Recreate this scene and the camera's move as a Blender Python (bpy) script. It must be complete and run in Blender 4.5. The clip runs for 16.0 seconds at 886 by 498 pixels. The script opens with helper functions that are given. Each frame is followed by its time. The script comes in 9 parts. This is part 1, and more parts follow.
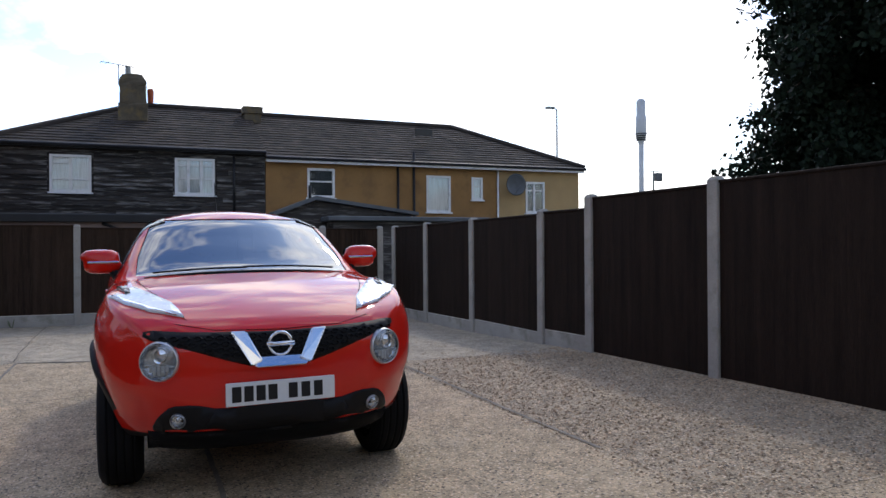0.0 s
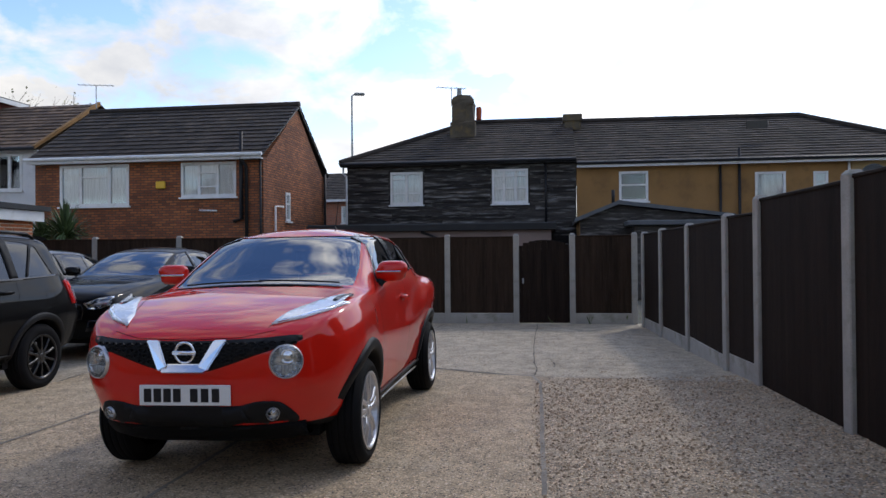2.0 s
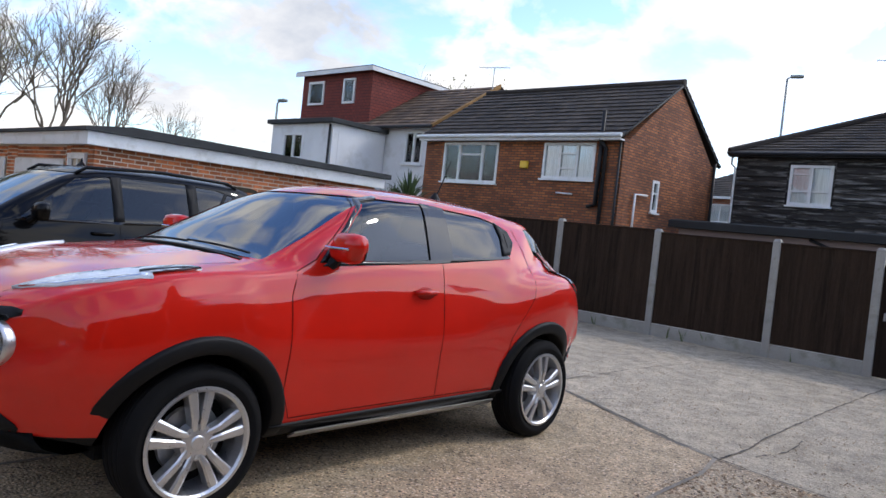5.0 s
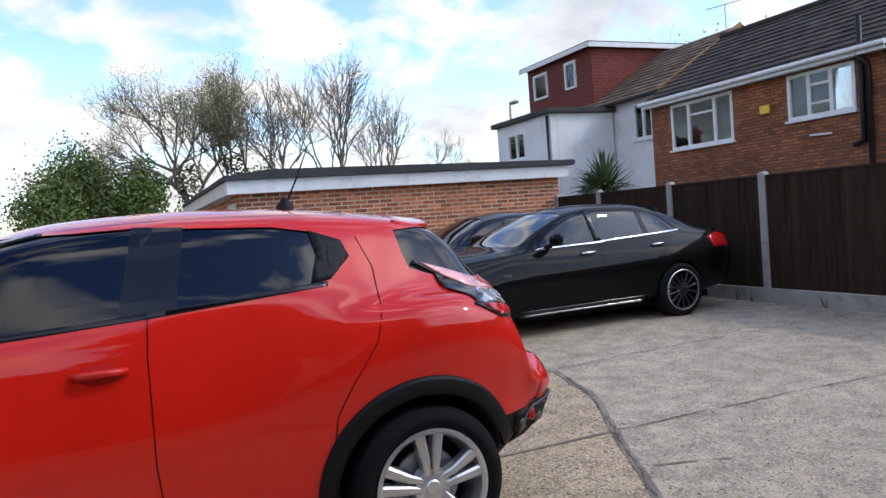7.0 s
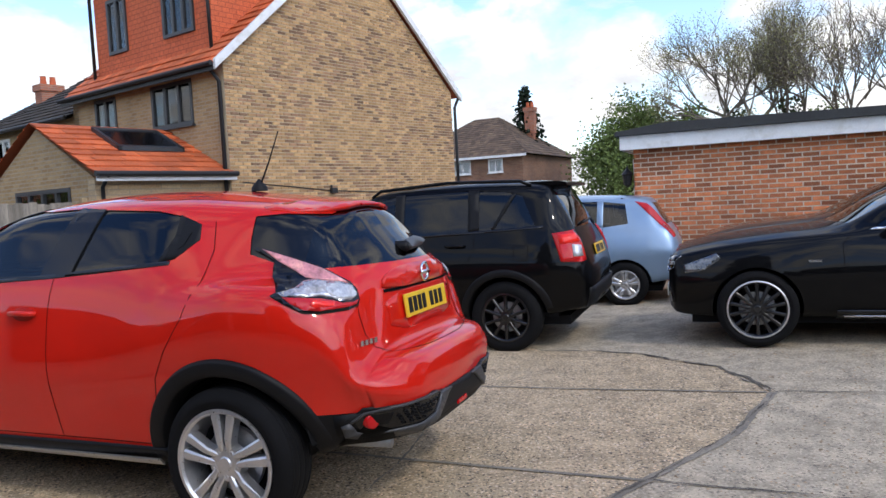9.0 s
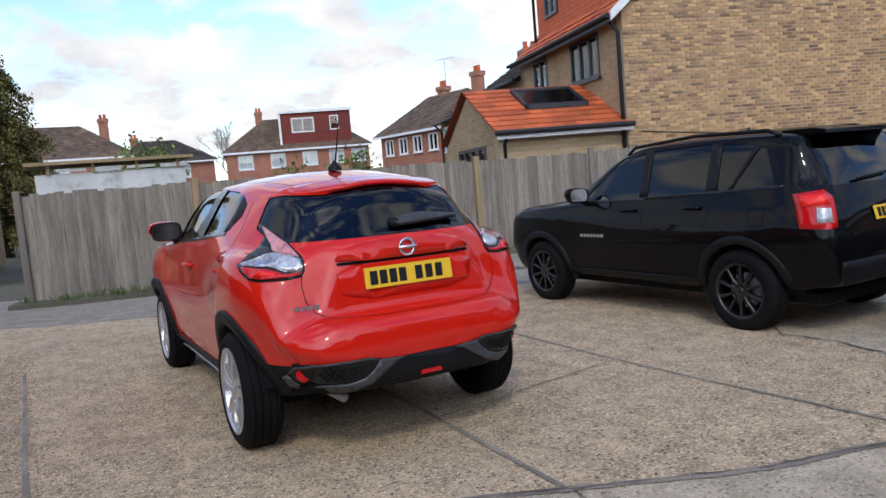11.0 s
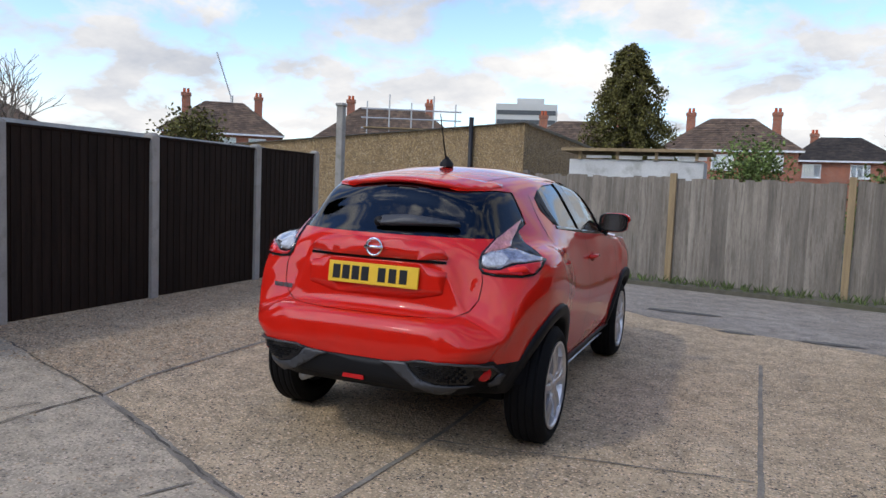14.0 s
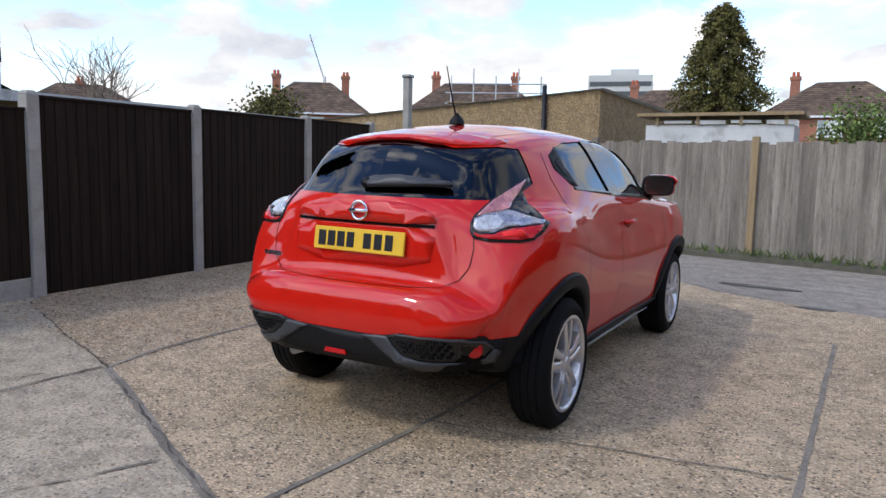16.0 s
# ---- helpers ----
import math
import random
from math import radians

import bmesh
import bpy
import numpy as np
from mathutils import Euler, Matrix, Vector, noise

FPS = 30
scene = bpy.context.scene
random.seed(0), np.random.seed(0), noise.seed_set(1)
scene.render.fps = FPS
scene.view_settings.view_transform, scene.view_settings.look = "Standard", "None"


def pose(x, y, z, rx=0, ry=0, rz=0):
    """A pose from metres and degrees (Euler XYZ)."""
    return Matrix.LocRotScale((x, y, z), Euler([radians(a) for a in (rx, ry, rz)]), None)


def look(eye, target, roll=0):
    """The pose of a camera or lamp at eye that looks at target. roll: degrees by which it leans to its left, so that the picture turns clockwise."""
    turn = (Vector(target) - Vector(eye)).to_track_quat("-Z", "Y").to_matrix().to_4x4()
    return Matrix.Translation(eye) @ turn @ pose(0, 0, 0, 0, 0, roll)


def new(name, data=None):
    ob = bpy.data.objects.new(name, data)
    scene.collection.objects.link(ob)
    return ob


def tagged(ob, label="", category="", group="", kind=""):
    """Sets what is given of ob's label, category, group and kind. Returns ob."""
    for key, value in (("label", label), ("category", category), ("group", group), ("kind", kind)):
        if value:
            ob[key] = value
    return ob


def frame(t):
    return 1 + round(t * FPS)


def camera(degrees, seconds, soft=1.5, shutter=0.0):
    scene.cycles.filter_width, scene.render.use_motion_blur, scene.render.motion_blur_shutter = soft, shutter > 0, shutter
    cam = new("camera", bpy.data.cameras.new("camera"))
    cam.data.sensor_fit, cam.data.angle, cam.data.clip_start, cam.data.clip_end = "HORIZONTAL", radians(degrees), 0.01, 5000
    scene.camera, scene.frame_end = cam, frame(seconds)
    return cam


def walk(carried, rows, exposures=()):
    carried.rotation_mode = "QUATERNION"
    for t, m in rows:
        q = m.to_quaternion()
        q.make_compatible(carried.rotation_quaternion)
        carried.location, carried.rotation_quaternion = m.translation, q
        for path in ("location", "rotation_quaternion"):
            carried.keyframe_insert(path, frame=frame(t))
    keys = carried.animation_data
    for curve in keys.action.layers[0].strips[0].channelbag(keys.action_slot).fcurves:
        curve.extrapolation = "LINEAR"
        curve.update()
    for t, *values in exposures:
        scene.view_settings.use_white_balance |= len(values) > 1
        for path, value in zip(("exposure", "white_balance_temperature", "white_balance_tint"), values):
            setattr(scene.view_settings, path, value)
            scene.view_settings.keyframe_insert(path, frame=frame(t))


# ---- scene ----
cam = camera(62.2, 16.0)
PATH = [
    (0, (-0.558, -5.656, 1.255), (0.185, -3.799, 1.255), -0.4),
    (0.5, (0.089, -5.802, 1.279), (0.651, -3.884, 1.215), -0.0),
    (1, (0.728, -5.891, 1.308), (0.958, -3.904, 1.288), -1.4),
    (1.5, (1.394, -5.896, 1.318), (1.439, -3.896, 1.3), 0.8),
    (2, (1.983, -5.818, 1.327), (1.7, -3.838, 1.342), -0.5),
    (2.5, (2.527, -5.545, 1.341), (2.004, -3.615, 1.296), -1.3),
    (3, (2.943, -5.225, 1.338), (2.131, -3.398, 1.287), -2.1),
    (3.4, (3.216, -4.916, 1.338), (2.213, -3.187, 1.275), -0.8),
    (3.5, (3.267, -4.818, 1.344), (2.226, -3.111, 1.279), -0.9),
    (3.7, (3.337, -4.596, 1.339), (2.271, -2.904, 1.308), 2.0),
    (5.8, (3.676, -1.706, 1.398), (2.099, -0.476, 1.331), -0.2),
    (6, (3.67, -1.4, 1.41), (2.029, -0.258, 1.35), -1.9),
    (6.5, (3.619, -0.582, 1.424), (1.877, 0.397, 1.344), 1.1),
    (7, (3.599, 0.213, 1.432), (1.762, 1.001, 1.352), -4.3),
    (7.5, (3.54, 0.968, 1.445), (1.622, 1.515, 1.308), -1.7),
    (8, (3.546, 1.748, 1.462), (1.561, 1.943, 1.32), -3.4),
    (8.5, (3.507, 2.591, 1.443), (1.545, 2.231, 1.294), 0.1),
    (9, (3.362, 3.351, 1.422), (1.509, 2.61, 1.295), -3.1),
    (9.5, (3.113, 4.005, 1.435), (1.424, 2.942, 1.301), 0.8),
    (10, (2.816, 4.716, 1.435), (1.376, 3.336, 1.285), -2.9),
    (10.2, (2.625, 4.906, 1.435), (1.285, 3.432, 1.26), -3.2),
    (12.3, (-0.069, 5.771, 1.378), (-0.318, 3.789, 1.286), -1.7),
    (12.5, (-0.32, 5.782, 1.377), (-0.448, 3.789, 1.273), 0.2),
    (13, (-0.909, 5.673, 1.378), (-0.745, 3.683, 1.262), -0.2),
    (13.5, (-1.404, 5.499, 1.385), (-0.936, 3.558, 1.286), 0.9),
    (14, (-1.805, 5.252, 1.389), (-1.041, 3.41, 1.229), 2.3),
    (14.5, (-2.112, 5.076, 1.392), (-1.048, 3.39, 1.236), 1.3),
    (15, (-2.222, 5.002, 1.354), (-1.191, 3.297, 1.178), 1.2),
    (15.5, (-2.218, 4.924, 1.335), (-1.222, 3.202, 1.125), 1.1),
    (16, (-2.095, 4.708, 1.308), (-1.11, 2.983, 1.078), 1.2),
]
walk(cam, [(t, look(eye, target, roll)) for t, eye, target, roll in PATH], [(0, 0.04), (0.5, -0.10), (2, -0.08), (3.5, 0.22), (7, 0.42), (9.5, 0.40), (12.5, 0.10), (14.5, 0.12), (16, 0.36)])

# ---- light: hazy spring sun behind broken cloud ----
SUN_WAY = Vector((0.42, 0.72, 0.80)).normalized()
world = bpy.data.worlds.new("sky")
scene.world = world
world.use_nodes = True
wn, wl = world.node_tree.nodes, world.node_tree.links
wn.clear()


def wnode(kind, **kw):
    n = wn.new(kind)
    for k, v in kw.items():
        n.inputs[k].default_value = v
    return n


def wmath(op, a, b=None):
    n = wn.new("ShaderNodeMath")
    n.operation = op
    for i, v in enumerate((a, b)):
        if v is None:
            continue
        if isinstance(v, (int, float)):
            n.inputs[i].default_value = v
        else:
            wl.new(v, n.inputs[i])
    return n.outputs[0]


sky = wn.new("ShaderNodeTexSky")
sky.sky_type, sky.sun_disc = "NISHITA", False
sky.sun_elevation = math.asin(SUN_WAY.z)
sky.sun_rotation = math.atan2(SUN_WAY.x, SUN_WAY.y)
sky.air_density, sky.dust_density, sky.ozone_density = 1.0, 1.0, 1.2
tc = wn.new("ShaderNodeTexCoord")
sep = wn.new("ShaderNodeSeparateXYZ")
wl.new(tc.outputs["Generated"], sep.inputs[0])
high = wmath("POWER", wmath("ADD", wmath("MAXIMUM", sep.outputs[2], 0.0), 0.16), 0.6)
flat = wn.new("ShaderNodeCombineXYZ")
wl.new(wmath("DIVIDE", sep.outputs[0], high), flat.inputs[0])
wl.new(wmath("DIVIDE", sep.outputs[1], high), flat.inputs[1])
puff = wnode("ShaderNodeTexNoise", Scale=4.5, Detail=9.0, Roughness=0.55, Distortion=0.25)
wl.new(flat.outputs[0], puff.inputs["Vector"])
cover = wn.new("ShaderNodeValToRGB")
cover.color_ramp.elements[0].position, cover.color_ramp.elements[1].position = 0.39, 0.54
thin = wmath("SUBTRACT", puff.outputs[0], wmath("MULTIPLY", wmath("MAXIMUM", sep.outputs[2], 0.0), 0.105))
wl.new(thin, cover.inputs[0])
under = wnode("ShaderNodeTexNoise", Scale=1.7, Detail=7.0, Roughness=0.6)
wl.new(flat.outputs[0], under.inputs["Vector"])
body = wn.new("ShaderNodeValToRGB")
body.color_ramp.elements[0].position, body.color_ramp.elements[1].position = 0.38, 0.68
body.color_ramp.elements[0].color = (14.8, 14.5, 14.15, 1)
body.color_ramp.elements[1].color = (7.7, 8.2, 9.3, 1)
wl.new(under.outputs[0], body.inputs[0])
mix = wn.new("ShaderNodeMix")
mix.data_type = "RGBA"
haze = wn.new("ShaderNodeMix")
haze.data_type, haze.blend_type = "RGBA", "MULTIPLY"
haze.inputs[0].default_value = 1.0
up = wmath("POWER", wmath("MAXIMUM", sep.outputs[2], 0.0), 0.7)
thinner = wn.new("ShaderNodeCombineXYZ")
for i, fall in enumerate((1.95, 1.50, 0.72)):
    wl.new(wmath("SUBTRACT", 2.55, wmath("MULTIPLY", up, fall)), thinner.inputs[i])
wl.new(thinner.outputs[0], haze.inputs[7])
wl.new(sky.outputs[0], haze.inputs[6])
wl.new(cover.outputs[0], mix.inputs[0])
wl.new(haze.outputs[2], mix.inputs[6])
near = wn.new("ShaderNodeVectorMath")
near.operation = "DOT_PRODUCT"
wl.new(tc.outputs["Generated"], near.inputs[0])
near.inputs[1].default_value = SUN_WAY
glow = wmath("ADD", wmath("MULTIPLY", wmath("POWER", wmath("MAXIMUM", near.outputs["Value"], 0.0), 4.0), 1.75), 0.60)
lit = wn.new("ShaderNodeVectorMath")
lit.operation = "SCALE"
wl.new(body.outputs[0], lit.inputs[0])
wl.new(glow, lit.inputs["Scale"])
wl.new(lit.outputs[0], mix.inputs[7])
back = wnode("ShaderNodeBackground", Strength=0.112)
wl.new(mix.outputs[2], back.inputs[0])
out = wn.new("ShaderNodeOutputWorld")
wl.new(back.outputs[0], out.inputs[0])

sun = new("sun", bpy.data.lights.new("sun", "SUN"))
sun.data.energy, sun.data.angle, sun.data.color = 0.70, radians(3), (1.0, 0.91, 0.79)
sun.matrix_world = look(SUN_WAY * 60, (0, 0, 0))

# ---- materials ----
def shader(name):
    m = bpy.data.materials.new(name)
    m.use_nodes = True
    return m, m.node_tree.nodes, m.node_tree.links, m.node_tree.nodes["Principled BSDF"]


def ramp2(nt, a, b, c0, c1):
    r = nt.nodes.new("ShaderNodeValToRGB")
    r.color_ramp.elements[0].position, r.color_ramp.elements[1].position = a, b
    r.color_ramp.elements[0].color, r.color_ramp.elements[1].color = (*c0, 1), (*c1, 1)
    return r


def rgb_mix(nt, fac, a, b, blend="MIX"):
    n = nt.nodes.new("ShaderNodeMix")
    n.data_type, n.blend_type = "RGBA", blend
    for i, v in ((0, fac), (6, a), (7, b)):
        if isinstance(v, (int, float)):
            n.inputs[i].default_value = v
        elif isinstance(v, tuple):
            n.inputs[i].default_value = (*v, 1)
        else:
            nt.links.new(v, n.inputs[i])
    return n.outputs[2]


def noise_of(nt, vec, scale, detail=5.0, rough=0.55, dist=0.0):
    n = nt.nodes.new("ShaderNodeTexNoise")
    for k, v in (("Scale", scale), ("Detail", detail), ("Roughness", rough), ("Distortion", dist)):
        n.inputs[k].default_value = v
    nt.links.new(vec, n.inputs["Vector"])
    return n.outputs[0]


def plain(name, col, rough=0.6, metal=0.0, var=0.25, scale=3.0, grain=45.0, bump=0.15, stretch=(1, 1, 1), rand="", rvar=0.3, coat=0.0, dirt=None, depth=0.004, spec=0.5):
    """A surface of one stuff: broad stains, fine grain, relief, and a shift from piece to piece (rand: object or island)."""
    m, nodes, links, p = shader(name)
    nt = m.node_tree
    tco = nodes.new("ShaderNodeTexCoord")
    mp = nodes.new("ShaderNodeMapping")
    mp.inputs["Scale"].default_value = stretch
    links.new(tco.outputs["Object"], mp.inputs[0])
    vec = mp.outputs[0]
    if rand:
        if rand == "object":
            r = nodes.new("ShaderNodeObjectInfo").outputs["Random"]
        else:
            r = nodes.new("ShaderNodeNewGeometry").outputs["Random Per Island"]
        add = nodes.new("ShaderNodeVectorMath")
        add.operation = "MULTIPLY_ADD"
        cx = nodes.new("ShaderNodeCombineXYZ")
        for i in range(3):
            links.new(r, cx.inputs[i])
        links.new(cx.outputs[0], add.inputs[0])
        add.inputs[1].default_value = (37.0, 19.0, 53.0)
        links.new(vec, add.inputs[2])
        vec = add.outputs[0]
    dark = tuple(c * (1 - var) for c in col)
    light = tuple(min(1, c * (1 + var)) for c in col)
    big = ramp2(nt, 0.3, 0.7, dark, light)
    links.new(noise_of(nt, vec, scale), big.inputs[0])
    fine = noise_of(nt, vec, grain, 4.0, 0.6)
    fr = ramp2(nt, 0.25, 0.75, (1 - var, 1 - var, 1 - var), (1 + var, 1 + var, 1 + var))
    links.new(fine, fr.inputs[0])
    colour = rgb_mix(nt, 1.0, big.outputs[0], fr.outputs[0], "MULTIPLY")
    if rand:
        pr = ramp2(nt, 0.0, 1.0, (1 - rvar,) * 3, (1 + rvar,) * 3)
        links.new(r, pr.inputs[0])
        colour = rgb_mix(nt, 1.0, colour, pr.outputs[0], "MULTIPLY")
    if dirt:
        dr = ramp2(nt, 0.52, 0.68, (0, 0, 0), (1, 1, 1))
        links.new(noise_of(nt, vec, scale * 1.7, 7.0, 0.65), dr.inputs[0])
        colour = rgb_mix(nt, dr.outputs[0], colour, dirt)
    links.new(colour, p.inputs["Base Color"])
    p.inputs["Metallic"].default_value = metal
    p.inputs["Specular IOR Level"].default_value = spec
    rr = nodes.new("ShaderNodeMapRange")
    rr.inputs[3].default_value, rr.inputs[4].default_value = max(0.02, rough - 0.08), min(1, rough + 0.08)
    links.new(fine, rr.inputs[0])
    links.new(rr.outputs[0], p.inputs["Roughness"])
    p.inputs["Coat Weight"].default_value = coat
    if bump:
        b = nodes.new("ShaderNodeBump")
        b.inputs["Strength"].default_value, b.inputs["Distance"].default_value = bump, depth
        links.new(fine, b.inputs["Height"])
        links.new(b.outputs[0], p.inputs["Normal"])
    return m


def courses(name, c1, c2, mortar, bw, bh, gap=0.012, uv=False, rough=0.85, bump=0.5, stain=0.25, offset=0.5):
    """Brickwork, siding or tiles too far off to pick apart, at true size; on walls along the local axes, or by uv in metres."""
    m, nodes, links, p = shader(name)
    nt = m.node_tree
    tco = nodes.new("ShaderNodeTexCoord")
    if uv:
        vec = tco.outputs["UV"]
    else:
        s = nodes.new("ShaderNodeSeparateXYZ")
        links.new(tco.outputs["Object"], s.inputs[0])
        a = nodes.new("ShaderNodeMath")
        links.new(s.outputs[0], a.inputs[0])
        links.new(s.outputs[1], a.inputs[1])
        c = nodes.new("ShaderNodeCombineXYZ")
        links.new(a.outputs[0], c.inputs[0])
        links.new(s.outputs[2], c.inputs[1])
        vec = c.outputs[0]
    bt = nodes.new("ShaderNodeTexBrick")
    bt.offset = offset
    for k, v in (("Color1", (*c1, 1)), ("Color2", (*c2, 1)), ("Mortar", (*mortar, 1)), ("Scale", 1.0), ("Mortar Size", gap), ("Mortar Smooth", 0.2), ("Bias", 0.0), ("Brick Width", bw), ("Row Height", bh)):
        bt.inputs[k].default_value = v
    links.new(vec, bt.inputs["Vector"])
    st = ramp2(nt, 0.3, 0.72, (1 - stain,) * 3, (1 + stain * 0.6,) * 3)
    links.new(noise_of(nt, tco.outputs["Object"], 0.7, 6.0, 0.6), st.inputs[0])
    colour = rgb_mix(nt, 1.0, bt.outputs[0], st.outputs[0], "MULTIPLY")
    if uv:
        piece = ramp2(nt, 0.0, 1.0, (0.72, 0.72, 0.72), (1.34, 1.30, 1.24))
        links.new(nodes.new("ShaderNodeNewGeometry").outputs["Random Per Island"], piece.inputs[0])
        colour = rgb_mix(nt, 1.0, colour, piece.outputs[0], "MULTIPLY")
    fine = noise_of(nt, tco.outputs["Object"], 30.0, 3.0)
    fr = ramp2(nt, 0.3, 0.7, (0.8, 0.8, 0.8), (1.2, 1.2, 1.2))
    links.new(fine, fr.inputs[0])
    colour = rgb_mix(nt, 1.0, colour, fr.outputs[0], "MULTIPLY")
    links.new(colour, p.inputs["Base Color"])
    p.inputs["Roughness"].default_value = rough
    b = nodes.new("ShaderNodeBump")
    b.invert = True
    b.inputs["Strength"].default_value, b.inputs["Distance"].default_value = bump, 0.01
    links.new(bt.outputs["Fac"], b.inputs["Height"])
    links.new(b.outputs[0], p.inputs["Normal"])
    return m


def paint(name, col, flake=0.0, rough=0.3, coat=0.8, ior=1.5):
    m, nodes, links, p = shader(name)
    nt = m.node_tree
    tco = nodes.new("ShaderNodeTexCoord")
    n = noise_of(nt, tco.outputs["Object"], 2.2, 3.0)
    r = ramp2(nt, 0.3, 0.7, tuple(c * 0.93 for c in col), tuple(min(1, c * 1.06) for c in col))
    links.new(n, r.inputs[0])
    links.new(r.outputs[0], p.inputs["Base Color"])
    p.inputs["Metallic"].default_value = flake
    p.inputs["Roughness"].default_value = rough
    p.inputs["Coat Weight"].default_value = coat
    p.inputs["Specular IOR Level"].default_value = 0.05
    p.inputs["Coat IOR"].default_value = ior
    d = noise_of(nt, tco.outputs["Object"], 14.0, 4.0)
    mr = nodes.new("ShaderNodeMapRange")
    mr.inputs[3].default_value, mr.inputs[4].default_value = 0.008, 0.03
    links.new(d, mr.inputs[0])
    links.new(mr.outputs[0], p.inputs["Coat Roughness"])
    return m


def glass(name, tint, ior=1.5):
    """A pane: clear stuff with a tint, mirror-like by Fresnel."""
    m, nodes, links, p = shader(name)
    nodes.remove(p)
    t = nodes.new("ShaderNodeBsdfTransparent")
    t.inputs[0].default_value = (*tint, 1)
    g = nodes.new("ShaderNodeBsdfGlossy")
    g.inputs["Roughness"].default_value = 0.015
    g.inputs[0].default_value = (1, 1, 1, 1)
    f = nodes.new("ShaderNodeFresnel")
    f.inputs[0].default_value = ior
    mx = nodes.new("ShaderNodeMixShader")
    links.new(f.outputs[0], mx.inputs[0])
    links.new(t.outputs[0], mx.inputs[1])
    links.new(g.outputs[0], mx.inputs[2])
    links.new(mx.outputs[0], nodes["Material Output"].inputs[0])
    return m


RED = paint("red_paint", (0.60, 0.013, 0.005), 0.0, 0.45, 1.0)
# Body red darkened to carry the shade inside the handle cups.
REDSHADE = paint("red_paint_shaded", (0.38, 0.008, 0.004), 0.0, 0.6, 0.2)
LAMPPINK = plain("pink_lamp_lens", (0.70, 0.27, 0.26), 0.16, 0.2, 0.35, 9, 60, 0.05, coat=1.0)
BLACKPAINT = paint("black_paint", (0.002, 0.002, 0.0024), 0.0, 0.5, 0.45, 1.42)
DARKBLUE = paint("dark_grey_paint", (0.012, 0.014, 0.018), 0.3, 0.3)
LIGHTBLUE = paint("light_blue_paint", (0.24, 0.34, 0.47), 0.35, 0.35)
SILVER = plain("alloy", (0.62, 0.62, 0.63), 0.30, 0.85, 0.06, 4, 80, 0.02)
BLACKALLOY = plain("black_alloy", (0.005, 0.005, 0.0055), 0.3, 0.0, 0.1, 4, 80, 0.02, coat=0.35)
LAMPCLEAR = plain("clear_lamp", (0.46, 0.45, 0.47), 0.16, 0.6, 0.45, 26, 70, 0.2, coat=1.0)
LAMPCHROME = plain("lamp_bowl", (0.60, 0.62, 0.64), 0.14, 0.9, 0.35, 30, 70, 0.6)
LAMPWHITE = plain("lamp_reflector", (0.68, 0.71, 0.74), 0.25, 0.3, 0.08, 14, 60, 0.0, coat=0.5)
LAMPDARK = plain("smoked_lamp", (0.13, 0.14, 0.15), 0.12, 0.6, 0.5, 18, 60, 0.1, coat=1.0)
ANTHRACITE = plain("anthracite_frame", (0.030, 0.033, 0.038), 0.4, 0, 0.1, 3, 40, 0.02)
CHROME = plain("chrome", (0.82, 0.83, 0.85), 0.08, 1.0, 0.04, 4, 80, 0.0)
RUBBER = plain("rubber", (0.0065, 0.0065, 0.007), 0.8, 0.0, 0.2, 6, 90, 0.1, spec=0.14)
CLAD = plain("black_plastic", (0.006, 0.006, 0.0068), 0.55, 0.0, 0.15, 5, 220, 0.25, depth=0.001, spec=0.22)
CLADSHINE = plain("smooth_black_plastic", (0.046, 0.047, 0.050), 0.40, 0.0, 0.1, 5, 90, 0.0, spec=0.4)
GLOSSBLACK = plain("gloss_black", (0.006, 0.006, 0.007), 0.14, 0.0, 0.1, 5, 90, 0.0, coat=0.1, spec=0.35)
TRIM = plain("cabin_trim", (0.012, 0.012, 0.0135), 0.7, 0.0, 0.2, 5, 120, 0.1, spec=0.15)
GAP = plain("panel_gap", (0.006, 0.004, 0.004), 0.8, 0.0, 0.1, 5, 60, 0.0, spec=0.05)
FRIT = plain("black_glass_band", (0.006, 0.0065, 0.008), 0.07, 0.0, 0.1, 5, 90, 0.0, spec=0.35)
CARGLASS = glass("car_glass", (0.12, 0.145, 0.155), 1.5)
PRIVACY = glass("privacy_glass", (0.035, 0.042, 0.047), 1.5)
SCREEN = glass("windscreen_glass", (0.16, 0.20, 0.21), 2.8)
LENS = glass("lamp_lens", (0.93, 0.95, 0.97), 1.5)
REDLENS = paint("red_lens", (0.50, 0.008, 0.010), 0.0, 0.12)
REDBRIGHT = paint("bright_red_lens", (0.85, 0.02, 0.012), 0.0, 0.12)
LAMPRIB = plain("ribbed_white_lens", (0.52, 0.53, 0.55), 0.18, 0.25, 0.28, 40, 120, 0.5, (1, 1, 0.3), coat=1.0)
WHITEPLATE = plain("white_plate", (0.72, 0.73, 0.72), 0.35, 0, 0.03, 4, 60, 0.0)
YELLOWPLATE = plain("yellow_plate", (0.80, 0.50, 0.03), 0.35, 0, 0.03, 4, 60, 0.0)
BARBLACK = plain("plate_ink", (0.012, 0.012, 0.014), 0.4, 0, 0.05, 4, 60, 0.0, spec=0.3)
HOUSEGLASS = glass("house_glass", (0.95, 0.97, 0.975), 1.6)
CURTAIN = plain("net_curtain", (0.84, 0.86, 0.85), 0.9, 0, 0.18, 3, 30, 0.2, (14, 14, 0.6))
DARKROOM = plain("dark_room", (0.09, 0.10, 0.105), 0.9, 0, 0.2, 2, 20, 0.0)
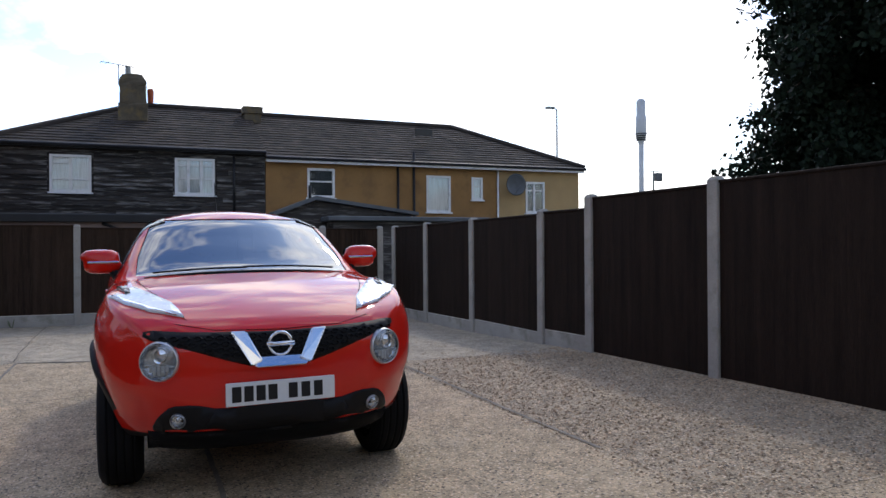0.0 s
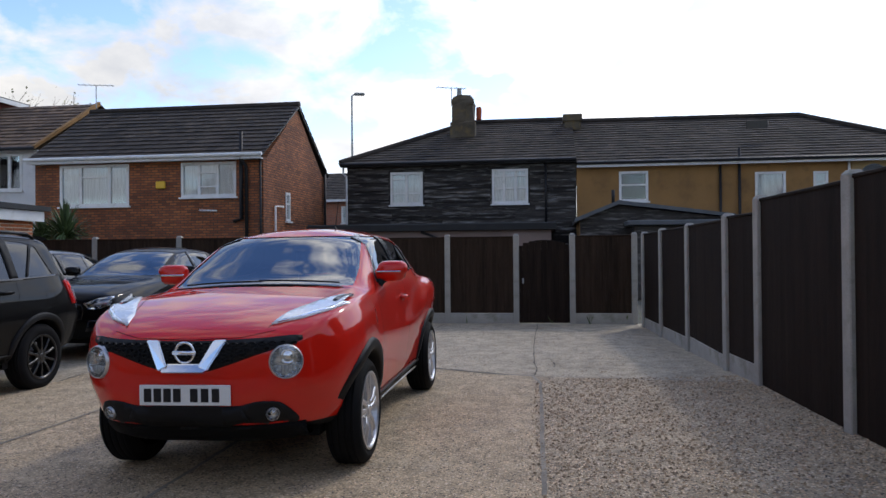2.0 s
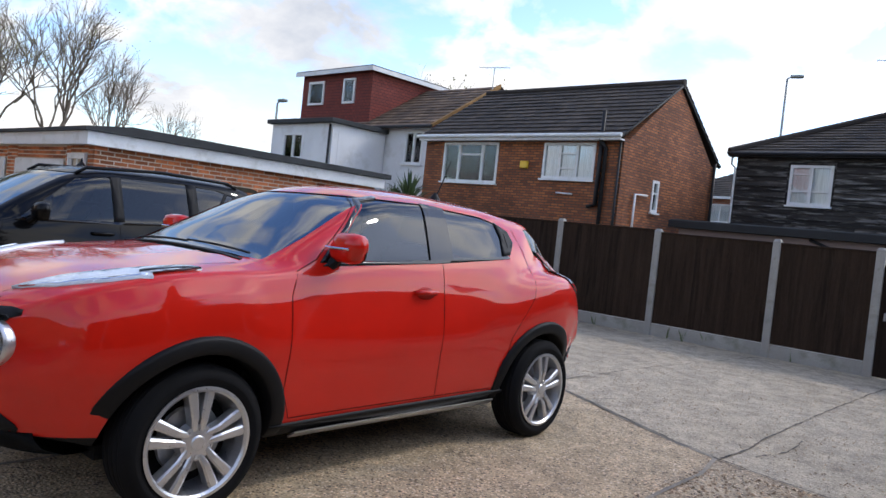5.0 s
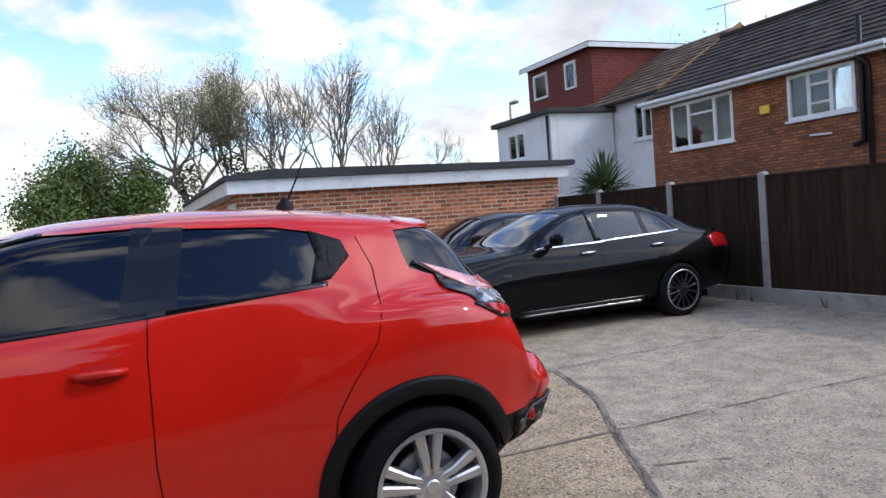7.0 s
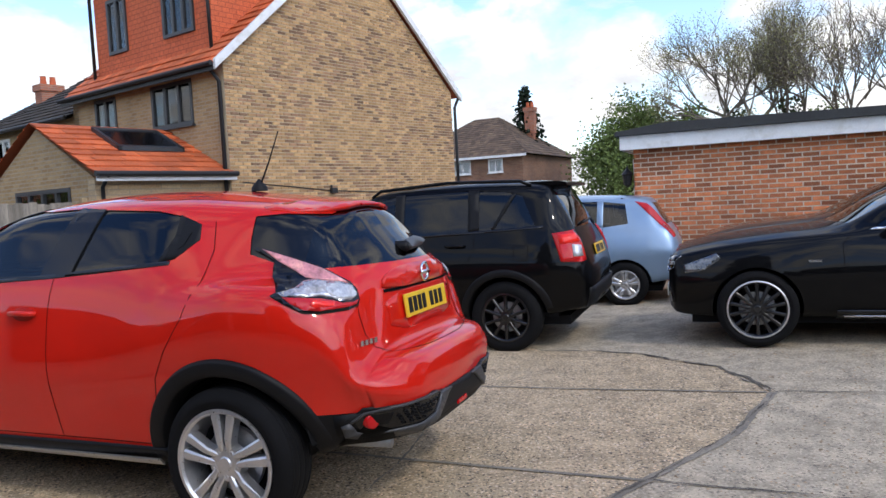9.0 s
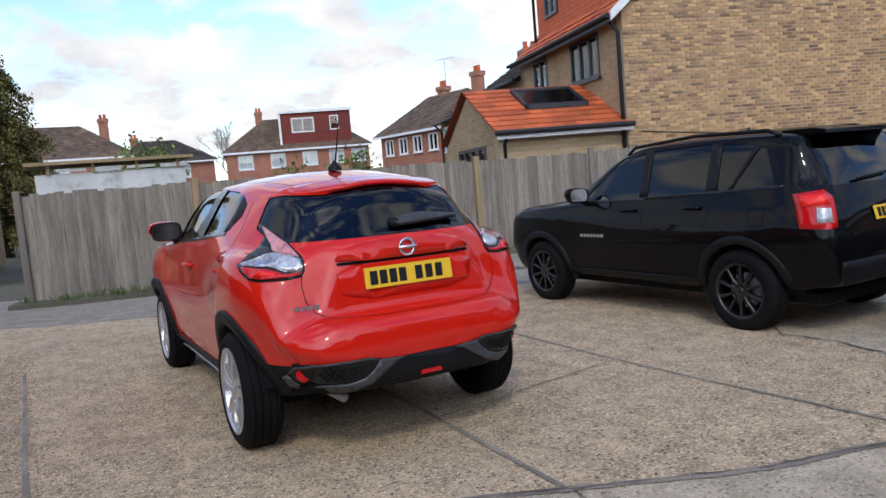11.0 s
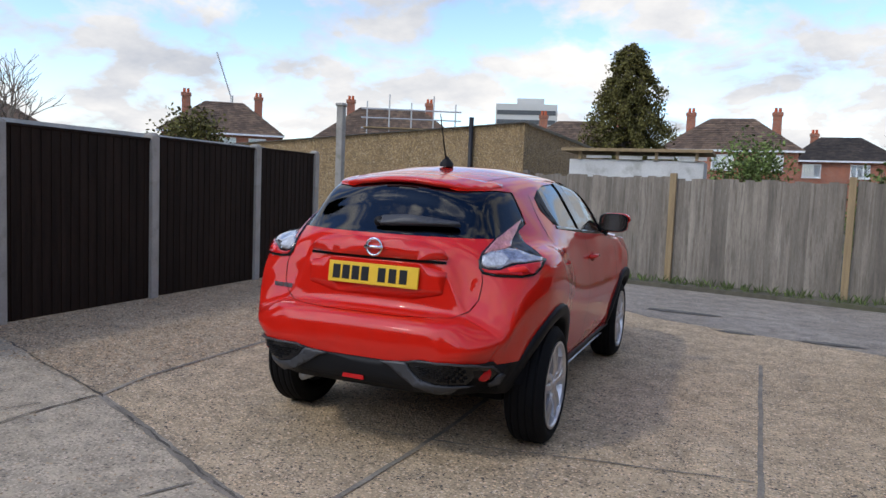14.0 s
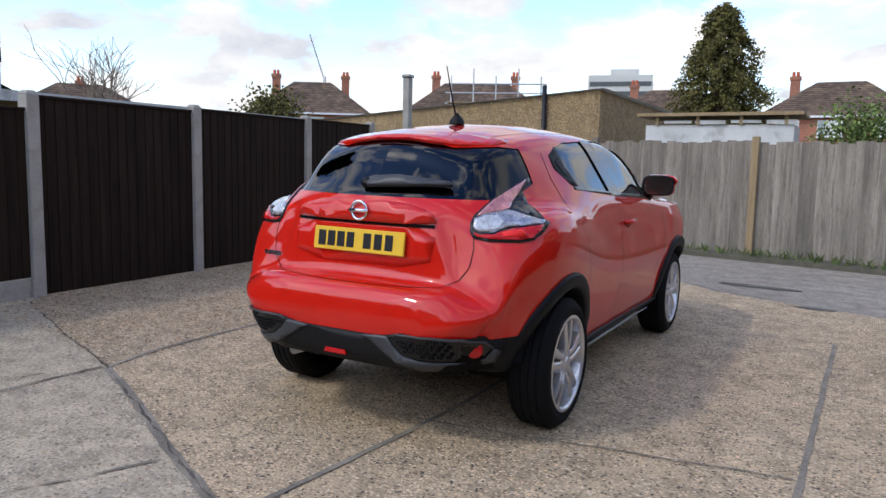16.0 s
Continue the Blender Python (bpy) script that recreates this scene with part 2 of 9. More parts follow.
UPVC = plain("white_upvc", (0.78, 0.79, 0.79), 0.35, 0, 0.05, 3, 40, 0.03, dirt=(0.62, 0.62, 0.58))
WHITEWALL = plain("white_render", (0.76, 0.77, 0.78), 0.85, 0, 0.07, 0.8, 60, 0.3, dirt=(0.62, 0.62, 0.60))
OCHRE = plain("ochre_render", (0.30, 0.165, 0.058), 0.9, 0, 0.18, 0.9, 70, 0.4, dirt=(0.22, 0.125, 0.05))
SAND = plain("sand_render", (0.44, 0.30, 0.14), 0.9, 0, 0.12, 0.9, 70, 0.4)
PINK = plain("pinkish_render", (0.27, 0.20, 0.18), 0.9, 0, 0.12, 0.9, 70, 0.3)
SIDING = plain("dark_weatherboard", (0.040, 0.036, 0.033), 0.8, 0, 0.5, 0.7, 30, 0.5, (1, 1, 9), "object", 0.5, dirt=(0.24, 0.23, 0.215), spec=0.2)
CONCRETE = plain("post_concrete", (0.36, 0.34, 0.30), 0.9, 0, 0.16, 2.5, 90, 0.5, dirt=(0.25, 0.245, 0.19))
DARKWOOD = plain("dark_fence_wood", (0.0195, 0.0122, 0.0084), 0.72, 0, 0.35, 1.6, 22, 0.5, (9, 9, 0.7), "object", 0.16, dirt=(0.022, 0.014, 0.0095), spec=0.12)
REARWOOD = plain("brown_fence_wood", (0.034, 0.021, 0.0135), 0.75, 0, 0.35, 1.6, 22, 0.5, (9, 9, 0.7), "object", 0.2, dirt=(0.045, 0.030, 0.020), spec=0.12)
GREYWOOD = plain("weathered_wood", (0.235, 0.205, 0.165), 0.9, 0, 0.3, 1.5, 20, 0.6, (9, 9, 0.7), "object", 0.28, dirt=(0.13, 0.115, 0.09))
YELLOWWOOD = plain("new_timber", (0.31, 0.225, 0.12), 0.85, 0, 0.2, 2, 20, 0.4, (9, 9, 0.7))
GUTTER = plain("black_gutter", (0.018, 0.018, 0.02), 0.45, 0, 0.15, 3, 50, 0.05, spec=0.3)
FELT = plain("roof_felt", (0.045, 0.047, 0.048), 0.9, 0, 0.25, 1.2, 60, 0.4)
LEAD = plain("lead_grey", (0.10, 0.11, 0.12), 0.55, 0, 0.2, 2, 40, 0.2)
STEEL = plain("galvanised_steel", (0.42, 0.43, 0.44), 0.45, 0.8, 0.15, 3, 60, 0.05)
POLE = plain("grey_pole", (0.30, 0.32, 0.31), 0.55, 0.2, 0.1, 2, 40, 0.05)
WHITETRIM = plain("white_fascia", (0.74, 0.75, 0.75), 0.5, 0, 0.06, 2, 40, 0.03, dirt=(0.6, 0.6, 0.57))
BRICKRED = courses("red_brick", (0.47, 0.155, 0.052), (0.22, 0.072, 0.034), (0.125, 0.075, 0.048), 0.235, 0.078, 0.014, stain=0.4, bump=0.9)
BRICKBROWN = courses("dull_brown_brick", (0.26, 0.125, 0.07), (0.17, 0.08, 0.05), (0.24, 0.17, 0.12), 0.235, 0.078, stain=0.3)
BRICKFAR = courses("far_red_brick", (0.42, 0.13, 0.06), (0.30, 0.09, 0.05), (0.32, 0.24, 0.19), 0.235, 0.078)
MORTAR = plain("mortar", (0.64, 0.56, 0.45), 0.95, 0, 0.15, 2, 60, 0.3)
TANMORTAR = plain("tan_mortar", (0.47, 0.38, 0.26), 0.95, 0, 0.2, 2, 60, 0.3)
BRICK = plain("garage_brick", (0.45, 0.148, 0.056), 0.88, 0, 0.22, 8, 90, 0.5, (1, 1, 1), "object", 0.5)
BRICKX = plain("garage_brick_rest", (0.45, 0.148, 0.056), 0.88, 0, 0.22, 8, 90, 0.5, (1, 1, 1), "island", 0.5)
TANBRICK = plain("tan_brick", (0.47, 0.295, 0.140), 0.88, 0, 0.16, 5, 90, 0.4, (1, 1, 1), "island", 0.30, dirt=(0.34, 0.18, 0.10))
TANPLAIN = courses("tan_brickwork", (0.44, 0.30, 0.15), (0.32, 0.20, 0.09), (0.36, 0.29, 0.20), 0.235, 0.078, stain=0.15)
PALEBRICK = courses("pale_stone_brick", (0.50, 0.37, 0.22), (0.42, 0.29, 0.16), (0.36, 0.29, 0.2), 0.45, 0.10, stain=0.12)
TILEDARK = courses("dark_tiles", (0.062, 0.049, 0.038), (0.040, 0.032, 0.026), (0.034, 0.027, 0.022), 0.3, 0.34, 0.004, True, 0.88, 0.4, 0.55)
TILEBROWN = courses("brown_tiles", (0.165, 0.112, 0.075), (0.115, 0.079, 0.055), (0.09, 0.062, 0.043), 0.3, 0.34, 0.004, True, 0.88, 0.4, 0.4)
TILERED = courses("orange_tiles", (0.58, 0.14, 0.045), (0.50, 0.115, 0.038), (0.40, 0.085, 0.03), 0.3, 0.34, 0.004, True, 0.7, 0.4, 0.15)
HUNG = courses("red_hung_tiles", (0.22, 0.035, 0.022), (0.16, 0.026, 0.018), (0.07, 0.012, 0.01), 0.2, 0.115, 0.012, False, 0.75, 0.8, 0.12)
HUNGORANGE = courses("orange_hung_tiles", (0.60, 0.130, 0.045), (0.53, 0.110, 0.038), (0.33, 0.065, 0.025), 0.2, 0.115, 0.009, False, 0.75, 0.8, 0.12)
BARK = plain("bark", (0.085, 0.068, 0.05), 0.95, 0, 0.3, 4, 30, 0.5, (4, 4, 1))
IVY = plain("ivy_leaf", (0.035, 0.06, 0.018), 0.7, 0, 0.3, 3, 30, 0.0, rand="island", rvar=0.5)
BUDS = plain("spring_buds", (0.27, 0.27, 0.11), 0.8, 0, 0.3, 3, 30, 0.0, rand="island", rvar=0.5)
CONIFER = plain("conifer_leaf", (0.115, 0.105, 0.030), 0.75, 0, 0.35, 1.0, 20, 0.0, rand="island", rvar=0.55, spec=0.25)
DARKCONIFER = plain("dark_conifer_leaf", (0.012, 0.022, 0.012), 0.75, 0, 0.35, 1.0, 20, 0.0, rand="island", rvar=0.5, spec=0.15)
BUSH = plain("bush_leaf", (0.125, 0.175, 0.042), 0.75, 0, 0.35, 1.0, 20, 0.0, rand="island", rvar=0.5)
BARETWIG = plain("bare_twigs", (0.17, 0.14, 0.11), 0.9, 0, 0.3, 4, 30, 0.0)
TANBROWN = plain("brown_brick", (0.28, 0.165, 0.095), 0.88, 0, 0.25, 5, 90, 0.4, (1, 1, 1), "island", 0.4)
GRASS = plain("grass_blade", (0.085, 0.12, 0.03), 0.8, 0, 0.3, 3, 30, 0.0, rand="island", rvar=0.5)


# ---- building blocks ----
def thing(name, label, category, m=None, group="", kind=""):
    e = new(name)
    if m is not None:
        e.matrix_basis = m
    return tagged(e, label, category, group, kind)


def part(name, bm, material, parent=None, label="", smooth=False):
    """One mesh object out of a bmesh, under a thing or a part."""
    me = bpy.data.meshes.new(name)
    bm.to_mesh(me)
    bm.free()
    for mm in material if isinstance(material, (list, tuple)) else (material,):
        me.materials.append(mm)
    if smooth:
        me.polygons.foreach_set("use_smooth", [True] * len(me.polygons))
    ob = new(name, me)
    ob.parent = parent
    return tagged(ob, label)


def solo(name, bm, material, label, category, group="", kind="", m=None, smooth=False):
    ob = part(name, bm, material, None, "", smooth)
    if m is not None:
        ob.matrix_basis = m
    return tagged(ob, label, category, group, kind)


def box(bm, x0, x1, y0, y1, z0, z1, bevel=0.0):
    vs = [bm.verts.new((x, y, z)) for z in (z0, z1) for y in (y0, y1) for x in (x0, x1)]
    fs = [bm.faces.new([vs[i] for i in q]) for q in ((0, 2, 3, 1), (4, 5, 7, 6), (0, 1, 5, 4), (2, 6, 7, 3), (0, 4, 6, 2), (1, 3, 7, 5))]
    if bevel:
        bmesh.ops.bevel(bm, geom=list({e for f in fs for e in f.edges}), offset=bevel, segments=1, affect="EDGES")
    return bm


def boxes(*specs, bevel=0.0):
    bm = bmesh.new()
    for s in specs:
        box(bm, *s, bevel=bevel)
    return bm


def prism(bm, pts, axis, a, b):
    """A polygon pushed along an axis. pts are the two other coordinates, in the axes' order."""
    def place(p, c):
        q = list(p)
        q.insert("xyz".index(axis), c)
        return bm.verts.new(q)
    lo, hi = [place(p, a) for p in pts], [place(p, b) for p in pts]
    n = len(pts)
    fs = [bm.faces.new(lo), bm.faces.new(hi[::-1])]
    for i in range(n):
        j = (i + 1) % n
        fs.append(bm.faces.new((lo[j], lo[i], hi[i], hi[j])))
    bmesh.ops.recalc_face_normals(bm, faces=fs)
    return bm


def tube(bm, pts, r0, r1=None, n=8, caps=True):
    """A round bar along points, tapering from r0 to r1."""
    r1 = r0 if r1 is None else r1
    pts = [Vector(p) for p in pts]
    rings = []
    for i, p in enumerate(pts):
        d = (pts[min(i + 1, len(pts) - 1)] - pts[max(i - 1, 0)]).normalized()
        u = d.orthogonal().normalized() if i == 0 else (u - d * u.dot(d)).normalized()
        w = d.cross(u)
        r = r0 + (r1 - r0) * i / max(1, len(pts) - 1)
        rings.append([bm.verts.new(p + (u * math.cos(2 * math.pi * k / n) + w * math.sin(2 * math.pi * k / n)) * r) for k in range(n)])
    for a, b in zip(rings, rings[1:]):
        for k in range(n):
            bm.faces.new((a[k], a[(k + 1) % n], b[(k + 1) % n], b[k]))
    if caps:
        bm.faces.new(rings[0][::-1])
        bm.faces.new(rings[-1])
    return bm


def lathe(bm, prof, axis="z", n=48, centre=(0, 0, 0)):
    """Turn a profile of (radius, height) round an axis."""
    rings = []
    for r, h in prof:
        ring = []
        for k in range(n):
            c, s = math.cos(2 * math.pi * k / n) * r, math.sin(2 * math.pi * k / n) * r
            p = (c, s, h) if axis == "z" else (h, c, s) if axis == "x" else (s, h, c)
            ring.append(bm.verts.new(Vector(p) + Vector(centre)))
        rings.append(ring)
    for a, b in zip(rings, rings[1:]):
        for k in range(n):
            bm.faces.new((a[k], a[(k + 1) % n], b[(k + 1) % n], b[k]))
    return bm


def ground_z(x, y):
    """The yard falls gently from the tall fence; its rear slab lies level."""
    t = min(1.0, max(0.0, (y - 1.0) / 3.5))
    t = t * t * (3 - 2 * t)
    xx = min(4.6, max(-5.0, x))
    front = 0.015 * xx + 0.03 * max(0.0, xx - 1.5) + 0.004
    return front * (1 - t) + 0.045 * t


def sheet(pts, step, lift=0.0, thick=0.0, jitter=0.0):
    """A piece of ground: a polygon in plan, cut into cells, laid on the slope."""
    bm = bmesh.new()
    f = bm.faces.new([bm.verts.new((x, y, 0)) for x, y in pts])
    for ax in (0, 1):
        lo, hi = min(p[ax] for p in pts), max(p[ax] for p in pts)
        k = math.ceil(lo / step) * step
        while k < hi:
            no = (1, 0, 0) if ax == 0 else (0, 1, 0)
            bmesh.ops.bisect_plane(bm, geom=bm.verts[:] + bm.edges[:] + bm.faces[:], plane_co=Vector(no) * k, plane_no=no)
            k += step
    for v in bm.verts:
        v.co.z = ground_z(v.co.x, v.co.y) + lift
    bmesh.ops.recalc_face_normals(bm, faces=bm.faces[:])
    if bm.faces and sum(f.normal.z for f in bm.faces) < 0:
        bmesh.ops.reverse_faces(bm, faces=bm.faces[:])
    if thick:
        r = bmesh.ops.extrude_face_region(bm, geom=bm.faces[:])
        vs = [g for g in r["geom"] if isinstance(g, bmesh.types.BMVert)]
        for v in vs:
            v.co.z += thick
        bmesh.ops.recalc_face_normals(bm, faces=bm.faces[:])
    return bm


def ribbon(pts, width, lift, rough=0.3, seed=0):
    """A joint or crack: a wandering strip on the ground."""
    rnd = random.Random(seed)
    bm = bmesh.new()
    fine = []
    for (x0, y0), (x1, y1) in zip(pts, pts[1:]):
        n = max(2, int(math.hypot(x1 - x0, y1 - y0) / 0.055))
        fine += [(x0 + (x1 - x0) * i / n, y0 + (y1 - y0) * i / n) for i in range(n)]
    fine.append(pts[-1])
    prev, drift = None, 0.0
    for i, (x, y) in enumerate(fine):
        ax, ay = fine[max(0, i - 1)]
        bx, by = fine[min(len(fine) - 1, i + 1)]
        d = math.hypot(bx - ax, by - ay) or 1
        nx, ny = -(by - ay) / d, (bx - ax) / d
        drift = drift * 0.8 + rnd.uniform(-1, 1) * width * rough * 0.8
        o = drift + rnd.uniform(-1, 1) * width * rough * 0.4
        w = width * (0.5 + rnd.uniform(-1, 1) * rough * 0.5)
        row = []
        for s in (-1, 1):
            px, py = x + nx * (o + s * w), y + ny * (o + s * w)
            row.append(bm.verts.new((px, py, ground_z(px, py) + lift)))
        if prev:
            bm.faces.new((prev[0], row[0], row[1], prev[1]))
        prev = row
    bmesh.ops.recalc_face_normals(bm, faces=bm.faces[:])
    if sum(f.normal.z for f in bm.faces) < 0:
        bmesh.ops.reverse_faces(bm, faces=bm.faces[:])
    return bm

# ---- ground ----
def ground_material(name, c_a, c_b, stone, stone_amt, wet):
    """Worn concrete or asphalt: blotches, exposed aggregate, stains."""
    m, nodes, links, p = shader(name)
    nt = m.node_tree
    co = nodes.new("ShaderNodeTexCoord").outputs["Object"]
    big = ramp2(nt, 0.32, 0.68, c_a, c_b)
    links.new(noise_of(nt, co, 0.55, 8.0, 0.62, 0.3), big.inputs[0])
    mid = ramp2(nt, 0.3, 0.7, (0.60, 0.60, 0.60), (1.36, 1.36, 1.36))
    links.new(noise_of(nt, co, 5.0, 6.0, 0.65), mid.inputs[0])
    col = rgb_mix(nt, 1.0, big.outputs[0], mid.outputs[0], "MULTIPLY")
    v = nodes.new("ShaderNodeTexVoronoi")
    v.inputs["Scale"].default_value = 58.0
    links.new(co, v.inputs["Vector"])
    hue = nodes.new("ShaderNodeSeparateColor")
    links.new(v.outputs["Color"], hue.inputs[0])
    pick = ramp2(nt, 0.0, 1.0, tuple(c * 0.26 for c in stone), tuple(min(1, c * 2.2) for c in stone))
    links.new(hue.outputs[0], pick.inputs[0])
    near = ramp2(nt, 0.25, 0.6, (1, 1, 1), (0, 0, 0))
    links.new(v.outputs["Distance"], near.inputs[0])
    worn = ramp2(nt, 0.36, 0.62, (stone_amt * 0.45,) * 3, (stone_amt,) * 3)
    links.new(noise_of(nt, co, 1.3, 6.0, 0.6), worn.inputs[0])
    fac = rgb_mix(nt, 1.0, near.outputs[0], worn.outputs[0], "MULTIPLY")
    col = rgb_mix(nt, fac, col, pick.outputs[0])
    chips = nodes.new("ShaderNodeTexVoronoi")
    chips.inputs["Scale"].default_value = 85.0
    links.new(co, chips.inputs["Vector"])
    tone = nodes.new("ShaderNodeSeparateColor")
    links.new(chips.outputs["Color"], tone.inputs[0])
    for lo, hi, shade, side in ((0.87, 0.99, (0.72, 0.58, 0.41), 0), (0.84, 0.98, (0.055, 0.045, 0.038), 1)):
        pickc = ramp2(nt, lo, hi, (0, 0, 0), (stone_amt,) * 3)
        links.new(tone.outputs[side], pickc.inputs[0])
        col = rgb_mix(nt, pickc.outputs[0], col, tuple(c * (0.5 + stone[0] * 1.2) for c in shade))
    spot = ramp2(nt, 0.60, 0.74, (0, 0, 0), (0.35, 0.35, 0.35))
    links.new(noise_of(nt, co, 1.9, 5.0, 0.6, 0.6), spot.inputs[0])
    col = rgb_mix(nt, spot.outputs[0], col, wet)
    links.new(col, p.inputs["Base Color"])
    p.inputs["Roughness"].default_value = 0.85
    b = nodes.new("ShaderNodeBump")
    b.inputs["Strength"].default_value, b.inputs["Distance"].default_value = 0.6, 0.008
    links.new(fac, b.inputs["Height"])
    b2 = nodes.new("ShaderNodeBump")
    b2.inputs["Strength"].default_value, b2.inputs["Distance"].default_value = 0.5, 0.012
    links.new(noise_of(nt, co, 40.0, 5.0, 0.7), b2.inputs["Height"])
    links.new(b.outputs[0], b2.inputs["Normal"])
    links.new(b2.outputs[0], p.inputs["Normal"])
    return m


SLAB = ground_material("worn_concrete", (0.395, 0.292, 0.172), (0.515, 0.396, 0.248), (0.46, 0.33, 0.20), 0.95, (0.20, 0.185, 0.16))
SMOOTH = ground_material("smooth_concrete", (0.388, 0.318, 0.216), (0.490, 0.411, 0.292), (0.40, 0.325, 0.24), 0.62, (0.24, 0.225, 0.20))
GRAVELLY = ground_material("gravel_bound_concrete", (0.318, 0.242, 0.148), (0.424, 0.333, 0.214), (0.44, 0.315, 0.195), 1.0, (0.17, 0.145, 0.115))
ASPHALT = ground_material("old_asphalt", (0.245, 0.210, 0.165), (0.330, 0.288, 0.232), (0.26, 0.235, 0.20), 0.6, (0.10, 0.096, 0.088))
TARMAC = ground_material("dark_asphalt", (0.060, 0.062, 0.066), (0.085, 0.087, 0.092), (0.11, 0.11, 0.11), 0.35, (0.045, 0.046, 0.05))
EARTH = plain("earth", (0.115, 0.105, 0.075), 0.95, 0, 0.3, 0.4, 12, 0.5, dirt=(0.07, 0.085, 0.03))
JOINT = plain("joint_filler", (0.25, 0.215, 0.165), 0.9, 0, 0.35, 3, 60, 0.5, dirt=(0.17, 0.15, 0.122))
POTHOLE = plain("pothole_dirt", (0.13, 0.12, 0.10), 0.95, 0, 0.4, 7, 50, 0.8, dirt=(0.06, 0.056, 0.05))
CRACK = plain("crack_dirt", (0.115, 0.098, 0.076), 0.95, 0, 0.55, 5, 60, 0.5)

bm = bmesh.new()
gx = [-900, -300, -120, -60, -30, -18, -12, -9, -7, *np.linspace(-5.5, 5.5, 23), 7, 9, 12, 18, 30, 60, 120, 300, 900]
gy = [-900, -300, -120, -60, -30, -20, -15, -12, *np.linspace(-10, 9, 39), 12, 15, 20, 30, 60, 120, 300, 900]
grid = [[bm.verts.new((x, y, ground_z(x, y) - 0.03)) for x in gx] for y in gy]
for j in range(len(gy) - 1):
    for i in range(len(gx) - 1):
        bm.faces.new((grid[j][i], grid[j][i + 1], grid[j + 1][i + 1], grid[j + 1][i]))
solo("ground", bm, EARTH, "bare earth and scrub grass around the yard", "ground", kind="structure")

CRACKLINE = [(3.87, 1.06), (3.66, 1.30), (2.69, 1.65), (1.80, 1.95), (1.26, 2.19), (0.64, 2.51), (-0.20, 2.92), (-1.0, 3.32), (-1.92, 3.56), (-2.47, 3.28), (-2.69, 3.18), (-3.22, 2.50), (-3.38, 2.04), (-3.36, 1.62), (-3.70, 1.30), (-5.2, 1.15)]
FRONTLINE = [(-14, -1.9), (-3.6, -1.95), (-1.92, -2.19), (-0.68, -2.47), (-0.20, -2.54), (0.15, -2.6), (1.98, -3.0), (5.2, -3.1)]
KERBLINE = [(-14, -2.55), (-3.6, -2.65), (-2.7, -3.05), (-1.6, -3.36), (-0.8, -3.62), (-0.25, -4.1), (2.0, -5.0), (3.9, -5.82), (6.5, -6.4)]
pav = thing("pavement", "cast concrete yard in worn slabs with dirty joints", "pavement", kind="structure")
part("slab", sheet(FRONTLINE[6:] + [(4.15, 0.95)] + CRACKLINE[:4], 0.6, -0.03, 0.03), GRAVELLY, pav, "rough slab with loose gravel worn out of it")
part("slab", sheet(FRONTLINE[4:7] + CRACKLINE[3:7], 0.6, -0.03, 0.031), SLAB, pav)
part("slab", sheet(FRONTLINE[2:5] + CRACKLINE[6:9], 0.6, -0.03, 0.03), SLAB, pav)
part("slab", sheet(FRONTLINE[:3] + CRACKLINE[8:] + [(-14, 1.15)], 0.8, -0.03, 0.031), SLAB, pav)
part("slab", sheet([(4.15, 0.95)] + CRACKLINE[:4] + [(1.80, 7.85), (3.7, 7.85)], 0.6, -0.03, 0.03), SMOOTH, pav, "smoother grey slab by the rear fence")
part("slab", sheet(CRACKLINE[3:9] + [(-2.1, 7.85), (1.80, 7.85)], 0.6, -0.03, 0.03), SMOOTH, pav)
part("slab", sheet(CRACKLINE[8:] + [(-14, 1.15), (-14, 7.85), (-2.1, 7.85)], 0.8, -0.03, 0.03), SMOOTH, pav)
part("slab", sheet(KERBLINE + FRONTLINE[::-1], 0.8, -0.03, 0.028), SLAB, pav)
solo("road", sheet([(-60, -8.6), (3.0, -8.6), (3.0, -5.43)] + KERBLINE[6::-1] + [(-60, -2.55)], 1.2, -0.03, 0.024), ASPHALT, "patched old grey asphalt lane with potholes", "road", kind="structure")
solo("road", sheet([(3.02, -13.2), (60, -13.2), (60, -6.4), (6.5, -6.4), (3.9, -5.82), (3.02, -5.44)], 1.2, -0.03, 0.024), TARMAC, "dark newer asphalt of the side lane", "road", kind="structure")
cracks = thing("pavement_joints", "dirt-filled cracks and joints between the slabs", "crack", kind="structure")
part("joint", ribbon(CRACKLINE[3:9], 0.052, 0.005, 0.12, 1), JOINT, cracks, "grey mortar strip along the long crack")
part("crack", ribbon(CRACKLINE, 0.0105, 0.008, 1.0, 1), CRACK, cracks)
part("crack", ribbon([(x, y + 0.02) for x, y in CRACKLINE[8:14]], 0.022, 0.007, 1.0, 3), CRACK, cracks)
for k, pts in enumerate(([(-0.20, -2.54), (-0.27, 1.4), (-0.20, 2.90)], [(-1.98, -1.65), (-1.92, 3.52)], [(1.95, -1.9), (1.90, 1.5), (1.81, 1.95)])):
    part("joint", ribbon(pts, 0.030, 0.006, 0.10, 5 + k), JOINT, cracks)
